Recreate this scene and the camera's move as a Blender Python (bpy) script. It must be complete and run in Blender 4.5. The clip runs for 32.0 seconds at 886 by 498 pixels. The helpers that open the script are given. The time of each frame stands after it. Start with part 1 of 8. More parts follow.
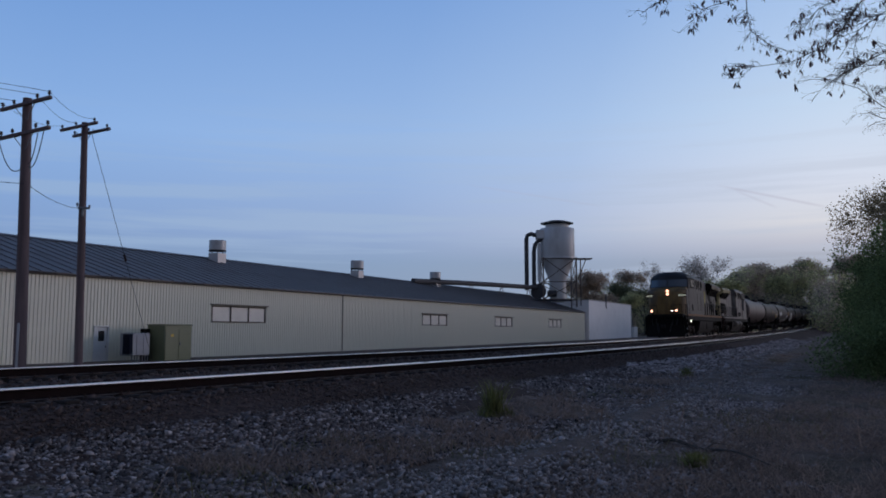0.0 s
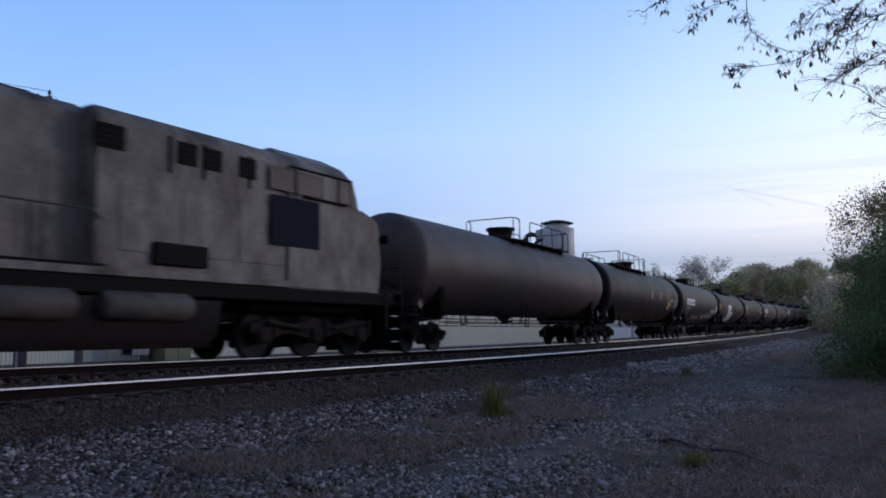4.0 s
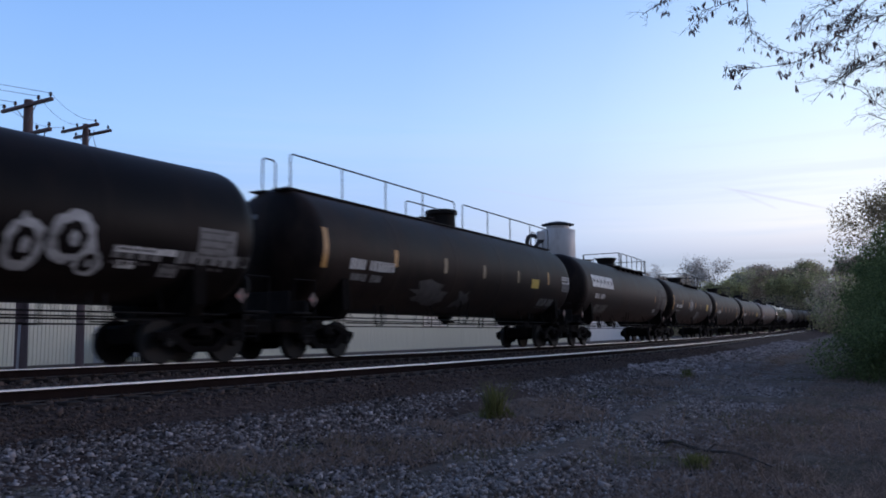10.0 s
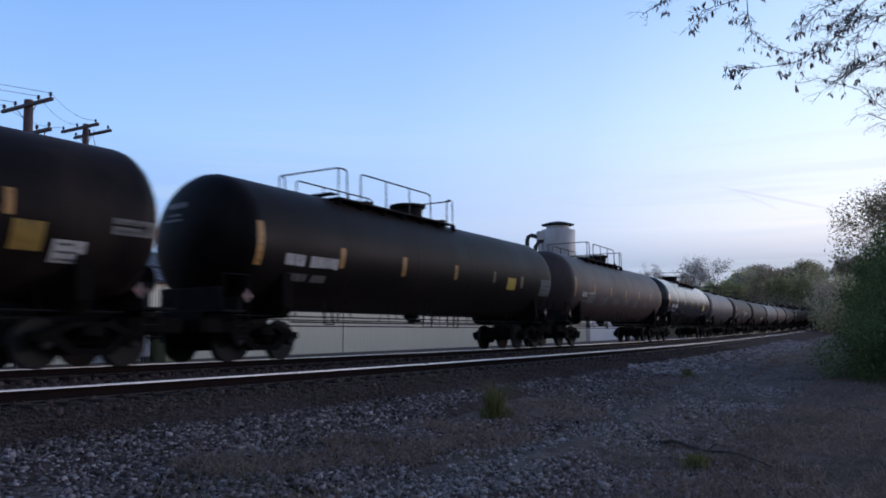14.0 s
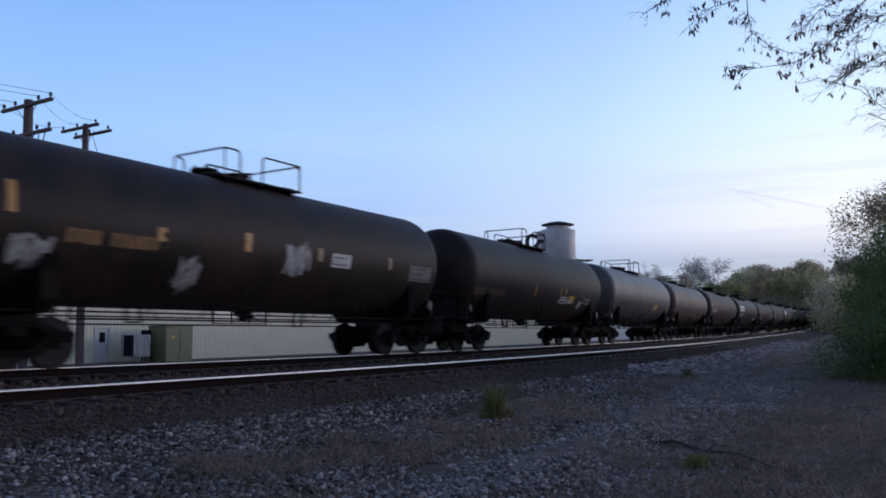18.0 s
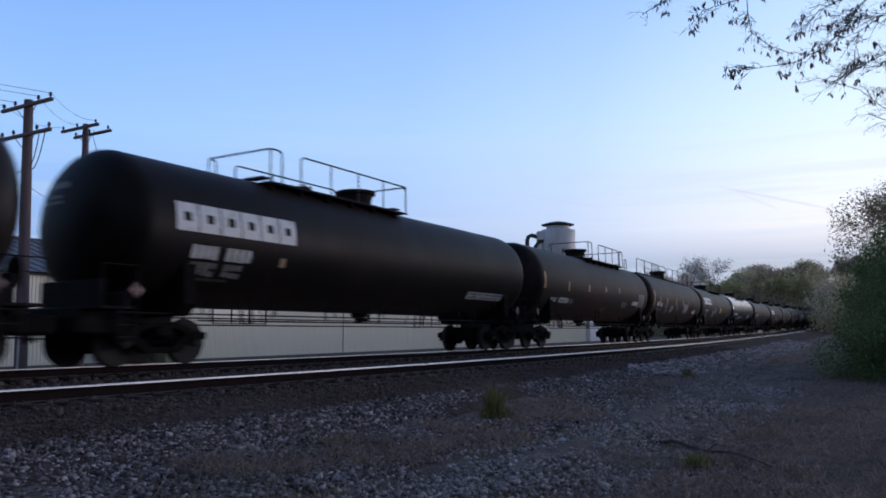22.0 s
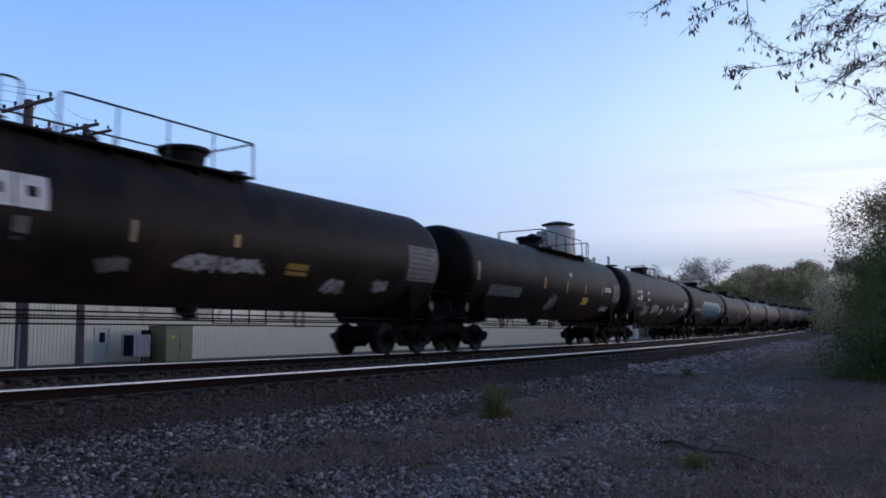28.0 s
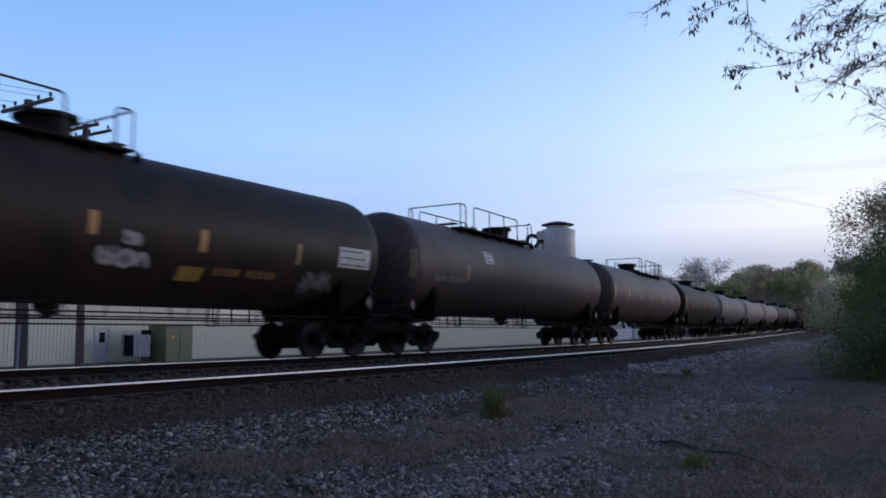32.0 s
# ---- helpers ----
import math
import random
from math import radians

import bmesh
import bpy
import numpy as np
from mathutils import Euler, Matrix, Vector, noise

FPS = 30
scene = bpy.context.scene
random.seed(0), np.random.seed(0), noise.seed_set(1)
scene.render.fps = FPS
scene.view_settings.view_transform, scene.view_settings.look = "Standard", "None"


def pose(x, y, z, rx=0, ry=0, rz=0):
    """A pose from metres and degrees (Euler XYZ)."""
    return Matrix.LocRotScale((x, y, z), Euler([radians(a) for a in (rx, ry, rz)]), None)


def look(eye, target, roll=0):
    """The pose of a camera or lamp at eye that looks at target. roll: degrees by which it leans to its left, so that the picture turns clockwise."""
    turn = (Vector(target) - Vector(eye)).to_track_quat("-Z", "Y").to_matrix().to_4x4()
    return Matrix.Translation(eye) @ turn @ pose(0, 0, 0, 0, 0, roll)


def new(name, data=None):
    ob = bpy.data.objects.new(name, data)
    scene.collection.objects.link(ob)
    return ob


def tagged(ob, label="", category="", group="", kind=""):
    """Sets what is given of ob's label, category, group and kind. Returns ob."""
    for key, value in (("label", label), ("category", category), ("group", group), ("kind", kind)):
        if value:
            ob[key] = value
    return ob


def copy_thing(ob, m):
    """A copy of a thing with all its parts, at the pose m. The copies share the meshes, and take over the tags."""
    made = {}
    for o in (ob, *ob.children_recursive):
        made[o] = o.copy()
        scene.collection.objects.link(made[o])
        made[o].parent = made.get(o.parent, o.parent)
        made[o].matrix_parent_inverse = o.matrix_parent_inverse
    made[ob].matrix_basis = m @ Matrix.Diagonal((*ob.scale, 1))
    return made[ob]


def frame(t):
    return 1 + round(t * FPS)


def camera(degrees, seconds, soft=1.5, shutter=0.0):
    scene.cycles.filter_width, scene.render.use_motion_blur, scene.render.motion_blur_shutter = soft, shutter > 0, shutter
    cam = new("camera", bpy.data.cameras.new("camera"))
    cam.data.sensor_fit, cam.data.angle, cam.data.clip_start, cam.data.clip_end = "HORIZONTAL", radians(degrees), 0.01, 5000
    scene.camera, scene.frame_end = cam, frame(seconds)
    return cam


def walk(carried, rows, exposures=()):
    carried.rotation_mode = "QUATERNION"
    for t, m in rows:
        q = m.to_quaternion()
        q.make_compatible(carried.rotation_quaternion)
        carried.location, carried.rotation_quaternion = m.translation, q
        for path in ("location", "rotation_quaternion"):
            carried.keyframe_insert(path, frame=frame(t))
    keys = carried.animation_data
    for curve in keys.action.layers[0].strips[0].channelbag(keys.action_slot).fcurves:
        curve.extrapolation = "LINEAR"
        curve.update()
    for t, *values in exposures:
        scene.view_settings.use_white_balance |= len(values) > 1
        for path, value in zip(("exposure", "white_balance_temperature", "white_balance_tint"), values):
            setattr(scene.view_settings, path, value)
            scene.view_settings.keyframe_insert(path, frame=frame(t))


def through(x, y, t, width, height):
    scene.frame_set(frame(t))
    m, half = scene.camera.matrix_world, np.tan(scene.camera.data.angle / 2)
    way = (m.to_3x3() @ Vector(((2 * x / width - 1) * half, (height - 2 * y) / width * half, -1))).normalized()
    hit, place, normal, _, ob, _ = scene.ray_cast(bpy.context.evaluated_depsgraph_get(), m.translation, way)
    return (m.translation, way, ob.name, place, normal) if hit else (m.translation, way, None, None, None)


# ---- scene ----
# ---- camera ----
EYE = (0.0, 0.0, 0.722)
DEG = 58.19
cam = camera(DEG, 32.0, soft=1.8, shutter=0.24)


def aim(pitch, yaw):
    p, w = radians(pitch), radians(yaw)
    return look(EYE, (EYE[0] + math.sin(w) * math.cos(p), EYE[1] + math.cos(w) * math.cos(p), EYE[2] + math.sin(p)), 0.08)


walk(cam, [(0, aim(5.886, 0)), (8.6, aim(5.886, 0)), (9.3, aim(5.99, -0.06)), (32, aim(5.99, -0.06))],
     [(0, -0.10), (1.5, -0.10), (2.6, 0.10), (3.5, 0.36), (6.0, 0.41), (32, 0.40)])

# ---- world and sun: dusk, the sun just down beyond the trees to the right ----
SUN_AZ = 52.0
world = bpy.data.worlds.new("dusk_sky")
scene.world = world
world.use_nodes = True
wn, wl = world.node_tree.nodes, world.node_tree.links
wn.clear()
w_out = wn.new("ShaderNodeOutputWorld")
w_bg = wn.new("ShaderNodeBackground")
w_sky = wn.new("ShaderNodeTexSky")
w_sky.sky_type = "NISHITA"
w_sky.sun_disc = False
w_sky.sun_elevation = radians(2.0)
w_sky.sun_rotation = radians(SUN_AZ)
w_sky.altitude = 200
w_sky.air_density = 1.0
w_sky.dust_density = 0.6
w_sky.ozone_density = 2.2
w_tc = wn.new("ShaderNodeTexCoord")
w_sep = wn.new("ShaderNodeSeparateXYZ")
wl.new(w_tc.outputs["Generated"], w_sep.inputs[0])
# thin streaky cloud, drawn out along the horizon
w_map = wn.new("ShaderNodeMapping")
w_map.inputs["Scale"].default_value = (1.6, 1.6, 34.0)
w_map.inputs["Rotation"].default_value = (radians(1), radians(-2), 0)
wl.new(w_tc.outputs["Generated"], w_map.inputs[0])
w_no = wn.new("ShaderNodeTexNoise")
w_no.inputs["Scale"].default_value = 1.5
w_no.inputs["Detail"].default_value = 6
w_no.inputs["Roughness"].default_value = 0.55
wl.new(w_map.outputs[0], w_no.inputs[0])
w_cr = wn.new("ShaderNodeValToRGB")
w_cr.color_ramp.elements[0].position, w_cr.color_ramp.elements[1].position = 0.47, 0.62
wl.new(w_no.outputs[0], w_cr.inputs[0])
w_band = wn.new("ShaderNodeValToRGB")
w_band.color_ramp.elements[0].position = 0.0
w_band.color_ramp.elements[0].color = (0.75, 0.75, 0.75, 1)
w_band.color_ramp.elements[1].position = 0.30
w_band.color_ramp.elements[1].color = (0, 0, 0, 1)
e = w_band.color_ramp.elements.new(0.15)
e.color = (0.5, 0.5, 0.5, 1)
wl.new(w_sep.outputs["Z"], w_band.inputs[0])
w_mul = wn.new("ShaderNodeMath")
w_mul.operation = "MULTIPLY"
wl.new(w_cr.outputs[0], w_mul.inputs[0])
wl.new(w_band.outputs[0], w_mul.inputs[1])
# a twilight gradient lies over the scattered sky: blue away from the sunset, pale and warm towards it


def ramp(stops, source):
    r = wn.new("ShaderNodeValToRGB")
    r.color_ramp.elements[0].position, r.color_ramp.elements[0].color = stops[0][0], (*stops[0][1], 1)
    r.color_ramp.elements[1].position, r.color_ramp.elements[1].color = stops[-1][0], (*stops[-1][1], 1)
    for pos, col in stops[1:-1]:
        r.color_ramp.elements.new(pos).color = (*col, 1)
    wl.new(source, r.inputs[0])
    return r.outputs[0]


def blend(kind, fac, a_, b_):
    m = wn.new("ShaderNodeMix")
    m.data_type, m.blend_type = "RGBA", kind
    for sock, val in (("Factor", fac), ("A", a_), ("B", b_)):
        if isinstance(val, (float, tuple)):
            m.inputs[sock].default_value = val
        else:
            wl.new(val, m.inputs[sock])
    return m.outputs["Result"]


blue_side = ramp([(0.0, (0.28, 0.38, 0.56)), (0.08, (0.27, 0.40, 0.63)), (0.12, (0.27, 0.42, 0.74)), (0.235, (0.31, 0.52, 0.92)), (0.42, (0.18, 0.37, 0.79)), (0.62, (0.09, 0.18, 0.42)), (1.0, (0.06, 0.11, 0.25))], w_sep.outputs["Z"])
glow_side = ramp([(0.0, (0.41, 0.42, 0.53)), (0.085, (0.46, 0.49, 0.60)), (0.10, (0.63, 0.63, 0.73)), (0.125, (0.88, 0.86, 0.89)), (0.17, (0.86, 0.90, 1.02)), (0.26, (0.72, 0.87, 1.06)), (0.42, (0.50, 0.70, 1.04)), (0.62, (0.16, 0.25, 0.45)), (1.0, (0.06, 0.11, 0.25))], w_sep.outputs["Z"])
w_dot = wn.new("ShaderNodeVectorMath")
w_dot.operation = "DOT_PRODUCT"
w_dot.inputs[1].default_value = (math.sin(radians(SUN_AZ)), math.cos(radians(SUN_AZ)), 0.0)
wl.new(w_tc.outputs["Generated"], w_dot.inputs[0])
near_sun = ramp([(0.20, (0.0,) * 3), (0.55, (0.14,) * 3), (0.72, (0.36,) * 3), (0.88, (0.86,) * 3), (1.0, (1.0,) * 3)], w_dot.outputs["Value"])
# away from the sunset the sky turns to a dull mauve
mauve_side = ramp([(0.0, (0.14, 0.125, 0.15)), (0.10, (0.17, 0.155, 0.195)), (0.25, (0.27, 0.28, 0.37)), (0.42, (0.33, 0.39, 0.57)), (0.62, (0.17, 0.24, 0.42)), (1.0, (0.06, 0.11, 0.25))], w_sep.outputs["Z"])
w_back = wn.new("ShaderNodeMath")
w_back.operation = "MULTIPLY"
w_back.inputs[1].default_value = -1.0
wl.new(w_sep.outputs["Y"], w_back.inputs[0])
away = ramp([(0.0, (0.0,) * 3), (0.45, (1.0,) * 3)], w_back.outputs[0])
dusk = blend("MIX", away, blend("MIX", near_sun, blue_side, glow_side), mauve_side)
scattered = blend("MULTIPLY", 1.0, w_sky.outputs[0], (0.10, 0.10, 0.10, 1))
clear = blend("MIX", 0.88, scattered, dusk)
cloud = blend("MIX", near_sun, (0.36, 0.50, 0.71, 1), (0.58, 0.62, 0.73, 1))
painted = blend("MIX", w_mul.outputs[0], clear, cloud)


def vapour_trail(across, middle, reach, amount, under):
    """A thin straight trail: a great circle of the sky, faded at both ends."""
    d1, d2 = wn.new("ShaderNodeVectorMath"), wn.new("ShaderNodeVectorMath")
    for nd, vec in ((d1, across), (d2, middle)):
        nd.operation = "DOT_PRODUCT"
        nd.inputs[1].default_value = vec
        wl.new(w_tc.outputs["Generated"], nd.inputs[0])
    ab = wn.new("ShaderNodeMath")
    ab.operation = "ABSOLUTE"
    wl.new(d1.outputs["Value"], ab.inputs[0])
    r1, r2 = wn.new("ShaderNodeMapRange"), wn.new("ShaderNodeMapRange")
    for r, src, lo, hi, a0, a1 in ((r1, ab.outputs[0], 0.0003, 0.0022, amount, 0.0), (r2, d2.outputs["Value"], reach, reach + (1 - reach) * 0.6, 0.0, 1.0)):
        r.inputs["From Min"].default_value, r.inputs["From Max"].default_value = lo, hi
        r.inputs["To Min"].default_value, r.inputs["To Max"].default_value = a0, a1
        wl.new(src, r.inputs[0])
    mu = wn.new("ShaderNodeMath")
    mu.operation = "MULTIPLY"
    wl.new(r1.outputs[0], mu.inputs[0])
    wl.new(r2.outputs[0], mu.inputs[1])
    return blend("MIX", mu.outputs[0], under, (0.46, 0.44, 0.54, 1))


painted = vapour_trail((-0.19006, 0.24233, -0.95139), (0.38234, 0.91082, 0.15562), 0.99792, 0.34, painted)
painted = vapour_trail((-0.37041, 0.29487, -0.88082), (0.36563, 0.91801, 0.15356), 0.99965, 0.22, painted)
painted = vapour_trail((-0.15756, 0.18480, -0.97006), (0.11580, 0.97901, 0.16770), 0.99578, 0.14, painted)
wl.new(painted, w_bg.inputs["Color"])
w_bg.inputs["Strength"].default_value = 1.0
wl.new(w_bg.outputs[0], w_out.inputs[0])

sun = new("sun", bpy.data.lights.new("sun", "SUN"))
sun.data.energy, sun.data.angle, sun.data.color = 0.55, radians(16), (1.0, 0.82, 0.86)
a, el = radians(SUN_AZ + 22), radians(5.0)
sun.matrix_world = look((math.sin(a) * 300, math.cos(a) * 300, 300 * math.tan(el)), (0, 0, 0))


# ---- materials ----
def mat(name, col, rough=0.7, metal=0.0, var=0.25, scale=3.0, fine=40.0, bump=0.15, dirt=None, dirt_amt=0.0, dirt_scale=1.2,
        stretch=(1, 1, 1), spec=0.5, island=0.0, obj=0.0, coat=0.0):
    m = bpy.data.materials.new(name)
    m.use_nodes = True
    nt = m.node_tree
    n, l = nt.nodes, nt.links
    b = n["Principled BSDF"]
    tc = n.new("ShaderNodeTexCoord")
    mp = n.new("ShaderNodeMapping")
    mp.inputs["Scale"].default_value = stretch
    l.new(tc.outputs["Object"], mp.inputs[0])
    big = n.new("ShaderNodeTexNoise")
    big.inputs["Scale"].default_value, big.inputs["Detail"].default_value = scale, 5
    small = n.new("ShaderNodeTexNoise")
    small.inputs["Scale"].default_value, small.inputs["Detail"].default_value = fine, 3
    l.new(mp.outputs[0], big.inputs[0])
    l.new(mp.outputs[0], small.inputs[0])
    add = n.new("ShaderNodeMath")
    add.operation = "MULTIPLY_ADD"
    add.inputs[1].default_value = 0.45
    l.new(small.outputs[0], add.inputs[0])
    l.new(big.outputs[0], add.inputs[2])
    mr = n.new("ShaderNodeMapRange")
    mr.inputs["From Min"].default_value, mr.inputs["From Max"].default_value = 0.42, 1.03
    mr.inputs["To Min"].default_value, mr.inputs["To Max"].default_value = 1 - var, 1 + var
    l.new(add.outputs[0], mr.inputs[0])
    val = mr.outputs[0]
    if island or obj:
        info = n.new("ShaderNodeNewGeometry") if island else n.new("ShaderNodeObjectInfo")
        src = info.outputs["Random Per Island"] if island else info.outputs["Random"]
        k = island or obj
        mr2 = n.new("ShaderNodeMapRange")
        mr2.inputs["To Min"].default_value, mr2.inputs["To Max"].default_value = 1 - k, 1 + k
        l.new(src, mr2.inputs[0])
        mu = n.new("ShaderNodeMath")
        mu.operation = "MULTIPLY"
        l.new(val, mu.inputs[0])
        l.new(mr2.outputs[0], mu.inputs[1])
        val = mu.outputs[0]
    hsv = n.new("ShaderNodeHueSaturation")
    hsv.inputs["Color"].default_value = (*col, 1)
    l.new(val, hsv.inputs["Value"])
    out = hsv.outputs[0]
    if dirt:
        dn = n.new("ShaderNodeTexNoise")
        dn.inputs["Scale"].default_value, dn.inputs["Detail"].default_value, dn.inputs["Roughness"].default_value = dirt_scale, 7, 0.62
        l.new(mp.outputs[0], dn.inputs[0])
        dr = n.new("ShaderNodeMapRange")
        dr.inputs["From Min"].default_value, dr.inputs["From Max"].default_value = 0.62 - dirt_amt * 0.3, 0.72
        dr.inputs["To Max"].default_value = min(1.0, 0.35 + dirt_amt)
        l.new(dn.outputs[0], dr.inputs[0])
        mx = n.new("ShaderNodeMix")
        mx.data_type = "RGBA"
        mx.inputs["B"].default_value = (*dirt, 1)
        l.new(dr.outputs[0], mx.inputs["Factor"])
        l.new(out, mx.inputs["A"])
        out = mx.outputs["Result"]
    l.new(out, b.inputs["Base Color"])
    b.inputs["Metallic"].default_value = metal
    b.inputs["Specular IOR Level"].default_value = spec
    b.inputs["Coat Weight"].default_value = coat
    rr = n.new("ShaderNodeMapRange")
    rr.inputs["To Min"].default_value, rr.inputs["To Max"].default_value = max(0.02, rough - 0.12), min(1.0, rough + 0.12)
    l.new(big.outputs[0], rr.inputs[0])
    l.new(rr.outputs[0], b.inputs["Roughness"])
    if bump:
        bp = n.new("ShaderNodeBump")
        bp.inputs["Strength"].default_value, bp.inputs["Distance"].default_value = bump, 0.02
        l.new(add.outputs[0], bp.inputs["Height"])
        l.new(bp.outputs[0], b.inputs["Normal"])
    return m


def glow(name, col, strength):
    m = bpy.data.materials.new(name)
    m.use_nodes = True
    b = m.node_tree.nodes["Principled BSDF"]
    b.inputs["Base Color"].default_value = (0.8, 0.8, 0.8, 1)
    b.inputs["Emission Color"].default_value = (*col, 1)
    b.inputs["Emission Strength"].default_value = strength
    return m


def leaf(name, col, var=0.3, scale=1.0, island=0.45, through=0.5):
    """Thin leaves and blades: part of the light passes through them."""
    m = mat(name, col, 0.8, var=var, scale=scale, bump=0, spec=0.06, island=island)
    n, l = m.node_tree.nodes, m.node_tree.links
    b, o = n["Principled BSDF"], n["Material Output"]
    tr, mx = n.new("ShaderNodeBsdfTranslucent"), n.new("ShaderNodeMixShader")
    l.new(b.inputs["Base Color"].links[0].from_socket, tr.inputs["Color"])
    mx.inputs[0].default_value = through
    l.new(b.outputs[0], mx.inputs[1])
    l.new(tr.outputs[0], mx.inputs[2])
    l.new(mx.outputs[0], o.inputs[0])
    return m


def soil():
    """Weedy soil: dark earth, brown litter and pale straw in ragged patches."""
    m = mat("dry_grass_soil", (0.165, 0.132, 0.115), 0.95, var=0.6, scale=3.0, fine=60, bump=1.0, dirt=(0.058, 0.050, 0.043), dirt_amt=0.55, dirt_scale=1.3)
    n, l = m.node_tree.nodes, m.node_tree.links
    b = n["Principled BSDF"]
    b.inputs["Specular IOR Level"].default_value = 0.03
    was = b.inputs["Base Color"].links[0].from_socket
    tc = n.new("ShaderNodeTexCoord")
    for sc, lo, hi, col in ((0.45, 0.50, 0.66, (0.105, 0.098, 0.066)), (9.0, 0.55, 0.70, (0.26, 0.205, 0.17)), (34.0, 0.60, 0.72, (0.34, 0.28, 0.245)), (55.0, 0.60, 0.72, (0.022, 0.019, 0.016))):
        t = n.new("ShaderNodeTexNoise")
        t.inputs["Scale"].default_value, t.inputs["Detail"].default_value, t.inputs["Roughness"].default_value = sc, 6, 0.65
        l.new(tc.outputs["Object"], t.inputs[0])
        r = n.new("ShaderNodeMapRange")
        r.inputs["From Min"].default_value, r.inputs["From Max"].default_value, r.inputs["To Max"].default_value = lo, hi, 0.85
        l.new(t.outputs[0], r.inputs[0])
        x = n.new("ShaderNodeMix")
        x.data_type = "RGBA"
        x.inputs["B"].default_value = (*col, 1)
        l.new(r.outputs[0], x.inputs["Factor"])
        l.new(was, x.inputs["A"])
        was = x.outputs["Result"]
    l.new(was, b.inputs["Base Color"])
    for k in n:
        if k.type == "BUMP":
            k.inputs["Distance"].default_value = 0.06
    return m


GLASS = bpy.data.materials.new("dark_glass")
GLASS.use_nodes = True
_b = GLASS.node_tree.nodes["Principled BSDF"]
_b.inputs["Base Color"].default_value = (0.02, 0.022, 0.025, 1)
_b.inputs["Roughness"].default_value = 0.25
_b.inputs["Specular IOR Level"].default_value = 0.06

WINDSCREEN = bpy.data.materials.new("windscreen_glass")
WINDSCREEN.use_nodes = True
_b = WINDSCREEN.node_tree.nodes["Principled BSDF"]
_b.inputs["Base Color"].default_value = (0.03, 0.034, 0.04, 1)
_b.inputs["Roughness"].default_value = 0.12
_b.inputs["Specular IOR Level"].default_value = 0.9

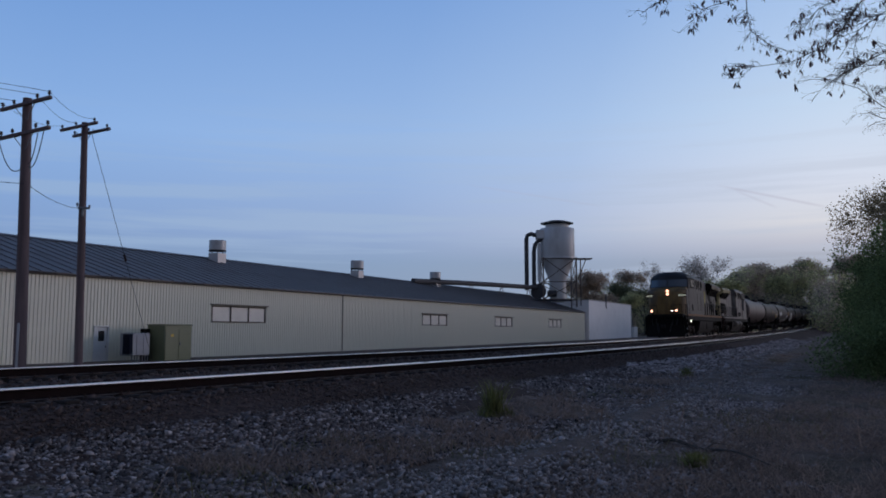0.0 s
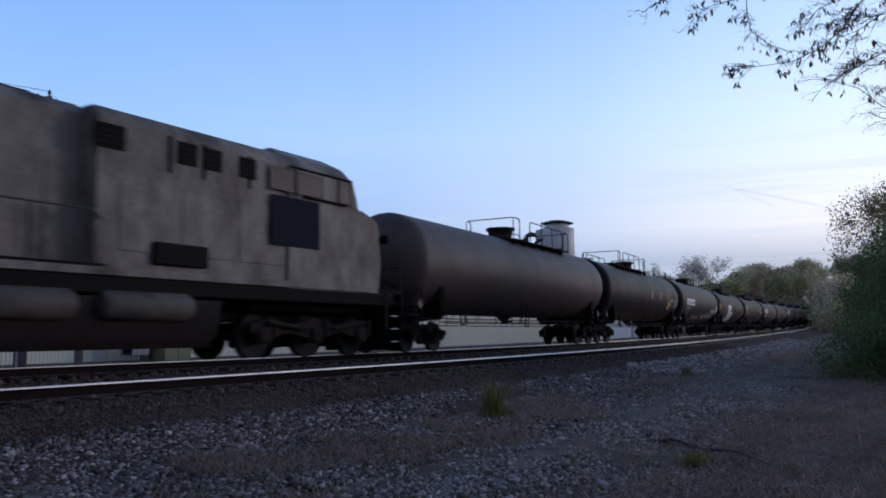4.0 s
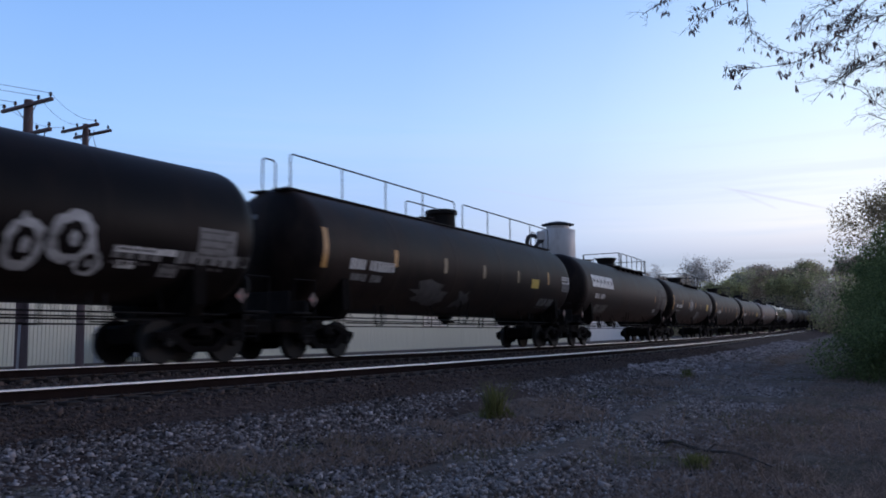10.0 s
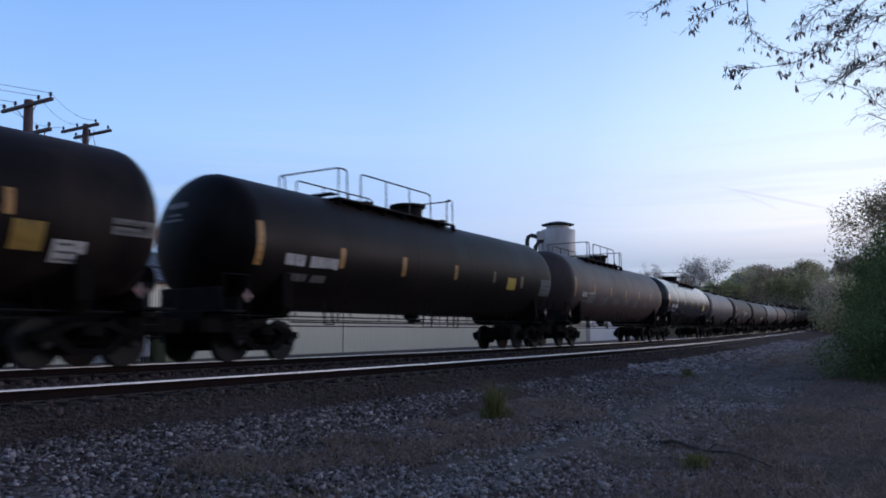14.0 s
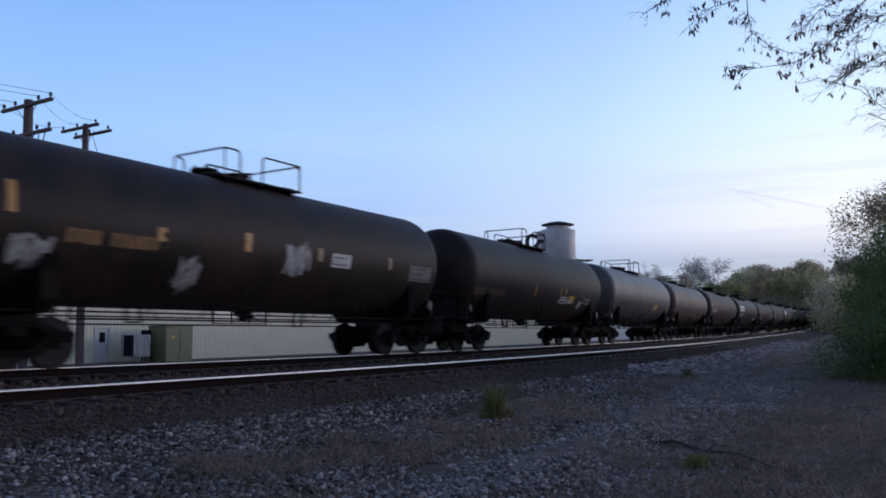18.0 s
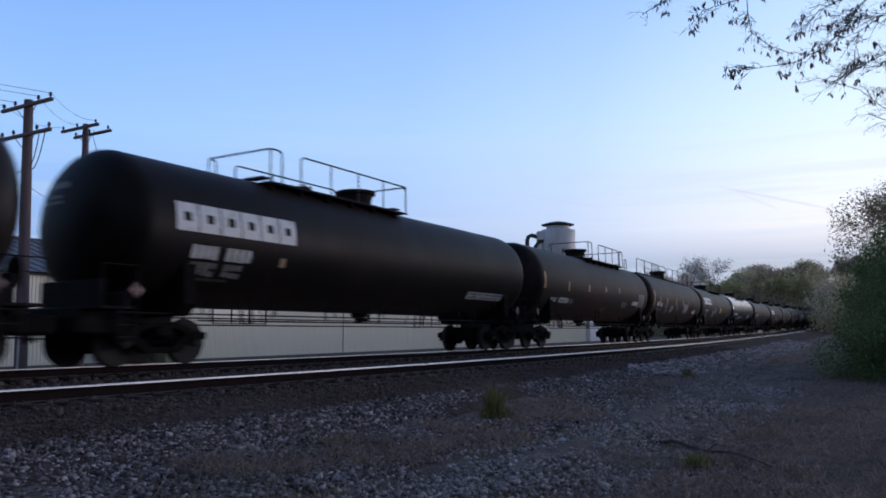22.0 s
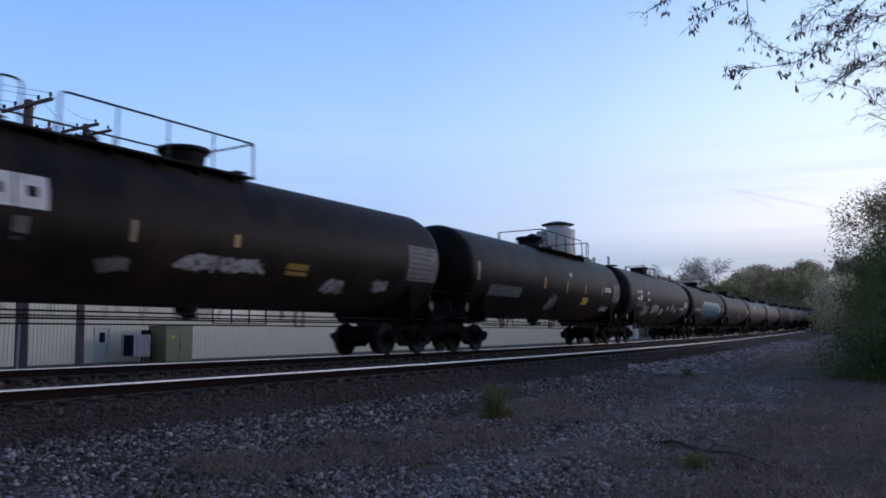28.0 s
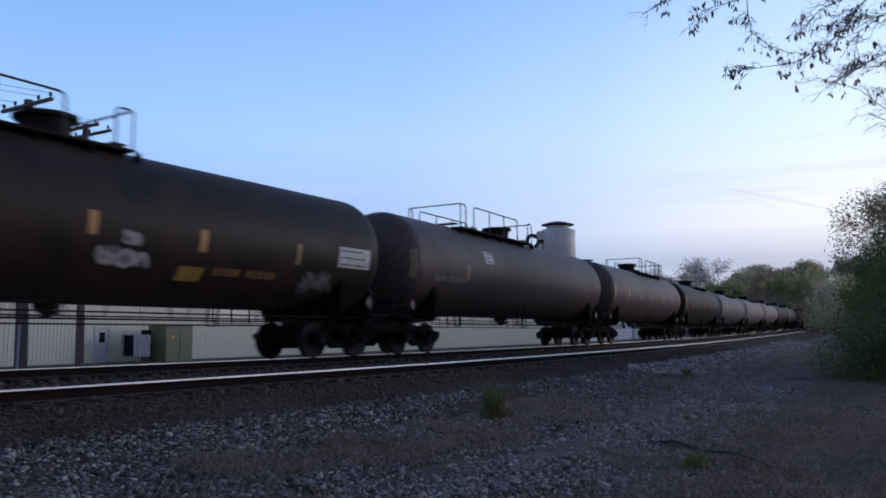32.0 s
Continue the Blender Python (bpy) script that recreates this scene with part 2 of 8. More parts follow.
M = dict(
    ground=soil(),
    ballast=mat("ballast_bed", (0.068, 0.048, 0.041), 0.95, var=0.8, scale=9, fine=45, bump=1.0, spec=0.03),
    stone_dark=mat("dark_ballast_stone", (0.118, 0.104, 0.103), 0.9, var=0.35, scale=5, fine=60, bump=0.3, island=0.8, spec=0.1),
    ballast_far=mat("grey_ballast_bed", (0.105, 0.092, 0.088), 0.95, var=0.6, scale=9, fine=45, bump=1.0, spec=0.03),
    stone=mat("ballast_stone", (0.245, 0.218, 0.212), 0.9, var=0.35, scale=5, fine=60, bump=0.3, island=0.8, spec=0.1),
    stone_brown=mat("rust_stained_ballast_stone", (0.060, 0.040, 0.033), 0.9, var=0.35, scale=5, fine=60, bump=0.3, island=0.6),
    # paler than the rail's side: sky light on the foot, held in the colour
    rail_foot=mat("skylit_rail_foot", (0.055, 0.045, 0.040), 0.5, metal=0.3, var=0.2, scale=4),
    rail_side=mat("rusty_rail_steel", (0.016, 0.0105, 0.0100), 0.95, metal=0.0, var=0.3, scale=6, fine=80, bump=0.2, spec=0.05),
    rail_top=mat("polished_rail_steel", (0.99, 0.90, 0.80), 0.60, metal=1.0, var=0.08, scale=8, fine=90, bump=0.02, stretch=(1, 1, 1)),
    tie=mat("creosoted_timber", (0.027, 0.019, 0.016), 0.9, var=0.4, scale=4, fine=40, bump=0.5, stretch=(6, 1, 6), obj=0.25),
    plate=mat("tie_plate_steel", (0.060, 0.038, 0.028), 0.75, metal=0.4, var=0.3),
    wall=mat("cream_metal_siding", (0.70, 0.665, 0.535), 0.5, var=0.09, scale=0.7, fine=18, bump=0.03, dirt=(0.30, 0.26, 0.22), dirt_amt=0.10, dirt_scale=0.5, stretch=(1, 1, 0.25)),
    trim=mat("dark_brown_trim", (0.09, 0.065, 0.05), 0.6, var=0.2),
    white_wall=mat("white_painted_block", (0.74, 0.72, 0.71), 0.7, var=0.06, scale=0.5, fine=10, bump=0.05, dirt=(0.4, 0.38, 0.36), dirt_amt=0.12, dirt_scale=0.3),
    roof=mat("grey_metal_roof", (0.128, 0.122, 0.124), 0.62, metal=0.0, var=0.16, scale=0.5, fine=8, bump=0.05, dirt=(0.07, 0.06, 0.055), dirt_amt=0.3, dirt_scale=0.25),
    win_white=mat("white_painted_glazing", (0.76, 0.71, 0.62), 0.35, var=0.08, scale=1.5, fine=12, bump=0.02),
    frame=mat("weathered_window_frame", (0.16, 0.13, 0.10), 0.7, var=0.25),
    door=mat("pale_grey_door", (0.56, 0.56, 0.55), 0.5, var=0.08),
    pole=mat("weathered_utility_pole", (0.135, 0.095, 0.095), 0.9, var=0.35, scale=2, fine=30, bump=0.4, stretch=(4, 4, 0.4)),
    iron=mat("galvanised_hardware", (0.20, 0.20, 0.21), 0.5, metal=0.6, var=0.2),
    cable=mat("black_cable", (0.02, 0.02, 0.022), 0.6, var=0.1, bump=0),
    insulator=mat("brown_porcelain", (0.05, 0.03, 0.025), 0.25, var=0.1, bump=0),
    galv=mat("galvanised_sheet", (0.42, 0.42, 0.43), 0.5, metal=0.35, var=0.1, scale=1.5, fine=15, bump=0.03, dirt=(0.28, 0.25, 0.23), dirt_amt=0.2),
    silo=mat("grey_painted_steel", (0.52, 0.52, 0.52), 0.55, metal=0.1, var=0.08, scale=0.6, fine=10, bump=0.04, dirt=(0.26, 0.24, 0.23), dirt_amt=0.25, dirt_scale=0.4, stretch=(1, 1, 0.3)),
    duct=mat("dark_duct_steel", (0.050, 0.050, 0.056), 0.75, metal=0.0, var=0.2),
    green_box=mat("olive_green_cabinet_paint", (0.165, 0.175, 0.095), 0.5, var=0.1, scale=2),
    blue_box=mat("blue_grey_cabinet_paint", (0.24, 0.26, 0.29), 0.45, var=0.1, scale=2),
    brace=mat("brown_steel", (0.13, 0.10, 0.085), 0.7, metal=0.2, var=0.2),
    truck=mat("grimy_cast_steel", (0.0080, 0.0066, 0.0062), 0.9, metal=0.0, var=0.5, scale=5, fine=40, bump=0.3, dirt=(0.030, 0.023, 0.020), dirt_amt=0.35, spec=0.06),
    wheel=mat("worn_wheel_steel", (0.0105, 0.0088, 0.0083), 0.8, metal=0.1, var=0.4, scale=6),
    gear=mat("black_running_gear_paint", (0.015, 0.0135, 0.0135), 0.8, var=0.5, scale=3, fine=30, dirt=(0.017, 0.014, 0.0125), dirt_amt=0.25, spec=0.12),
    hose=mat("black_rubber", (0.012, 0.012, 0.012), 0.8, var=0.2),
    handrail=mat("weathered_steel_railing", (0.035, 0.033, 0.033), 0.7, metal=0.0, var=0.3),
    yellow=mat("yellow_reflective_tape", (0.40, 0.20, 0.045), 0.5, var=0.25, scale=4, fine=25, dirt=(0.12, 0.08, 0.03), dirt_amt=0.25, dirt_scale=6),
    yellow_pale=mat("yellow_paint_square", (0.62, 0.41, 0.06), 0.55, var=0.2, scale=4, dirt=(0.15, 0.12, 0.05), dirt_amt=0.2, dirt_scale=4),
    white_mark=mat("worn_white_stencil", (0.55, 0.54, 0.52), 0.6, var=0.25, scale=6, fine=30, dirt=(0.10, 0.09, 0.085), dirt_amt=0.35, dirt_scale=5),
    logo_white=mat("white_logo_paint", (0.60, 0.60, 0.59), 0.55, var=0.15, scale=4, dirt=(0.24, 0.23, 0.215), dirt_amt=0.3, dirt_scale=2.5),
    faint_mark=mat("faint_grey_overpaint", (0.075, 0.068, 0.068), 0.7, var=0.4, scale=4, dirt=(0.025, 0.020, 0.019), dirt_amt=0.5, dirt_scale=3),
    block_mark=mat("worn_dull_block_paint", (0.115, 0.105, 0.102), 0.7, spec=0.1, var=0.5, scale=3, dirt=(0.02, 0.016, 0.015), dirt_amt=0.5, dirt_scale=3),
    grey_mark=mat("faded_grey_stencil", (0.17, 0.165, 0.16), 0.7, var=0.35, scale=5, dirt=(0.05, 0.046, 0.043), dirt_amt=0.35, dirt_scale=4),
    spray_white=mat("white_spray_paint", (0.36, 0.36, 0.36), 0.6, var=0.3, scale=4, dirt=(0.06, 0.055, 0.05), dirt_amt=0.45, dirt_scale=3),
    spray_grey=mat("grey_spray_paint", (0.16, 0.16, 0.165), 0.65, var=0.4, scale=3, dirt=(0.035, 0.033, 0.032), dirt_amt=0.6, dirt_scale=2.6),
    spray_red=mat("dull_red_spray_paint", (0.070, 0.020, 0.017), 0.7, spec=0.12, var=0.5, scale=3, dirt=(0.03, 0.028, 0.027), dirt_amt=0.55, dirt_scale=3),
    spray_outline=mat("blue_black_spray_paint", (0.012, 0.030, 0.045), 0.55, var=0.3, scale=3),
    spray_pale=mat("yellow_green_spray_paint", (0.36, 0.40, 0.19), 0.55, var=0.3, scale=3),
    pale_tape=mat("faded_reflective_tape", (0.27, 0.20, 0.115), 0.55, var=0.3, scale=4, fine=25, dirt=(0.07, 0.055, 0.04), dirt_amt=0.3, dirt_scale=6),
    yellow_dull=mat("smeared_yellow_paint", (0.30, 0.19, 0.035), 0.6, var=0.3, scale=3, dirt=(0.05, 0.04, 0.025), dirt_amt=0.45, dirt_scale=4),
    orange_mark=mat("faded_orange_stencil", (0.22, 0.115, 0.035), 0.6, var=0.3, scale=4, dirt=(0.05, 0.035, 0.025), dirt_amt=0.45, dirt_scale=3),
    orange_faint=mat("faint_orange_stencil", (0.105, 0.062, 0.034), 0.65, var=0.3, scale=4, dirt=(0.06, 0.048, 0.04), dirt_amt=0.5, dirt_scale=3),
    spray_haze=mat("thin_grey_spray_haze", (0.060, 0.057, 0.057), 0.65, var=0.5, scale=3, dirt=(0.022, 0.018, 0.018), dirt_amt=0.6, dirt_scale=2.6),
    spray_rust=mat("rusty_orange_spray_paint", (0.085, 0.036, 0.021), 0.7, spec=0.12, var=0.5, scale=3, dirt=(0.03, 0.026, 0.024), dirt_amt=0.55, dirt_scale=3),
    spray_maroon=mat("maroon_spray_paint", (0.026, 0.0095, 0.0095), 0.7, spec=0.12, var=0.35, scale=3),
    placard=mat("hazard_placard", (0.17, 0.115, 0.11), 0.5, var=0.1, dirt=(0.5, 0.08, 0.06), dirt_amt=0.35, dirt_scale=6),
    red_mark=mat("red_sticker", (0.5, 0.05, 0.05), 0.5, var=0.1),
    loco_grey=mat("grimy_grey_paint", (0.058, 0.053, 0.048), 0.6, var=0.7, scale=1.3, fine=12, bump=0.08, dirt=(0.013, 0.009, 0.007), dirt_amt=0.75, dirt_scale=1.5, stretch=(1, 1, 0.35), spec=0.3),
    loco_roof=mat("sooty_grey_roof_paint", (0.016, 0.015, 0.016), 0.6, var=0.5, scale=1.5, spec=0.3),
    loco_grey_pale=mat("faded_beige_grey_paint", (0.190, 0.168, 0.150), 0.55, var=0.5, scale=1.2, fine=18, bump=0.08, dirt=(0.024, 0.018, 0.015), dirt_amt=0.7, dirt_scale=1.1, stretch=(1, 1, 0.6), spec=0.25),
    loco_blue=mat("dark_blue_paint", (0.010, 0.013, 0.024), 0.7, var=0.25, scale=1.5, spec=0.05),
    loco_nose=mat("grimy_yellow_nose_paint", (0.175, 0.105, 0.034), 0.6, var=0.35, scale=1.5, fine=20, bump=0.06, dirt=(0.030, 0.019, 0.012), dirt_amt=0.65, dirt_scale=1.0, stretch=(1, 1, 0.4), spec=0.25),
    loco_yellow=mat("weathered_yellow_paint", (0.30, 0.232, 0.108), 0.6, var=0.3, scale=1.5, fine=20, bump=0.06, dirt=(0.070, 0.048, 0.026), dirt_amt=0.5, dirt_scale=1.0, stretch=(1, 1, 0.4), spec=0.25),
    loco_logo=mat("worn_yellow_emblem_paint", (0.215, 0.180, 0.028), 0.6, var=0.35, scale=1.6, fine=20, bump=0.04, dirt=(0.055, 0.042, 0.020), dirt_amt=0.5, dirt_scale=1.4, spec=0.25),
    wing_tan=mat("dusty_tan_wing_paint", (0.215, 0.172, 0.115), 0.65, var=0.35, scale=1.2, fine=16, bump=0.06, dirt=(0.045, 0.034, 0.022), dirt_amt=0.55, dirt_scale=0.9, spec=0.25),
    loco_dark=mat("sooty_black_paint", (0.0055, 0.0046, 0.0042), 0.75, var=0.5, scale=2, spec=0.12),
    pilot_red=mat("dull_dark_red_paint", (0.022, 0.010, 0.008), 0.75, var=0.4, scale=2, spec=0.15),
    loco_stripe=mat("orange_sill_stripe", (0.185, 0.085, 0.030), 0.65, var=0.35, scale=2, dirt=(0.040, 0.026, 0.016), dirt_amt=0.55, dirt_scale=1.0, spec=0.2),
    fuel=mat("grimy_fuel_tank", (0.024, 0.019, 0.018), 0.75, var=0.35, scale=1.5, dirt=(0.016, 0.012, 0.010), dirt_amt=0.5, spec=0.15),
    reservoir=mat("dusty_reservoir_paint", (0.085, 0.075, 0.066), 0.65, var=0.3, scale=2, dirt=(0.030, 0.024, 0.019), dirt_amt=0.5, spec=0.2),
    loco_truck=mat("dusty_brown_truck_frame", (0.030, 0.0205, 0.016), 0.85, var=0.5, scale=4, fine=30, bump=0.3, dirt=(0.012, 0.010, 0.009), dirt_amt=0.5, spec=0.15),
    # pale pane colour that stands in for the reflection on the cab glass
    pane_gleam=mat("pale_pane_reflection", (0.36, 0.33, 0.255), 0.8, var=0.25, scale=3, dirt=(0.05, 0.045, 0.04), dirt_amt=0.4, dirt_scale=3),
    grab=mat("rusty_red_grab_paint", (0.040, 0.020, 0.015), 0.7, var=0.3, scale=3),
    leaf_tree=leaf("sparse_spring_leaves", (0.22, 0.175, 0.105), 0.32, 0.6),
    weed_brown=leaf("dead_weed_stalks", (0.26, 0.195, 0.16), 0.32, 1),
    numboard=glow("lit_number_board", (1.0, 0.95, 0.45), 0.22),
    lamp=glow("headlight_lens", (1.0, 0.45, 0.28), 3.6),
    lamp_small=glow("marker_lens", (1.0, 0.86, 0.72), 5.0),
    bark=mat("dark_bark", (0.050, 0.042, 0.036), 0.95, var=0.4, scale=6, fine=50, bump=0.5, stretch=(3, 3, 0.6)),
    twig=mat("thin_twigs", (0.045, 0.036, 0.034), 0.9, var=0.3, bump=0),
    leaf_young=leaf("young_leaves", (0.062, 0.046, 0.050), 0.32, 0.3),
    leaf_bush=leaf("green_bush_leaves", (0.150, 0.190, 0.080), 0.4, 1.5),
    leaf_olive=leaf("olive_spring_leaves", (0.46, 0.44, 0.23), 0.4, 0.2),
    leaf_brown=leaf("budding_brown_twigs", (0.47, 0.37, 0.28), 0.4, 0.2),
    leaf_grey=leaf("bare_grey_twigs", (0.36, 0.32, 0.29), 0.4, 0.2),
    leaf_dark=leaf("dark_evergreen_leaves", (0.17, 0.18, 0.11), 0.4, 0.3),
    weed=leaf("green_weed_blades", (0.15, 0.155, 0.060), 0.32, 1),
    straw=leaf("dry_straw_blades", (0.30, 0.225, 0.185), 0.32, 1),
    grass=leaf("verge_grass_blades", (0.13, 0.125, 0.058), 0.32, 1),
    pebble=mat("pale_gravel", (0.235, 0.215, 0.212), 0.85, var=0.3, bump=0.2, island=0.6),
)


def faded_spray():
    """Spray paint that fades from pale cyan above to deep blue below."""
    m = mat("fading_turquoise_spray_paint", (0.24, 0.42, 0.45), 0.5, var=0.3, scale=2.2)
    n, l = m.node_tree.nodes, m.node_tree.links
    b = n["Principled BSDF"]
    was = b.inputs["Base Color"].links[0].from_socket
    tc, sp, nz = n.new("ShaderNodeTexCoord"), n.new("ShaderNodeSeparateXYZ"), n.new("ShaderNodeTexNoise")
    l.new(tc.outputs["Object"], sp.inputs[0])
    l.new(tc.outputs["Object"], nz.inputs[0])
    nz.inputs["Scale"].default_value = 2.6
    ad, mr, mx = n.new("ShaderNodeMath"), n.new("ShaderNodeMapRange"), n.new("ShaderNodeMix")
    ad.operation = "MULTIPLY_ADD"
    ad.inputs[1].default_value = 0.45
    l.new(nz.outputs[0], ad.inputs[0])
    l.new(sp.outputs["Z"], ad.inputs[2])
    mr.inputs["From Min"].default_value, mr.inputs["From Max"].default_value = 2.98, 3.22
    mr.inputs["To Min"].default_value, mr.inputs["To Max"].default_value = 0.92, 0.0
    l.new(ad.outputs[0], mr.inputs[0])
    mx.data_type = "RGBA"
    mx.inputs["B"].default_value = (0.024, 0.130, 0.200, 1)
    l.new(mr.outputs[0], mx.inputs["Factor"])
    l.new(was, mx.inputs["A"])
    l.new(mx.outputs["Result"], b.inputs["Base Color"])
    return m


M["spray_fade"] = faded_spray()

# ---- mesh tools ----
class Shape:
    """Gathers vertices and faces of one mesh."""

    def __init__(self):
        self.v, self.f = [], []

    def add(self, verts, faces):
        o = len(self.v)
        self.v.extend([tuple(p) for p in verts])
        self.f.extend([tuple(i + o for i in q) for q in faces])
        return self

    def box(self, c, s, b=0.0, m=None):
        """A box with centre c, size s and edges cut off by b."""
        hx, hy, hz = s[0] / 2, s[1] / 2, s[2] / 2
        b = min(b, hx * 0.9, hy * 0.9, hz * 0.9)
        if b <= 0:
            vs = [(x, y, z) for x in (-hx, hx) for y in (-hy, hy) for z in (-hz, hz)]
            fs = [(0, 1, 3, 2), (4, 6, 7, 5), (0, 4, 5, 1), (2, 3, 7, 6), (0, 2, 6, 4), (1, 5, 7, 3)]
        else:
            vs, ix = [], {}
            for x in (-1, 1):
                for y in (-1, 1):
                    for z in (-1, 1):
                        for k in range(3):
                            p = [x * hx, y * hy, z * hz]
                            for j in range(3):
                                if j != k:
                                    p[j] -= (x, y, z)[j] * b
                            ix[(x, y, z, k)] = len(vs)
                            vs.append(tuple(p))
            fs = []
            for k in range(3):
                o = [j for j in range(3) if j != k]
                for s_ in (-1, 1):
                    q = []
                    for a1, a2 in ((-1, -1), (1, -1), (1, 1), (-1, 1)):
                        c3 = [0, 0, 0]
                        c3[k], c3[o[0]], c3[o[1]] = s_, a1, a2
                        q.append(ix[(*c3, k)])
                    fs.append(tuple(q))
                for s1 in (-1, 1):
                    for s2 in (-1, 1):
                        q = []
                        for t, kk in ((-1, o[0]), (1, o[0]), (1, o[1]), (-1, o[1])):
                            c3 = [0, 0, 0]
                            c3[k], c3[o[0]], c3[o[1]] = t, s1, s2
                            q.append(ix[(*c3, kk)])
                        fs.append(tuple(q))
            for x in (-1, 1):
                for y in (-1, 1):
                    for z in (-1, 1):
                        fs.append(tuple(ix[(x, y, z, k)] for k in range(3)))
        if m is not None:
            vs = [m @ Vector(p) for p in vs]
        return self.add([(p[0] + c[0], p[1] + c[1], p[2] + c[2]) for p in vs], fs)

    def tube(self, pts, r, n=6, caps=True):
        """A round bar along a line of points; r is one radius or one per point."""
        pts = [Vector(p) for p in pts]
        rs = r if isinstance(r, (list, tuple)) else [r] * len(pts)
        vs, fs = [], []
        up = Vector((0, 0, 1))
        side = None
        for i, p in enumerate(pts):
            d = (pts[min(i + 1, len(pts) - 1)] - pts[max(i - 1, 0)])
            d = d.normalized() if d.length > 1e-9 else up
            if side is None:
                side = d.cross(up if abs(d.z) < 0.95 else Vector((1, 0, 0))).normalized()
            else:
                side = (side - d * side.dot(d))
                side = side.normalized() if side.length > 1e-6 else d.orthogonal().normalized()
            w = d.cross(side)
            for k in range(n):
                t = 2 * math.pi * k / n
                vs.append(p + (side * math.cos(t) + w * math.sin(t)) * rs[i])
        for i in range(len(pts) - 1):
            for k in range(n):
                k2 = (k + 1) % n
                fs.append((i * n + k, i * n + k2, (i + 1) * n + k2, (i + 1) * n + k))
        if caps:
            fs.append(tuple(range(n - 1, -1, -1)))
            fs.append(tuple((len(pts) - 1) * n + k for k in range(n)))
        return self.add(vs, fs)

    def lathe(self, prof, axis="z", n=24, c=(0, 0, 0), caps=True):
        """A turned shape: prof is (place along the axis, radius)."""
        vs, fs = [], []
        for h, r in prof:
            for k in range(n):
                t = 2 * math.pi * k / n
                a_, b_ = r * math.cos(t), r * math.sin(t)
                p = {"z": (a_, b_, h), "x": (h, a_, b_), "y": (b_, h, a_)}[axis]
                vs.append((p[0] + c[0], p[1] + c[1], p[2] + c[2]))
        for i in range(len(prof) - 1):
            for k in range(n):
                k2 = (k + 1) % n
                fs.append((i * n + k, i * n + k2, (i + 1) * n + k2, (i + 1) * n + k))
        if caps:
            fs.append(tuple(range(n - 1, -1, -1)))
            fs.append(tuple((len(prof) - 1) * n + k for k in range(n)))
        return self.add(vs, fs)

    def prism(self, poly, y0, y1, axis="y"):
        """A flat outline drawn out along an axis. Outline in (x, z) for y, (y, z) for x, (x, y) for z."""
        n = len(poly)
        def put(p, h):
            return {"y": (p[0], h, p[1]), "x": (h, p[0], p[1]), "z": (p[0], p[1], h)}[axis]
        vs = [put(p, y0) for p in poly] + [put(p, y1) for p in poly]
        fs = [(k, (k + 1) % n, n + (k + 1) % n, n + k) for k in range(n)]
        fs += [tuple(range(n - 1, -1, -1)), tuple(range(n, 2 * n))]
        return self.add(vs, fs)

    def mesh(self, name, material, smooth=True, tidy=True):
        me = bpy.data.meshes.new(name)
        me.from_pydata(self.v, [], self.f)
        if tidy and len(self.f) < 60000:
            bm = bmesh.new()
            bm.from_mesh(me)
            bmesh.ops.recalc_face_normals(bm, faces=bm.faces)
            bm.to_mesh(me)
            bm.free()
        me.materials.append(material)
        if smooth:
            me.shade_smooth()
            me.set_sharp_from_angle(angle=radians(38))
        return me


def part(name, shape, material, parent, label="", at=None, smooth=True):
    """Links a shape as one mesh object under a thing or a part."""
    data = shape if isinstance(shape, bpy.types.Mesh) else shape.mesh(name, material, smooth)
    ob = new(name, data)
    ob.parent = parent
    if at is not None:
        ob.matrix_basis = at
    return tagged(ob, label) if label else ob


def thing(name, label, category, group="", kind="", at=None, shape=None, material=None, smooth=True):
    """A top-level thing: an Empty at its base, or one mesh."""
    ob = new(name, shape.mesh(name, material, smooth) if shape else None)
    if at is not None:
        ob.matrix_basis = at
    return tagged(ob, label, category, group, kind)


def cloud_mesh(name, verts, faces, material):
    """One big mesh from arrays."""
    me = bpy.data.meshes.new(name)
    verts = np.asarray(verts, dtype=np.float32)
    faces = np.asarray(faces, dtype=np.int32)
    me.vertices.add(len(verts))
    me.vertices.foreach_set("co", verts.ravel())
    k = faces.shape[1]
    me.loops.add(faces.size)
    me.loops.foreach_set("vertex_index", faces.ravel())
    me.polygons.add(len(faces))
    me.polygons.foreach_set("loop_start", np.arange(0, faces.size, k, dtype=np.int32))
    me.update(calc_edges=True)
    me.validate()
    me.materials.append(material)
    return me


RNG = np.random.default_rng(7)

# ---- the line: plan of the far track's centre, s metres along it, rising away from the camera ----
KNOTS = np.array([-40, -15, 0, 15, 30, 50, 80, 130, 220, 420.0])
KAPPA = np.array([0.00541, 0.00407, 0.00501, 0.0018, 0.00134, 0.00048, -0.0007, 0.00023, -0.00057, -0.00037])
_g = np.arange(-700, 1100, 0.5)
_k = np.interp(_g, KNOTS, KAPPA)
_k[_g > 420] = 0
_k[_g < -70] *= 0.35
_th = np.cumsum(_k) * 0.5
_th += 1.01127 - np.interp(0, _g, _th)
_X = np.cumsum(np.cos(_th)) * 0.5
_Y = np.cumsum(np.sin(_th)) * 0.5
_X += -8.43703 - np.interp(0, _g, _X)
_Y += 14.00267 - np.interp(0, _g, _Y)
SPACING, GAUGE, CANT = 3.78, 0.75, 0.10
CAR_CANT, CAR_LEAN = 0.075, radians(1.0)


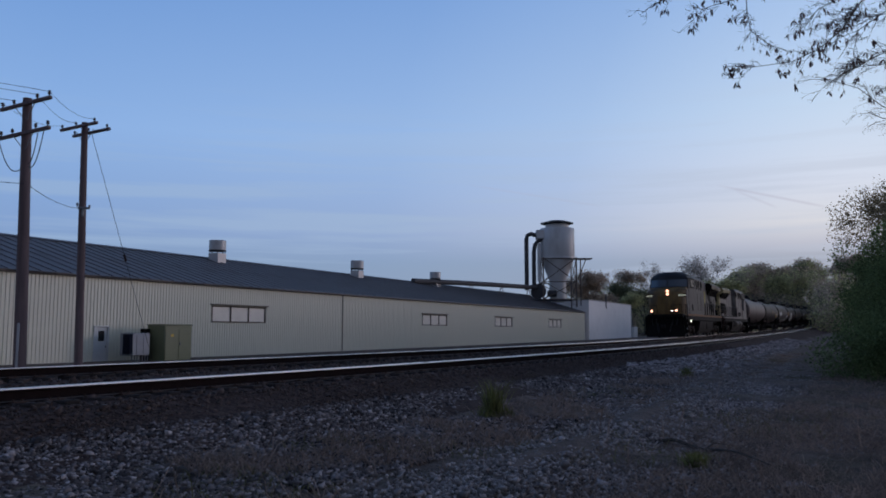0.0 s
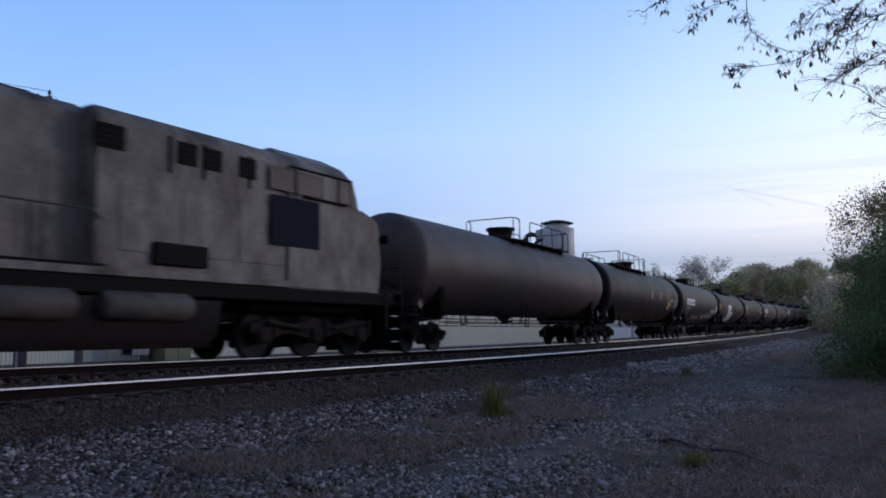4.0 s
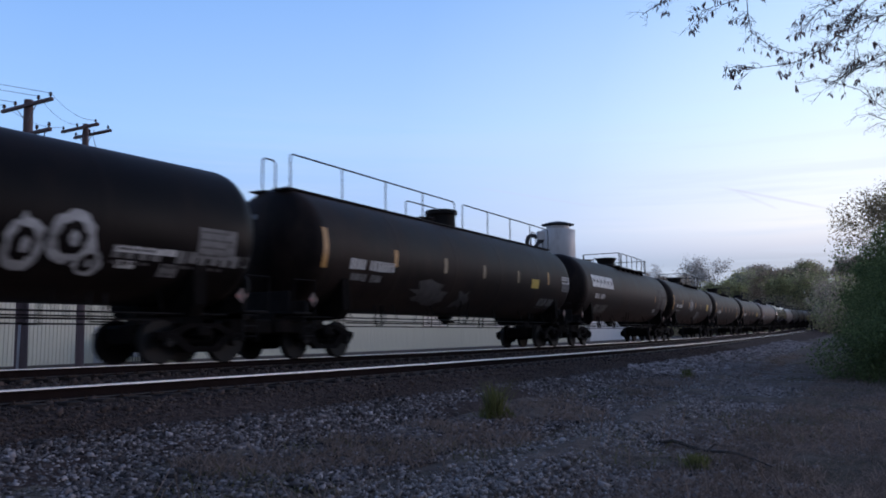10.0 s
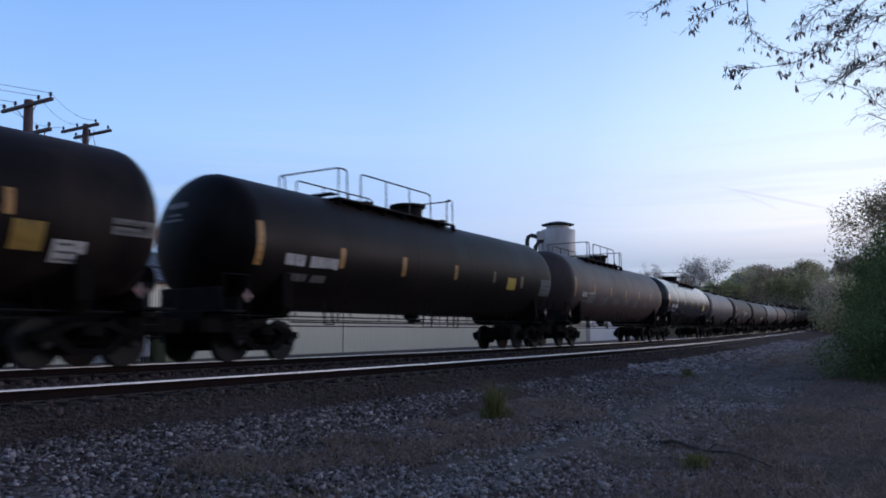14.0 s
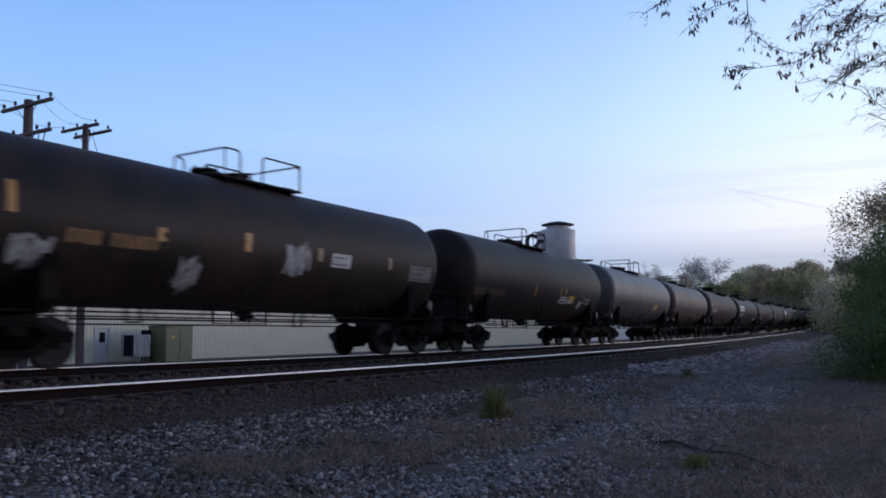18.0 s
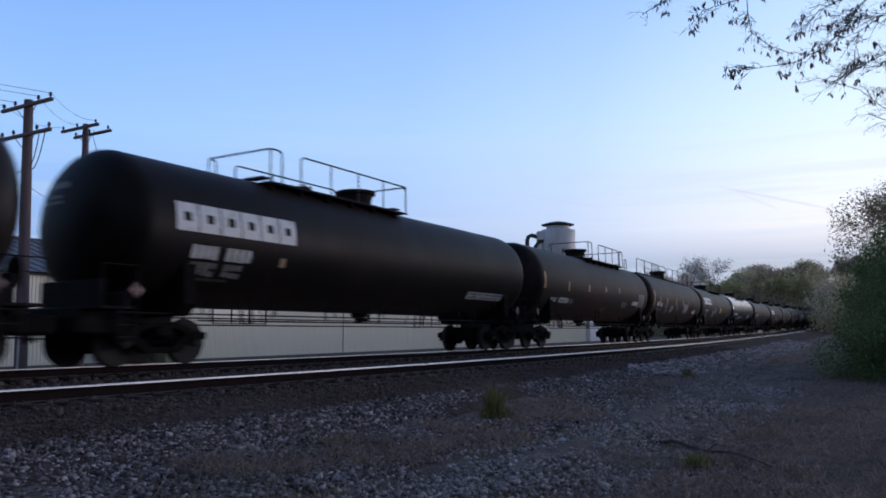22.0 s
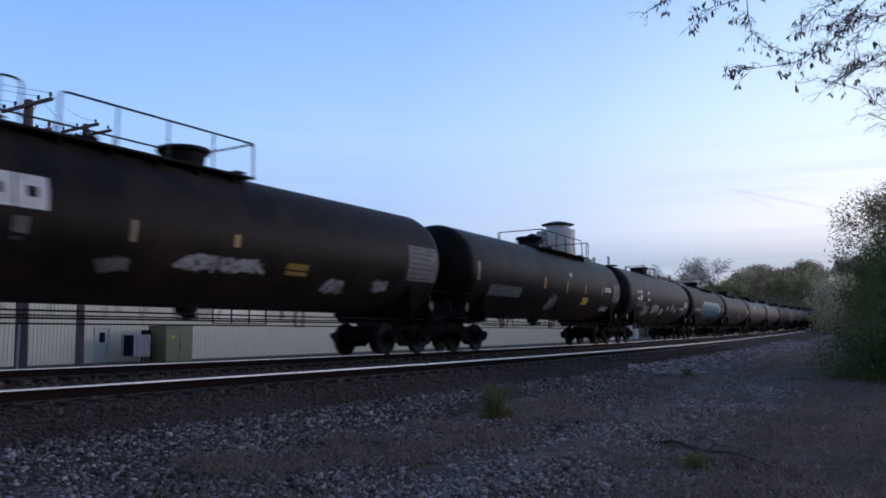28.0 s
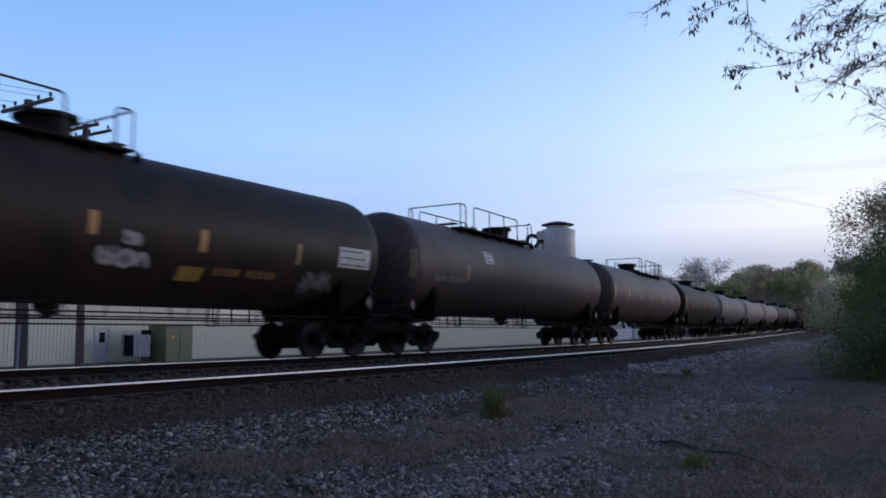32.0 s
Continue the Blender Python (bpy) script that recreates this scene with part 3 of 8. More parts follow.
def rise(s):
    s = np.asarray(s, dtype=float)
    return 0.00097 * np.clip(s, -60, 330) + 0.0000412 * np.clip(s, 0, 330) ** 2


def on_line(s, off=0.0):
    """Place (x, y) and heading at s, off metres towards the camera."""
    th = np.interp(s, _g, _th)
    return np.interp(s, _g, _X) + np.sin(th) * off, np.interp(s, _g, _Y) - np.cos(th) * off, th


def off_line(x, y):
    """The nearest s and the distance from the line, towards the camera positive."""
    x, y = np.asarray(x, float), np.asarray(y, float)
    s = np.zeros_like(x)
    for _ in range(12):
        px, py, th = on_line(s)
        s = np.clip(s + (x - px) * np.cos(th) + (y - py) * np.sin(th), -690, 1090)
    px, py, th = on_line(s)
    return s, (x - px) * np.sin(th) - (y - py) * np.cos(th)


PROFILE_O = np.array([-4000, -400, -60, -12, -5.6, -2.2, -1.4, 1.5, 5.35, 6.1, 7.5, 9.5, 14, 40, 400, 4000.0])
PROFILE_Z = np.array([2.0, -0.2, -1.2, -1.15, -0.95, -0.33, -0.26, -0.15, -0.22, -0.42, -0.70, -0.80, -0.82, -0.6, 0.6, 2.0])


def ground_z(x, y):
    s, o = off_line(x, y)
    far = np.clip(np.abs(o) / 30.0, 0, 1)
    return np.interp(o, PROFILE_O, PROFILE_Z) + rise(s) * (1 - 0.5 * far)


RIDGE_S, RIDGE_O = (-6, -0.8, 1.1, 3.9, 9.2, 19.6, 31), (11.2, 10.77, 10.5, 10.37, 9.98, 9.0, 8.4)   # the worn path's gravel ridge


# ---- ground: one sheet to the horizon, with the raised track bed in it ----
def spread(parts):
    out = []
    for a_, b_, st in parts:
        out.append(np.arange(a_, b_, st))
    return np.unique(np.concatenate(out))


def make_ground():
    gu = np.concatenate([-np.geomspace(3500, 70, 24), spread([(-70, -24, 4), (-24, 40, 0.5), (40, 120, 3)]), np.geomspace(120, 3500, 26)])
    gv = np.concatenate([-np.geomspace(3500, 45, 24), spread([(-45, -14, 2), (-14, 20, 0.22), (20, 45, 2)]), np.geomspace(45, 3500, 24)])
    U, V = np.meshgrid(gu, gv, indexing="ij")
    th = 1.06
    X = -2.0 + np.cos(th) * U + np.sin(th) * V
    Y = 22.0 + np.sin(th) * U - np.cos(th) * V
    Z = ground_z(X.ravel(), Y.ravel()).reshape(X.shape)
    s, o = off_line(X.ravel(), Y.ravel())
    o = o.reshape(X.shape)
    lump = np.array([noise.noise((x * 0.45, y * 0.45, 3.1)) + 0.5 * noise.noise((x * 1.7, y * 1.7, 8.0)) if abs(x) < 80 and abs(y) < 150 else 0.0
                     for x, y in zip(X.ravel(), Y.ravel())]).reshape(X.shape)
    Z = Z + lump * 0.085 * np.clip((o - 5.5) / 2.0, 0, 1)
    sg = s.reshape(X.shape)
    ridge = np.interp(sg, RIDGE_S, RIDGE_O)
    Z = Z + 0.11 * np.exp(-((o - ridge) / 0.38) ** 2) * ((sg > -20) & (sg < 40))
    nu, nv = X.shape
    idx = np.arange(nu * nv).reshape(nu, nv)
    faces = np.stack([idx[:-1, :-1], idx[1:, :-1], idx[1:, 1:], idx[:-1, 1:]], -1).reshape(-1, 4)[:, ::-1]
    me = cloud_mesh("ground", np.stack([X, Y, Z], -1).reshape(-1, 3), faces, M["ground"])
    me.materials.append(M["ballast"])
    oc = o[:-1, :-1].ravel()
    me.materials.append(M["ballast_far"])
    sc = sg[:-1, :-1].ravel()
    bed = (oc > -4.6) & (oc < 7.4 + 0.25 * np.sin(sc * 1.7) + 0.2 * np.sin(sc * 4.1))
    me.polygons.foreach_set("material_index", (bed + (bed & (oc > 6.3))).astype(np.int32))
    me.shade_smooth()
    return tagged(new("ground", me), "dark gravel and dry grass ground beside the railway", "ground", kind="structure")


ground = make_ground()


def stones(name, xs, ys, size, material, label, sink=0.3, zs=None):
    """Loose stones, each a lumpy squashed solid."""
    base = np.array([(x, y, z) for x in (-0.8, 0.8) for y in (-0.8, 0.8) for z in (-0.8, 0.8)])
    tri = np.array([(0, 1, 3), (0, 3, 2), (4, 6, 7), (4, 7, 5), (0, 4, 5), (0, 5, 1), (2, 3, 7), (2, 7, 6), (0, 2, 6), (0, 6, 4), (1, 5, 7), (1, 7, 3)])
    n = len(xs)
    r = size * RNG.lognormal(0, 0.35, n)
    v = base[None] * (1 + RNG.uniform(-0.5, 0.3, (n, 8, 3)))
    v *= RNG.uniform(0.6, 1.25, (n, 1, 3)) * np.array([1.0, 1.0, 0.75])
    t = RNG.uniform(-0.9, 0.9, n)
    c, s = np.cos(t)[:, None], np.sin(t)[:, None]
    v = np.stack([v[..., 0], v[..., 1] * c - v[..., 2] * s, v[..., 1] * s + v[..., 2] * c], -1)
    t = RNG.uniform(0, 6.28, n)
    c, s = np.cos(t)[:, None], np.sin(t)[:, None]
    x, y = v[..., 0] * c - v[..., 1] * s, v[..., 0] * s + v[..., 1] * c
    v = np.stack([x, y, v[..., 2]], -1) * r[:, None, None]
    z = (ground_z(xs, ys) if zs is None else zs) + r * (0.5 - sink)
    v += np.stack([xs, ys, z], -1)[:, None, :]
    f = (tri[None] + (np.arange(n) * 8)[:, None, None]).reshape(-1, 3)
    me = cloud_mesh(name, v.reshape(-1, 3), f, material)
    return tagged(new(name, me), label, "gravel", kind="stuff")


def sow(n, s0, s1, o0, o1, power=1.0):
    s = s0 + (s1 - s0) * RNG.random(n) ** power
    o = RNG.uniform(o0, o1, n)
    x, y, _ = on_line(s, o)
    return x, y


def scatter_stones():
    xs, ys = sow(54000, -9, 26, 6.2, 9.4, 1.5)
    stones("ballast_stones", xs, ys, 0.0185, M["stone_dark"], "loose dark grey angular ballast stones on the shoulder")
    xs, ys = sow(26000, -9, 26, 6.35, 9.4, 1.5)
    stones("ballast_stones", xs, ys, 0.0185, M["stone"], "paler grey angular ballast stones among darker ones")
    xs, ys = sow(64000, -8, 22, 8.6, 17.5, 1.5)
    keep = np.array([noise.noise((x * 0.6, y * 0.6, 1.0)) + 0.5 * noise.noise((x * 2.1, y * 2.1, 5.0)) > -0.08 for x, y in zip(xs, ys)])
    stones("verge_stones", xs[keep], ys[keep], 0.0145, M["stone"], "scattered grey stones in the trodden verge")
    xs, ys = sow(14000, 18, 90, 6.2, 8.8, 1.5)
    stones("far_ballast_stones", xs, ys, 0.045, M["stone"], "grey ballast stones further along the line")
    xs, ys = sow(22000, -9, 45, 5.25, 6.45, 1.6)
    stones("shoulder_stones", xs, ys, 0.015, M["stone_brown"], "dark rust-stained stones along the track's edge")
    xs, ys = sow(9000, -8, 40, -1.6, 5.75, 1.3)
    stones("track_ballast_stones", xs, ys, 0.034, M["stone_brown"], "rust-stained dark ballast stones between the ties")
    s = -6 + 38 * RNG.random(24000) ** 1.5
    xs, ys, _ = on_line(s, np.interp(s, RIDGE_S, RIDGE_O) + RNG.uniform(0.2, 1.9, 24000))
    stones("path_stones", xs, ys, 0.0150, M["stone"], "grey gravel strewn beside the worn path")
    s = -6 + 38 * RNG.random(26000) ** 1.5
    o = np.interp(s, RIDGE_S, RIDGE_O) + RNG.normal(0, 0.30, 26000)
    xs, ys, _ = on_line(s, o)
    stones("path_gravel", xs, ys, 0.0165, M["pebble"], "paler gravel ridge along a worn path", zs=ground_z(xs, ys) + RNG.uniform(0.0, 0.10, 26000))


# ---- tracks ----
def sweep(prof, off, s0, s1, step, zc):
    """A section (across, up) drawn along the line."""
    ss = np.arange(s0, s1 + step, step)
    n = len(prof)
    vs = []
    for (a_, h) in prof:
        x, y, th = on_line(ss, off + a_)
        vs.append(np.stack([x, y, rise(ss) + zc + h], -1))
    vs = np.stack(vs, 1).reshape(-1, 3)
    fs = []
    for i in range(len(ss) - 1):
        for k in range(n):
            k2 = (k + 1) % n
            fs.append((i * n + k, i * n + k2, (i + 1) * n + k2, (i + 1) * n + k))
    return vs, fs


RAIL = [(-0.07, -0.172), (0.07, -0.172), (0.07, -0.160), (0.012, -0.135), (0.009, -0.045), (0.036, -0.036), (0.034, -0.012), (0.024, -0.005), (-0.024, -0.005), (-0.034, -0.012), (-0.036, -0.036), (-0.009, -0.045), (-0.012, -0.135), (-0.07, -0.160)]


def make_track(name, centre, z_near, label, ties, cant=CANT):
    tr = thing(name, label, "railway track", "railway tracks", "structure")
    for o, z in ((centre + GAUGE, z_near), (centre - GAUGE, z_near - cant)):
        vs, fs = sweep(RAIL, o, -80, 420, 2.0, z)
        sh = Shape().add(vs, fs)
        rail = part("rail", sh, M["rail_side"], tr, "rust-brown steel rail")
        vs, fs = sweep([(-0.0354, -0.014), (-0.032, -0.004), (-0.024, 0.0), (0.024, 0.0), (0.032, -0.004), (0.0354, -0.014)], o, -80, 420, 2.0, z + 0.001)
        # strips over the foot's flanges, with the sky's gleam put into their colour
        foot = Shape().add(*sweep([(0.018, -0.140), (0.069, -0.1575), (0.072, -0.164), (0.018, -0.150)], o, -80, 420, 2.0, z))
        foot.add(*sweep([(-0.018, -0.140), (-0.018, -0.150), (-0.072, -0.164), (-0.069, -0.1575)], o, -80, 420, 2.0, z))
        part("rail_foot", foot, M["rail_foot"], rail, "rail foot, paled for the sky's gleam on it")
        part("running_surface", Shape().add(vs, fs), M["rail_top"], rail, "polished running surface")
    tie = Shape().box((0, 0, 0), (0.22, 2.6, 0.18), 0.02).mesh("tie", M["tie"])
    plate = Shape().box((0, 0, 0), (0.19, 0.36, 0.02), 0.004)
    for sx in (-0.06, 0.06):
        for sy in (-0.1, 0.1):
            plate.box((sx, sy, 0.02), (0.02, 0.03, 0.035), 0.004)
    plate = plate.mesh("tie_plate", M["plate"])
    rr = random.Random(3)
    for s in ties:
        x, y, th = on_line(s, centre)
        z = float(rise(s)) + z_near - cant / 2 - 0.172 - 0.10
        ob = part("tie", tie, None, tr, at=Matrix.Translation((x, y, z)) @ Matrix.Rotation(th, 4, "Z") @ Matrix.Rotation(-math.asin(cant / 1.5), 4, "X") @ pose(rr.uniform(-0.03, 0.03), rr.uniform(-0.05, 0.05), 0, 0, 0, rr.uniform(-1.5, 1.5)))
        if s < 26:
            part("tie_plate", plate, None, ob, at=pose(0, -GAUGE, 0.1))
    return tr


# ---- train: things move along the line ----
def lie(s, z=0.0):
    x, y, th = on_line(s)
    return Vector((float(x), float(y), float(rise(s)) + z))


Z_RAIL = 0.07


def car_pose(mid, half):
    a_, b_ = lie(mid - half), lie(mid + half)
    d = b_ - a_
    th = math.atan2(d.y, d.x)
    pitch = math.atan2(d.z, math.hypot(d.x, d.y))
    c = (a_ + b_) / 2
    return Matrix.Translation((c.x, c.y, c.z + Z_RAIL - CAR_CANT / 2)) @ Matrix.Rotation(th, 4, "Z") @ Matrix.Rotation(-pitch, 4, "Y") @ Matrix.Rotation(-CAR_LEAN, 4, "X")


SPEED = 21.044
MOVING = []   # (thing, s of its middle at the start, half its truck spacing)
WHEELS = []   # (wheelset, radius)
WR = 0.47


def wheelset_mesh(r, nm):
    sh = Shape()
    for sgn in (-1, 1):
        y = sgn * 0.745
        o = -sgn
        sh.lathe([(y + sgn * 0.07, 0.08), (y + sgn * 0.068, r - 0.10), (y + sgn * 0.075, r - 0.05), (y + sgn * 0.07, r), (y - sgn * 0.045, r + 0.005), (y - sgn * 0.05, r + 0.028), (y - sgn * 0.07, r + 0.026), (y - sgn * 0.072, r - 0.06), (y - sgn * 0.05, r - 0.11), (y - sgn * 0.06, 0.12), (y - sgn * 0.08, 0.09)], "y", 28, (0, 0, 0), True)
    sh.lathe([(-1.05, 0.06), (-1.04, 0.075), (1.04, 0.075), (1.05, 0.06)], "y", 12)
    for sgn in (-1, 1):
        sh.lathe([(sgn * 1.0, 0.12), (sgn * 1.13, 0.12), (sgn * 1.15, 0.09), (sgn * 1.15, 0.03)], "y", 14)
        for k in range(3):
            t = 2.09 * k
            sh.box((0.055 * math.cos(t), sgn * 1.155, 0.055 * math.sin(t)), (0.035, 0.03, 0.035), 0.006)
    return sh.mesh(nm, M["wheel"])


W_CAR = wheelset_mesh(WR, "wheelset")
W_LOCO = wheelset_mesh(0.52, "wheelset")


def side_frame_mesh():
    """A cast three-piece truck side with its window and pedestals."""
    top = [(-1.16, 0.52), (-1.16, 0.66), (-0.85, 0.70), (-0.45, 0.86), (0.45, 0.86), (0.85, 0.70), (1.16, 0.66), (1.16, 0.52), (0.98, 0.50), (0.78, 0.50), (0.42, 0.24), (-0.42, 0.24), (-0.78, 0.50), (-0.98, 0.50)]
    sh = Shape()
    outer = top
    inner = [(-0.60, 0.60), (-0.60, 0.62), (-0.52, 0.68), (-0.32, 0.76), (0.32, 0.76), (0.52, 0.68), (0.60, 0.62), (0.60, 0.60), (0.56, 0.56), (0.50, 0.54), (0.30, 0.36), (-0.30, 0.36), (-0.50, 0.54), (-0.56, 0.56)]
    n = len(outer)
    for y0, y1 in ((-0.09, 0.09),):
        vs = [(p[0], y0, p[1]) for p in outer] + [(p[0], y0, p[1]) for p in inner] + [(p[0], y1, p[1]) for p in outer] + [(p[0], y1, p[1]) for p in inner]
        fs = []
        for k in range(n):
            k2 = (k + 1) % n
            fs += [(k, k2, n + k2, n + k), (2 * n + k, 3 * n + k, 3 * n + k2, 2 * n + k2), (k, 2 * n + k, 2 * n + k2, k2), (n + k, n + k2, 3 * n + k2, 3 * n + k)]
        sh.add(vs, fs)
    for sx in (-0.89, 0.89):
        sh.box((sx, 0, 0.55), (0.36, 0.26, 0.20), 0.03)
    return sh.mesh("side_frame", M["truck"])


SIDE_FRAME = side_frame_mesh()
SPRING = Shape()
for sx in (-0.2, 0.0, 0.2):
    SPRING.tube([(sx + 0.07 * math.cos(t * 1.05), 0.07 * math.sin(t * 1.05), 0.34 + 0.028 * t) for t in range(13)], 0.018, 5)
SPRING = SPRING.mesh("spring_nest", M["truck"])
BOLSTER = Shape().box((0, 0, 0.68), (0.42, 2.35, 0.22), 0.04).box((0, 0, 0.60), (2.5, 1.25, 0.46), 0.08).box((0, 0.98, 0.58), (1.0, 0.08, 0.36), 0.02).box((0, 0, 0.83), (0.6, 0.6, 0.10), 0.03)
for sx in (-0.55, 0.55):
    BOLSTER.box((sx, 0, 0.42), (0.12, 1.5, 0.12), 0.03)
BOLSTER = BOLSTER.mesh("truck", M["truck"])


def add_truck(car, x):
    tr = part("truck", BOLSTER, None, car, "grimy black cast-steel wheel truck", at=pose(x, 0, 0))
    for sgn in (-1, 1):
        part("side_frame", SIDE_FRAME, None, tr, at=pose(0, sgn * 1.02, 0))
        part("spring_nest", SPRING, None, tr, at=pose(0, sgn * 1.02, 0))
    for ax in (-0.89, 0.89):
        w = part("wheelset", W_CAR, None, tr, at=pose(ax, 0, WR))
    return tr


def coupler_mesh():
    sh = Shape()
    sh.box((0.30, 0, 0.88), (0.62, 0.16, 0.18), 0.03)
    sh.box((-0.02, 0.03, 0.88), (0.20, 0.30, 0.28), 0.05)
    sh.box((-0.10, 0.14, 0.88), (0.16, 0.10, 0.26), 0.03)
    sh.tube([(0.3, 0.35, 0.8), (0.1, 0.36, 0.6), (-0.05, 0.34, 0.5), (-0.15, 0.2, 0.62)], 0.03, 6)
    return sh.mesh("coupler", M["gear"])


COUPLER = coupler_mesh()


def ladder(sh, x0, x1, y, z0, z1, rungs):
    for x in (x0, x1):
        sh.tube([(x, y, z0), (x, y, z1)], 0.022, 6)
    for k in range(rungs):
        z = z0 + (z1 - z0) * (k + 0.5) / rungs
        sh.tube([(x0, y, z), (x1, y, z)], 0.016, 5)
    return sh


def rail_loop(sh, pts, r=0.024):
    """A bent railing: corners rounded by an extra point on each side."""
    out = [Vector(pts[0])]
    for i in range(1, len(pts) - 1):
        p, a_, b_ = Vector(pts[i]), Vector(pts[i - 1]), Vector(pts[i + 1])
        q = min(0.12, (p - a_).length / 3, (p - b_).length / 3)
        out += [p + (a_ - p).normalized() * q, p + (a_ - p).normalized() * q * 0.3 + (b_ - p).normalized() * q * 0.3, p + (b_ - p).normalized() * q]
    out.append(Vector(pts[-1]))
    sh.tube(out, r, 6)


TANKS = {}


def platform(car, kind, zt, R):
    """The railed platform round the fittings: two cross rails with short returns, a side panel on each side, decks on brackets."""
    # half width, height, front and rear cross rails, side panels near and far, length of the returns
    half, hgt, xf, xr, near, far, ret = {
        "back": (1.05, 0.70, -5.15, 1.35, [(-4.1, -0.15)], [(-4.4, -0.5)], 0.40),
        "back_joined": (1.05, 0.70, -4.85, 1.32, [(-3.7, 1.32)], [(-3.9, 0.5)], 0.42),
        "twin": (1.05, 0.74, -0.95, 5.5, [(0.8, 4.7)], [(1.2, 4.6)], 0.65),
        "twin_joined": (1.05, 0.66, -0.95, 5.4, [(-0.4, 4.4)], [(1.2, 4.6)], 0.30),
        "long": (0.62, 0.84, -9.1, 9.1, [(-9.0, 0.0), (0.6, 9.0)], [(-1.3, 0.9)], 0.0),
        "short": (0.85, 0.60, -1.22, 1.40, [(0.03, 1.40)], [(-0.25, 1.12)], 0.50),
        "hoop": (0.60, 0.50, -1.3, 2.1, [(0.5, 2.1)], [(-1.2, 2.0)], 0.45)}[kind]
    low = {"long": 0.10, "short": 0.10, "hoop": 0.08}.get(kind, 0.16)
    foot, top = zt - low, zt + hgt
    for sy, panels in ((-1, near), (1, far)):
        y = sy * half
        for a_, b_ in panels:
            sh = Shape()
            joined = abs(b_ - xr) < 0.05 and kind != "long"
            if joined:
                rail_loop(sh, [(a_, y, foot), (a_, y, top), (b_, y, top)])
            else:
                rail_loop(sh, [(a_, y, foot), (a_, y, top), (b_, y, top), (b_, y, foot)])
            gap = 2.1 if kind == "long" else 1.3
            n = max(1, round((b_ - a_) / gap))
            for k in range(1, n):
                x = a_ + (b_ - a_) * k / n
                sh.tube([(x, y, foot), (x, y, top)], 0.021, 5)
            part("top_railing", sh, M["handrail"], car, "thin bent steel railing")
    if kind == "long":
        for sx in (-1, 1):
            sh = Shape()
            rail_loop(sh, [(sx * 9.25, 0.1, zt - 0.06), (sx * 9.25, 0.1, top - 0.06), (sx * 8.75, 0.1, top - 0.06), (sx * 8.75, 0.1, zt - 0.06)])
            part("end_hoop", sh, M["handrail"], car, "bent hoop at the walkway's end")
    else:
        for x, sx in ((xf, 1), (xr, -1)):
            sh = Shape()
            pts = [(x, -half, top), (x, half, top)]
            if not (sx < 0 and near[-1][1] == xr):
                pts = [(x + sx * ret, -half, foot), (x + sx * ret, -half, top)] + pts
            else:
                pts = [(x, -half, foot)] + pts
            pts += [(x + sx * ret * 0.6, half, top), (x + sx * ret * 0.6, half, foot)] if ret else []
            rail_loop(sh, pts)
            for sy in (-1, 1):
                sh.tube([(x, sy * half, foot), (x, sy * half, top - 0.02)], 0.021, 5)
            part("end_railing", sh, M["handrail"], car, "cross rail at the platform's end")
    x0, x1 = xf - 0.05, xr + 0.08
    for sy in (-1, 1):
        deck = Shape().box(((x0 + x1) / 2, sy * (half - 0.26), foot + 0.03), (x1 - x0, 0.46, 0.03), 0.008)
        deck.box(((x0 + x1) / 2, sy * half, foot + 0.03), (x1 - x0, 0.03, 0.055), 0.006)
        for k in range(int((x1 - x0) / 1.1) + 1):
            x = x0 + 0.15 + 1.1 * k
            zf = zt - R + math.sqrt(R * R - (half - 0.1) ** 2)
            deck.box((x, sy * (half - 0.10), (zf + foot) / 2), (0.035, 0.20, foot - zf + 0.06), 0.008)
        part("top_walkway", deck, M["gear"], car, "narrow steel walkway beside the tank's top")
    if kind not in ("long", "hoop"):
        for x in (x0 + 0.2, x1 - 0.2):
            part("cross_walkway", Shape().box((x, 0, zt + 0.03), (0.34, 2 * half - 0.5, 0.04), 0.01), M["handrail"], car)


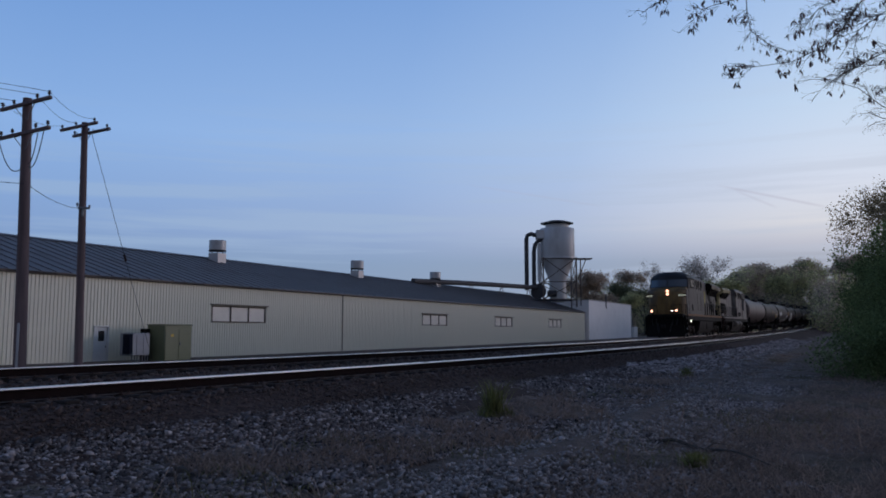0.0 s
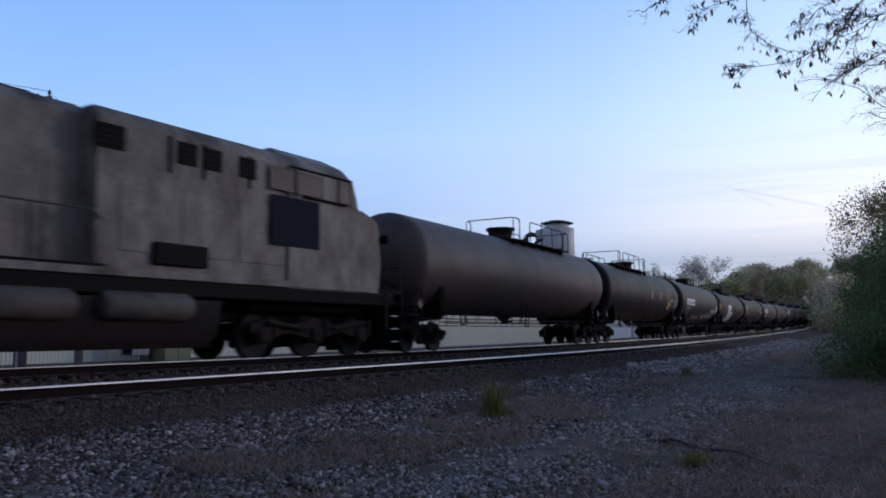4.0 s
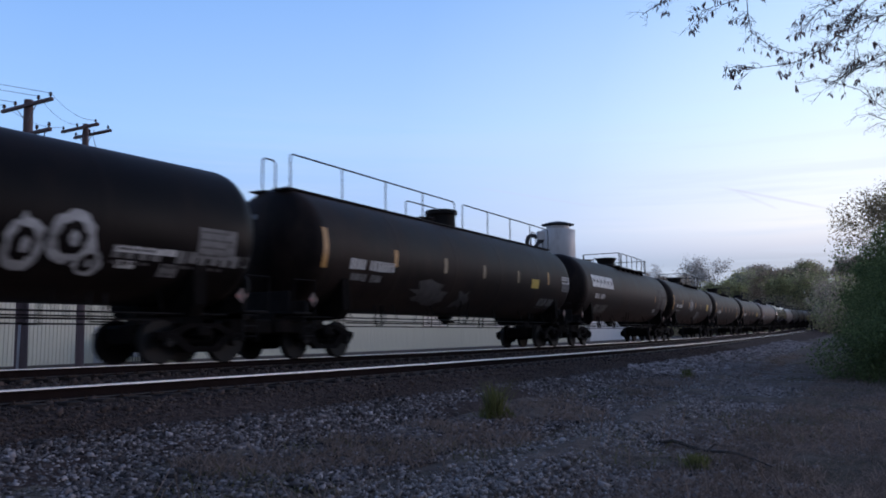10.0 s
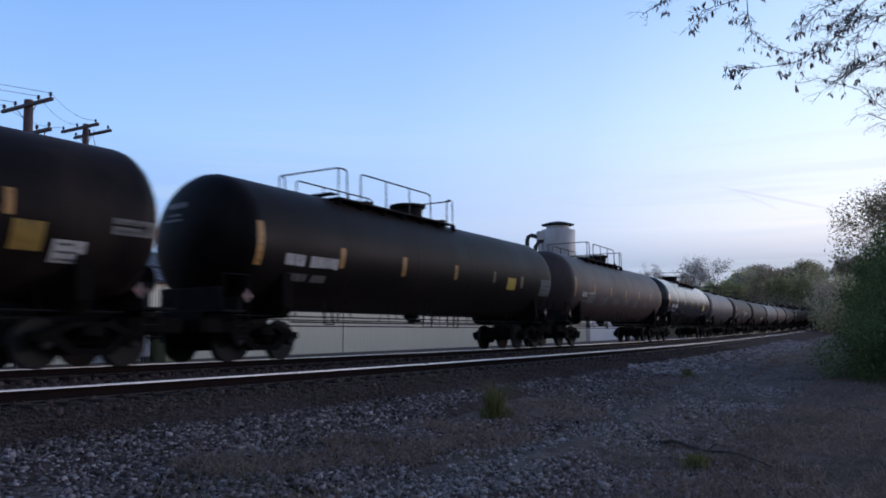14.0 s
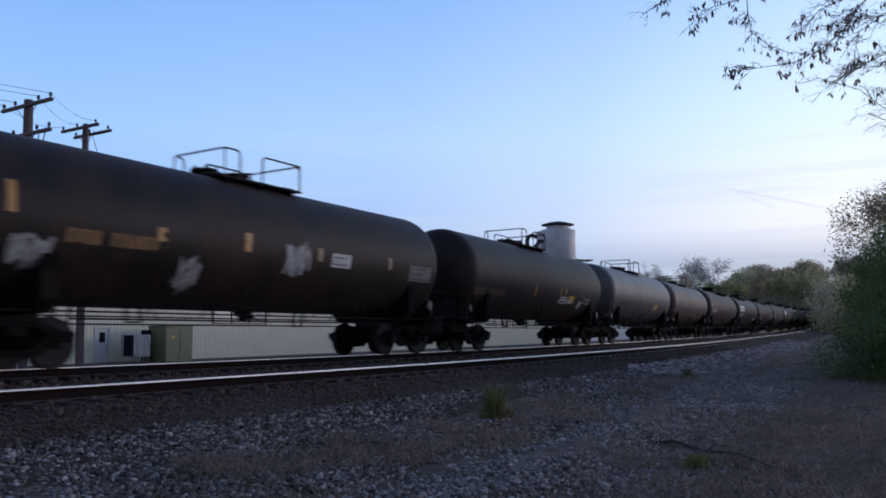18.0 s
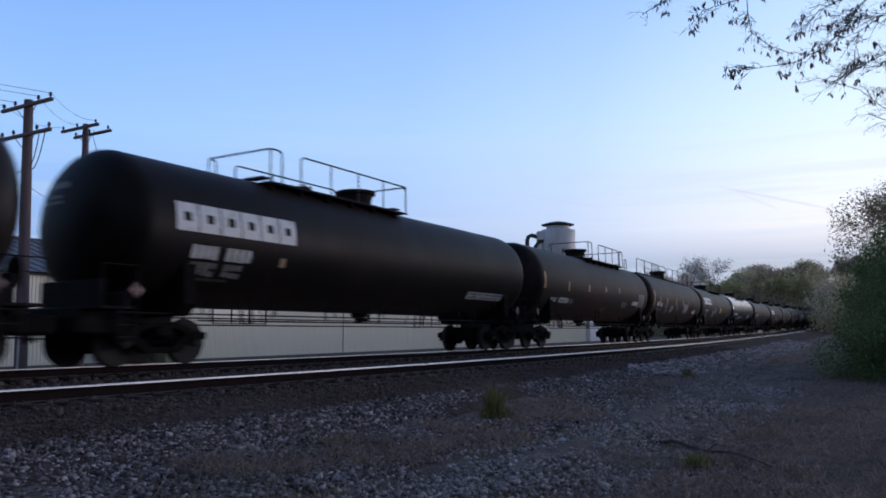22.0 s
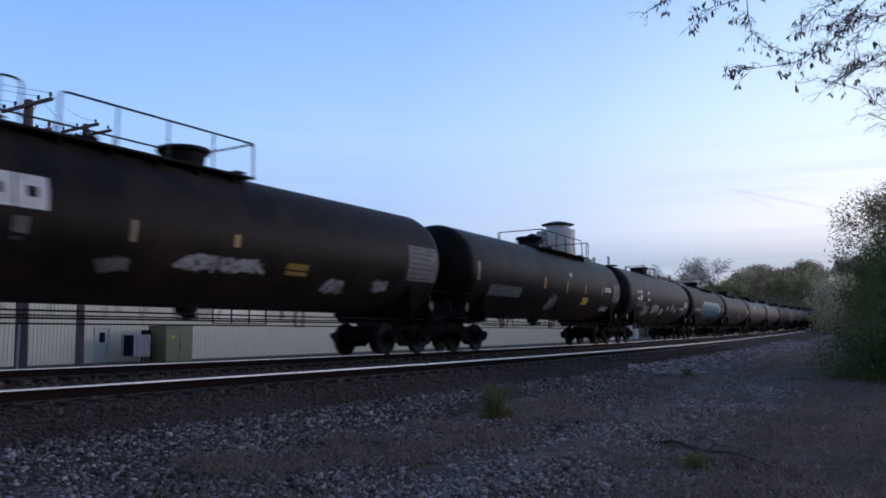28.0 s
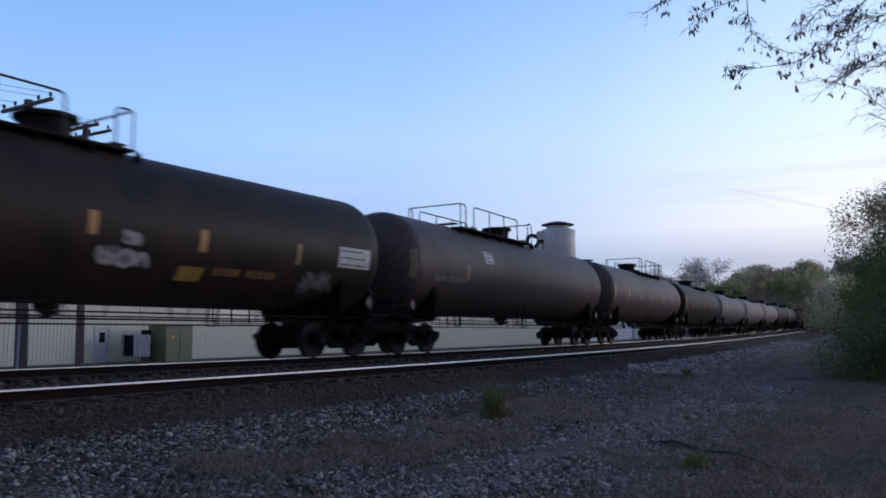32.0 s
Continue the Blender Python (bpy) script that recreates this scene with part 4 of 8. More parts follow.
def tank_car_proto(kind):
    """One tank car, by the kind of its top platform."""
    L = {"short": 16.75}.get(kind, 20.45)
    R = {"short": 1.585, "hoop": 1.64}.get(kind, 1.612)
    zc = {"short": 2.765, "hoop": 2.82}.get(kind, 2.842)
    car = new("tank_car")
    hl = L / 2 - 0.62
    st = hl - 0.80
    # shell with dished heads and raised weld seams
    prof = []
    for k in range(9):
        t = math.pi / 2 * k / 8
        prof.append((-st - 0.80 * math.cos(t), max(0.02, R * math.sin(t))))
    prof.append((-st + 0.12, R))
    nring = 4 if kind == "short" else 5
    for k in range(nring + 1):
        x = -st + 2 * st * k / nring
        if 0 < k < nring:
            prof += [(x - 0.14, R), (x - 0.05, R), (x - 0.02, R + 0.003), (x + 0.02, R + 0.003), (x + 0.05, R), (x + 0.14, R)]
    prof.append((st - 0.12, R))
    for k in range(8, -1, -1):
        t = math.pi / 2 * k / 8
        prof.append((st + 0.80 * math.cos(t), max(0.02, R * math.sin(t))))
    part("tank", Shape().lathe(prof, "x", 56, (0, 0, zc)), M["gear"], car)
    for sgn in (-1, 1):
        # stub sill, head brace, saddle, end platform
        sh = Shape().box((sgn * (L / 2 - 1.9), 0, 0.92), (2.6, 0.42, 0.40), 0.04)
        sh.box((sgn * (L / 2 - 0.85), 0, 1.13), (0.75, 2.7, 0.06), 0.015)
        sh.box((sgn * (L / 2 - 1.15), 0, 1.30), (0.14, 1.3 if kind == 'hoop' else 2.5, 0.30), 0.02)
        sh.box((sgn * (L / 2 - 0.85), 0, 1.42), (0.12, 0.5 if kind == 'hoop' else 1.9, 0.56), 0.03).box((sgn * (L / 2 - 0.60), 0, 1.05), (0.30, 1.5, 0.22), 0.03)
        part("stub_sill", sh, M["gear"], car)
        sad = [(-1.25, 1.0), (1.25, 1.0), (1.45, 1.25)]
        sad += [(1.42 * math.cos(t) , zc - R * 0.985 * math.sin(math.acos(min(1, 1.42 * math.cos(t) / R)))) for t in (0, 0.6, 1.1, 1.57)]
        sad += [(-p[0], p[1]) for p in sad[3:-1][::-1]] + [(-1.45, 1.25)]
        part("saddle", Shape().prism(sad, sgn * (L / 2 - 2.55) - 0.16, sgn * (L / 2 - 2.55) + 0.16, "x"), M["truck"], car)
        sh = Shape().box((sgn * (L / 2 - 1.25), 0, 0.68), (0.5, 2.1, 0.16), 0.03).box((sgn * (L / 2 - 0.75), 0, 0.80), (1.3, 2.2, 0.34), 0.05).tube([(sgn * (L / 2 - 0.9), -1.3, 0.95), (sgn * (L / 2 - 0.3), -0.3, 0.75)], 0.02, 5)
        part("brake_rigging", sh, M["truck"], car)
        add_truck(car, sgn * (L / 2 - 2.16))
        part("coupler", COUPLER, None, car, at=pose(sgn * (L / 2 - 0.12), 0, 0, 0, 0, 180 if sgn > 0 else 0))
        # end ladder and grab iron on each side
        for sy in (-1, 1):
            sh = Shape()
            ladder(sh, sgn * (L / 2 - 1.28), sgn * (L / 2 - 0.86), sy * 1.38, 0.45, 1.16, 3)
            sh.tube([(sgn * (L / 2 - 1.28), sy * 1.38, 1.1), (sgn * (L / 2 - 1.28), sy * 1.38, 1.95), (sgn * (L / 2 - 0.5), sy * 1.36, 1.95), (sgn * (L / 2 - 0.5), sy * 1.36, 1.12)], 0.02, 6)
            part("end_step", sh, M["gear"], car)
    # brake wheel at one end
    sh = Shape().lathe([(-0.02, 0.30), (0.02, 0.30), (0.02, 0.26), (-0.02, 0.26)], "x", 20, (L / 2 - 0.62, -0.55, 1.75))
    sh.box((L / 2 - 0.62, -0.55, 1.75), (0.03, 0.52, 0.03)).box((L / 2 - 0.62, -0.55, 1.75), (0.03, 0.03, 0.52)).box((L / 2 - 0.66, -0.55, 1.4), (0.06, 0.08, 0.6), 0.01)
    part("brake_wheel", sh, M["handrail"], car)
    # side safety rail, train pipe and hanging steps along the bottom
    for sy in (-1, 1):
        sh = Shape()
        sh.tube([(-hl + 0.9, sy * 1.12, 1.05), (hl - 0.9, sy * 1.12, 1.05)], 0.020, 6)
        for k in range(7):
            x = -hl + 2.6 + (2 * hl - 5.2) * k / 6
            sh.tube([(x, sy * 1.12, 1.05), (x, sy * 0.92, 1.52)], 0.016, 5)
        part("side_rail", sh, M["gear"], car)
        for x in (-hl + 3.9, hl - 4.1):
            sh = Shape().tube([(x - 0.17, sy * 1.1, 1.42), (x - 0.17, sy * 1.16, 0.86), (x + 0.17, sy * 1.16, 0.86), (x + 0.17, sy * 1.1, 1.42)], 0.030, 6)
            part("sill_step", sh, M["gear"], car, "hanging steel step")
    sh = Shape().tube([(-hl + 2.6, -0.95, 0.92), (hl - 2.6, -0.95, 0.92)], 0.022, 6).tube([(-hl + 1, 0.55, 0.86), (hl - 1, 0.55, 0.86)], 0.020, 6)
    for k in range(5):
        x = -hl + 4.6 + (2 * hl - 9.2) * k / 4
        sh.tube([(x, -0.95, 0.92), (x, -0.85, 1.45)], 0.015, 5)
    part("train_pipe", sh, M["gear"], car)
    sh = Shape().lathe([(0.95, 0.07), (0.98, 0.11), (1.04, 0.11), (1.06, 0.17), (1.12, 0.17), (1.14, 0.26), (1.32, 0.28)], "z", 18, (0.3, 0, 0)).box((0.3, -0.22, 1.04), (0.06, 0.3, 0.05), 0.01)
    part("outlet_valve", sh, M["gear"], car)
    sh = Shape()
    for sx in (-1.1, -0.55):
        sh.tube([(sx, -1.28, 0.92), (sx, -1.40, 1.7)], 0.022, 6)
    for z in (0.95, 1.2):
        sh.tube([(-1.1, -1.36, z), (-0.55, -1.36, z)], 0.018, 5)
    part("side_ladder", sh, M["gear"], car)
    # top fittings, platform and railings
    zt = zc + R
    tall = kind != "short"
    dome = Shape()
    if kind == "long":
        dome.lathe([(zt - 0.10, 0.50), (zt + 0.42, 0.50), (zt + 0.43, 0.58), (zt + 0.58, 0.58), (zt + 0.60, 0.52), (zt + 0.64, 0.1)], "z", 24, (0.12, 0, 0))
    elif tall:
        dome.lathe([(zt - 0.10, 0.46), (zt + 0.04, 0.46), (zt + 0.36, 0.52), (zt + 0.38, 0.61), (zt + 0.47, 0.61), (zt + 0.48, 0.56), (zt + 0.53, 0.1)], "z", 24, (0.12, 0, 0))
    else:
        dome.lathe([(zt - 0.08, 0.30), (zt + 0.16, 0.30), (zt + 0.18, 0.34), (zt + 0.24, 0.34), (zt + 0.27, 0.1)], "z", 20, (0, 0, 0))
    part("fittings_housing", dome, M["gear"], car, "black domed valve housing on top")
    sh = Shape().lathe([(zt - 0.05, 0.26), (zt + 0.12, 0.26), (zt + 0.13, 0.33), (zt + 0.19, 0.33), (zt + 0.22, 0.08)], "z", 18, (-1.05, 0, 0))
    for k in range(6):
        t = 1.047 * k
        sh.box((-1.05 + 0.30 * math.cos(t), 0.30 * math.sin(t), zt + 0.2), (0.05, 0.05, 0.09), 0.01)
    part("manway_lid", sh, M["gear"], car, at=pose(-1.45 if kind.startswith("back") else 3.2 if kind.startswith("twin") else 0, 0, 0))
    platform(car, kind, zt, R)
    if kind == "hoop":
        for sgn in (-1, 1):
            sh = Shape()
            rail_loop(sh, [(sgn * (hl - 0.75), -0.30, zt - 0.05), (sgn * (hl - 0.75), -0.30, zt + 0.50), (sgn * (hl - 1.05), -0.30, zt + 0.50), (sgn * (hl - 1.05), -0.30, zt - 0.05)], 0.03)
            rail_loop(sh, [(sgn * (hl - 0.75), 0.55, zt - 0.1), (sgn * (hl - 0.75), 0.55, zt + 0.50), (sgn * (hl - 1.05), 0.55, zt + 0.50), (sgn * (hl - 1.05), 0.55, zt - 0.1)], 0.03)
            sh.box((sgn * (hl - 0.9), 0, zt - 0.02), (0.7, 1.5, 0.05), 0.01)
            part("end_hoop", sh, M["handrail"], car, "upright steel hoop at the tank's end")
        part("roof_board", Shape().box((0, 0, zt + 0.015), (2 * hl - 1.6, 0.34, 0.05), 0.01), M["handrail"], car)
    TANKS[kind] = (car, L, R, zc)
    return car


def shell(R, x, lift):
    """The shell's radius at x, smaller on the dished heads."""
    d = abs(x) - ((16.75 if R == 1.585 else 20.45) / 2 - 1.42)
    return (R if d <= 0 else R * math.sqrt(max(0.1, 1 - (d / 0.80) ** 2))) + lift


def wrap(R, zc, x0, x1, a0, a1, skew=0.0, n=None, lift=0.006):
    """A painted patch on the tank's near side between heights a0 and a1 (degrees above the middle)."""
    sh = Shape()
    nx = n or max(1, int(abs(x1 - x0) / (0.15 if max(abs(x0), abs(x1)) > 6.9 else 0.8)))
    na = max(1, int(abs(a1 - a0) / 6))
    vs, fs = [], []
    for i in range(nx + 1):
        for j in range(na + 1):
            t = radians(a0 + (a1 - a0) * j / na)
            x = x0 + (x1 - x0) * i / nx + skew * j / na
            q = shell(R, x, lift)
            vs.append((x, -q * math.cos(t), zc + q * math.sin(t)))
    for i in range(nx):
        for j in range(na):
            a_ = i * (na + 1) + j
            fs.append((a_, a_ + na + 1, a_ + na + 2, a_ + 1))
    return sh.add(vs, fs)


def blob(R, zc, cx, ca, w, h, seed, lift=0.007, rough=0.35):
    """A ragged painted patch."""
    rr = random.Random(seed)
    n = 22
    rim = []
    for k in range(n):
        t = 2 * math.pi * k / n
        q = 1 + rr.uniform(-rough, rough)
        rim.append((cx + w / 2 * math.cos(t) * q, ca + h / 2 * math.sin(t) * q))
    rings = max(2, math.ceil(h / 9))
    vs = [(cx, ca)]
    for j in range(1, rings + 1):
        vs += [(cx + (p[0] - cx) * j / rings, ca + (p[1] - ca) * j / rings) for p in rim]
    pts = []
    for x, a_ in vs:
        t = radians(a_)
        q = shell(R, x, lift)
        pts.append((x, -q * math.cos(t), zc + q * math.sin(t)))
    fs = [(0, 1 + k, 1 + (k + 1) % n) for k in range(n)]
    for j in range(rings - 1):
        o = 1 + j * n
        fs += [(o + k, o + n + k, o + n + (k + 1) % n, o + (k + 1) % n) for k in range(n)]
    return Shape().add(pts, fs)


def scrawl(R, zc, cx, ca, w, h, seed, wide=0.10, lift=0.008):
    """A spray-painted tag: looping strokes of even width."""
    rr = random.Random(seed)
    sh = Shape()
    for k in range(3):
        pts = []
        n = rr.randint(4, 6)
        for j in range(n):
            u = j / (n - 1)
            pts.append((cx - w / 2 + w * min(1, max(0, u * 0.8 + 0.1 * k + rr.uniform(-0.16, 0.16))), ca + h / 2 * ((-1) ** (j + k)) * rr.uniform(0.45, 1.0)))
        fine = []
        for j in range(len(pts) - 1):
            p0, p1, p2, p3 = pts[max(j - 1, 0)], pts[j], pts[j + 1], pts[min(j + 2, len(pts) - 1)]
            for q in range(5):
                t = q / 5
                fine.append(tuple(0.5 * (2 * p1[i] + (p2[i] - p0[i]) * t + (2 * p0[i] - 5 * p1[i] + 4 * p2[i] - p3[i]) * t * t + (3 * p1[i] - p0[i] - 3 * p2[i] + p3[i]) * t ** 3) for i in (0, 1)))
        fine.append(pts[-1])
        deg = math.degrees(1 / R)
        vs, fs = [], []
        ww = wide * rr.uniform(0.7, 1.5)
        for j, (x, a_) in enumerate(fine):
            xa, aa = fine[max(j - 1, 0)]
            xb, ab = fine[min(j + 1, len(fine) - 1)]
            dx, da = xb - xa, (ab - aa) / deg
            q = math.hypot(dx, da) or 1
            for sg in (-1, 1):
                t = radians(a_ + sg * ww * dx / q * deg)
                vs.append((x - sg * ww * da / q, -(R + lift + 0.0015 * k) * math.cos(t), zc + (R + lift + 0.0015 * k) * math.sin(t)))
        for j in range(len(fine) - 1):
            fs.append((2 * j, 2 * j + 2, 2 * j + 3, 2 * j + 1))
        sh.add(vs, fs)
    return sh


TANK_PAINT = {}


def tank_paint(key):
    base = {
        "black": ((0.0046, 0.0034, 0.0036), 0.50, (0.0140, 0.0096, 0.0082), 0.46),
        "brown": ((0.0100, 0.0067, 0.0060), 0.54, (0.0300, 0.0195, 0.0150), 0.64),
        "umber": ((0.0165, 0.0115, 0.0105), 0.55, (0.037, 0.0235, 0.0185), 0.60),
        "dark": ((0.0110, 0.0080, 0.0077), 0.54, (0.032, 0.0220, 0.0178), 0.60),
        "grey": ((0.128, 0.112, 0.116), 0.6, (0.072, 0.050, 0.042), 0.50),
        "greybrown": ((0.072, 0.050, 0.047), 0.55, (0.044, 0.030, 0.026), 0.55),
        "bluegrey": ((0.086, 0.079, 0.085), 0.46, (0.052, 0.037, 0.032), 0.45),
        "rust": ((0.082, 0.062, 0.054), 0.52, (0.078, 0.036, 0.026), 0.62),
        "gloss": ((0.014, 0.012, 0.0145), 0.20, (0.029, 0.022, 0.021), 0.26),
        "sheen": ((0.0150, 0.0115, 0.0118), 0.50, (0.030, 0.022, 0.0195), 0.50),
        "tan": ((0.215, 0.178, 0.165), 0.6, (0.11, 0.080, 0.067), 0.50),
    }[key]
    if key not in TANK_PAINT:
        TANK_PAINT[key] = mat(key + "_tank_paint", base[0], base[1], var=0.42, scale=1.1, fine=9, bump=0.07, dirt=base[2], dirt_amt=base[3], dirt_scale=1.1, stretch=(0.8, 1, 0.45), spec=0.5 if base[1] < 0.39 else 0.10 if key in ("black", "brown", "dark", "sheen") else 0.20 if key == "umber" else 0.34)
        if key in ("black", "brown", "dark", "sheen", "umber"):
            # a film of brown road dust
            b = TANK_PAINT[key].node_tree.nodes["Principled BSDF"]
            b.inputs["Sheen Weight"].default_value = 0.075
            b.inputs["Sheen Roughness"].default_value = 0.45
            b.inputs["Sheen Tint"].default_value = (0.62, 0.46, 0.40, 1)
    return TANK_PAINT[key]


# coupling place at the start, kind, paint, marks, words of the label
CARS = [
    (115.6, "twin", "greybrown", "g", "weathered grey-brown tank car with faint stencils"),
    (135.4, "back", "black", "ymtsq", "black tank car with yellow tape marks and white stencils"),
    (155.75, "hoop", "sheen", "LW", "dark grey tank car with white block logo and pale graffiti"),
    (176.3, "back", "brown", "hyrt", "dark brown tank car with a white house-shaped patch and red graffiti"),
    (196.85, "back", "dark", "wymt", "dark grey tank car with a pale patch and yellow tape marks"),
    (216.9, "back", "black", "LsO", "black tank car with white block logo and rounded white graffiti"),
    (237.4, "long", "brown", "ymtgs", "brown-black tank car with a full-length top railing"),
    (257.7, "twin_joined", "dark", "Lg", "dark grey tank car with white block logo"),
    (278.1, "twin", "brown", "ymGst", "dark brown tank car with grey graffiti and a yellow square"),
    (298.65, "twin", "dark", "ymtg", "dark grey tank car with a row of yellow tape marks"),
    (319.4, "back", "black", "ymtsq", "black tank car with yellow tape marks and a yellow square"),
    (340.5, "back", "greybrown", "Gyt", "dull grey-brown tank car with a row of grey graffiti"),
    (360.4, "twin", "gloss", "yts", "semi-gloss black tank car reflecting the sky"),
    (377.0, "short", "bluegrey", "y", "short blue-grey tank car with rust stains"),
    (393.6, "short", "umber", "yGtw", "short dull brown tank car with grey graffiti tags"),
    (410.8, "short", "umber", "ytsG", "short brown tank car with faded orange stencils"),
    (427.2, "short", "bluegrey", "ysG", "short blue-grey tank car with a yellow square and grey tag"),
    (443.65, "short", "rust", "y", "short rusty brown-topped tank car"),
    (464.2, "twin", "umber", "ymt", "dull grey-brown tank car with yellow tape marks"),
    (484.6, "back_joined", "black", "L", "black tank car with large white block logo"),
    (504.1, "twin", "brown", "ymt", "dark brown tank car with white stencils at its front"),
    (523.7, "long", "brown", "ymtG", "brown-black tank car with full-length railing and grey graffiti"),
    (543.2, "twin", "black", "LsyG", "black tank car with white block logo and a yellow square"),
    (563.9, "twin", "gloss", "ty", "glossy dark tank car with a bright sky reflection"),
    (583.9, "back", "black", "ytq", "black tank car with grey patches"),
    (604.05, "back_joined", "dark", "LG", "dark grey tank car with worn white block logo"),
    (624.4, "twin_joined", "black", "ymsqG", "black tank car with yellow tape marks and white tags"),
    (644.6, "hoop", "sheen", "KW", "dark grey tank car with broken letter blocks and pale graffiti"),
    (664.9, "twin", "brown", "Bst", "dark tank car covered with large turquoise graffiti"),
    (684.6, "back", "umber", "yGt", "dull brown tank car with a grey tag and white stencils"),
    (705.1, "back", "greybrown", "ytw", "grey-brown tank car with a small white patch"),
    (725.5, "twin", "greybrown", "y", "plain grey-brown tank car"),
    (745.9, "twin", "dark", "y", "dark grey tank car with plain shell"),
    (766.3, "twin", "grey", "y", "grey tank car with a plain dusty shell"),
    (786.7, "twin", "tan", "y", "pale dusty tank car"),
    (807.1, "twin", "tan", "y", "pale dusty tank car"),
    (827.5, "twin", "dark", "y", "dark grey tank car behind pale ones"),
    (847.9, "twin", "greybrown", "y", "grey-brown tank car near the train's end"),
]


def car_marks(i, m):
    """What is painted and stuck on each car's near side: kind, from and to along the car, lower and upper edge in degrees."""
    if i == 1:
        m("T", 0.59, 0.79, -9, 7); m("T", 2.97, 3.16, -12, 6); m("T", 5.4, 5.58, -14, 4); m("Y", 5.66, 6.25, -30, -12); m("S", 6.29, 7.18, -12, -5)
        m("s", 6.33, 7.21, -21, -16); m("Q", 7.56, 8.55, -24, -4); m("T", 8.54, 8.78, -23, 11)
    elif i == 2:
        m("L", -7.55, -3.92, -14, 8); m("Q", -7.55, -5.6, -24, -14); m("s", -7.4, -5.87, -39, -29); m("W", -3.24, -2.07, -56, -37)
        m("W", -1.8, -0.06, -56, -37); m("W", 0.23, 2.74, -56, -34); m("W", 2.84, 4.31, -51, -22); m("W", 4.47, 5.42, -54, -28)
        m("W", 5.42, 6.54, -50, -27); m("q", 5.21, 6.77, -27, -17); m("q", 7.56, 8.55, -25, -6); m("Q", 6.67, 7.2, -38, -29)
        m("W", 2.44, 2.78, -40, -34)
    elif i == 3:
        m("h", -4.16, -0.58, -60, -18); m("h", -3.9, -1.39, -19, 7); m("x", -2.51, -1.97, -18, -10); m("T", -9.09, -8.91, -18, 11)
        m("T", -5.61, -5.34, -16, 2); m("s", -6.9, -5.67, -24, -15); m("T", 3.31, 3.49, -10, 6); m("T", 5.71, 5.92, -11, 6)
        m("T", 8.88, 9.1, -19, 12); m("R", 2.5, 3.15, -49, -22); m("R", 3.15, 3.85, -48, -18); m("R", 3.86, 4.63, -46, -17)
        m("R", 4.59, 5.49, -44, -17); m("R", 5.48, 6.55, -41, -13); m("y", 7.03, 7.49, -28, -13); m("Q", 7.85, 8.87, -23, -5)
        m("s", 6.69, 7.6, -40, -34); m("R", 1.34, 3.38, -50, -16); m("R", 3.48, 5.79, -50, -16); m("R", 5.55, 8.14, -50, -13)
    elif i == 4:
        m("T", -8.94, -8.76, -22, 12); m("T", -5.55, -5.39, -10, 5); m("T", -2.21, -1.96, -12, 5); m("W", -8.5, -7.63, -7, 21)
        m("Q", -7.81, -6.39, -14, -3); m("s", -8.04, -6.68, -27, -19); m("T", 3.91, 4.12, -7, 10); m("T", 5.79, 5.96, -9, 9)
        m("T", 8.97, 9.15, -22, 12); m("S", 6.1, 7.25, -11, -5); m("s", 6.15, 7.21, -18, -13); m("Q", 7.98, 9.05, -23, -1)
        m("y", 4.58, 5.19, -44, -32); m("q", 5.84, 6.98, -40, -35); m("s", 7.11, 7.91, -36, -28)
    elif i == 5:
        m("L", -7.95, -4.2, -10, 14); m("S", -7.45, -5.74, -28, -16); m("s", -7.29, -5.96, -42, -31); m("Y", -1.08, -0.35, -27, -11)
        m("t", -4.57, -4.32, -25, -15); m("s", 5.56, 9.05, -29, -19); m("P", 3.48, 4.21, -44, -6); m("P", 4.22, 5.21, -35, -1)
        m("P", 4.83, 5.41, -45, -23); m("q", 5.6, 6.99, -24, -19); m("q", 5.71, 6.11, -36, -30); m("Q", 6.71, 7.15, -41, -30)
        m("Q", 7.49, 8.51, -23, 0)
    elif i == 6:
        m("T", -8.91, -8.64, -20, 17); m("T", -5.58, -5.35, -11, 6); m("t", -2.6, -2.35, -11, 6); m("t", 0.21, 0.47, -11, 5)
        m("t", 3.16, 3.47, -11, 5); m("S", -7.66, -5.45, -20, -8); m("s", -7.5, -6, -30, -22); m("g", -4.03, -2.27, -56, -24)
        m("g", -1.24, -0.19, -56, -31); m("Y", 4.65, 5.37, -16, -3); m("T", 6.33, 6.5, -8, 10); m("T", 9.03, 9.23, -19, 16)
        m("q", 7.99, 9.08, -4, 7); m("Q", 8.03, 9.1, -16, -4); m("s", 5.9, 6.78, -44, -30); m("s", 6.88, 7.92, -44, -30)
    elif i == 7:
        m("L", -8.02, -4.28, -3, 23); m("S", -7.5, -5.75, -22, -11); m("s", -6.9, -4.77, -50, -31); m("e", 6.6, 7.7, -46, -38)
        m("T", 5.37, 5.51, -14, 0); m("t", 8.60, 8.74, -30, -4); m("e", 6.49, 7.15, -9, 21); m("e", 6.30, 7.05, -28, -12); m("e", 7.29, 8.30, 2, 21)
        m("e", 7.5, 8.38, -28, -2); m("q", 5.63, 6.06, -38, -30)
    elif i == 8:
        m("T", -8.96, -8.71, -25, 11); m("T", -5.8, -5.52, -12, 1); m("T", -2.9, -2.68, -18, 0); m("T", -0.13, 0.1, -14, 1)
        m("t", 2.6, 2.82, -15, -4); m("S", -7.8, -5.58, -21, -10); m("s", -7.61, -6.18, -29, -24); m("W", -2.57, -1.06, -26, 10)
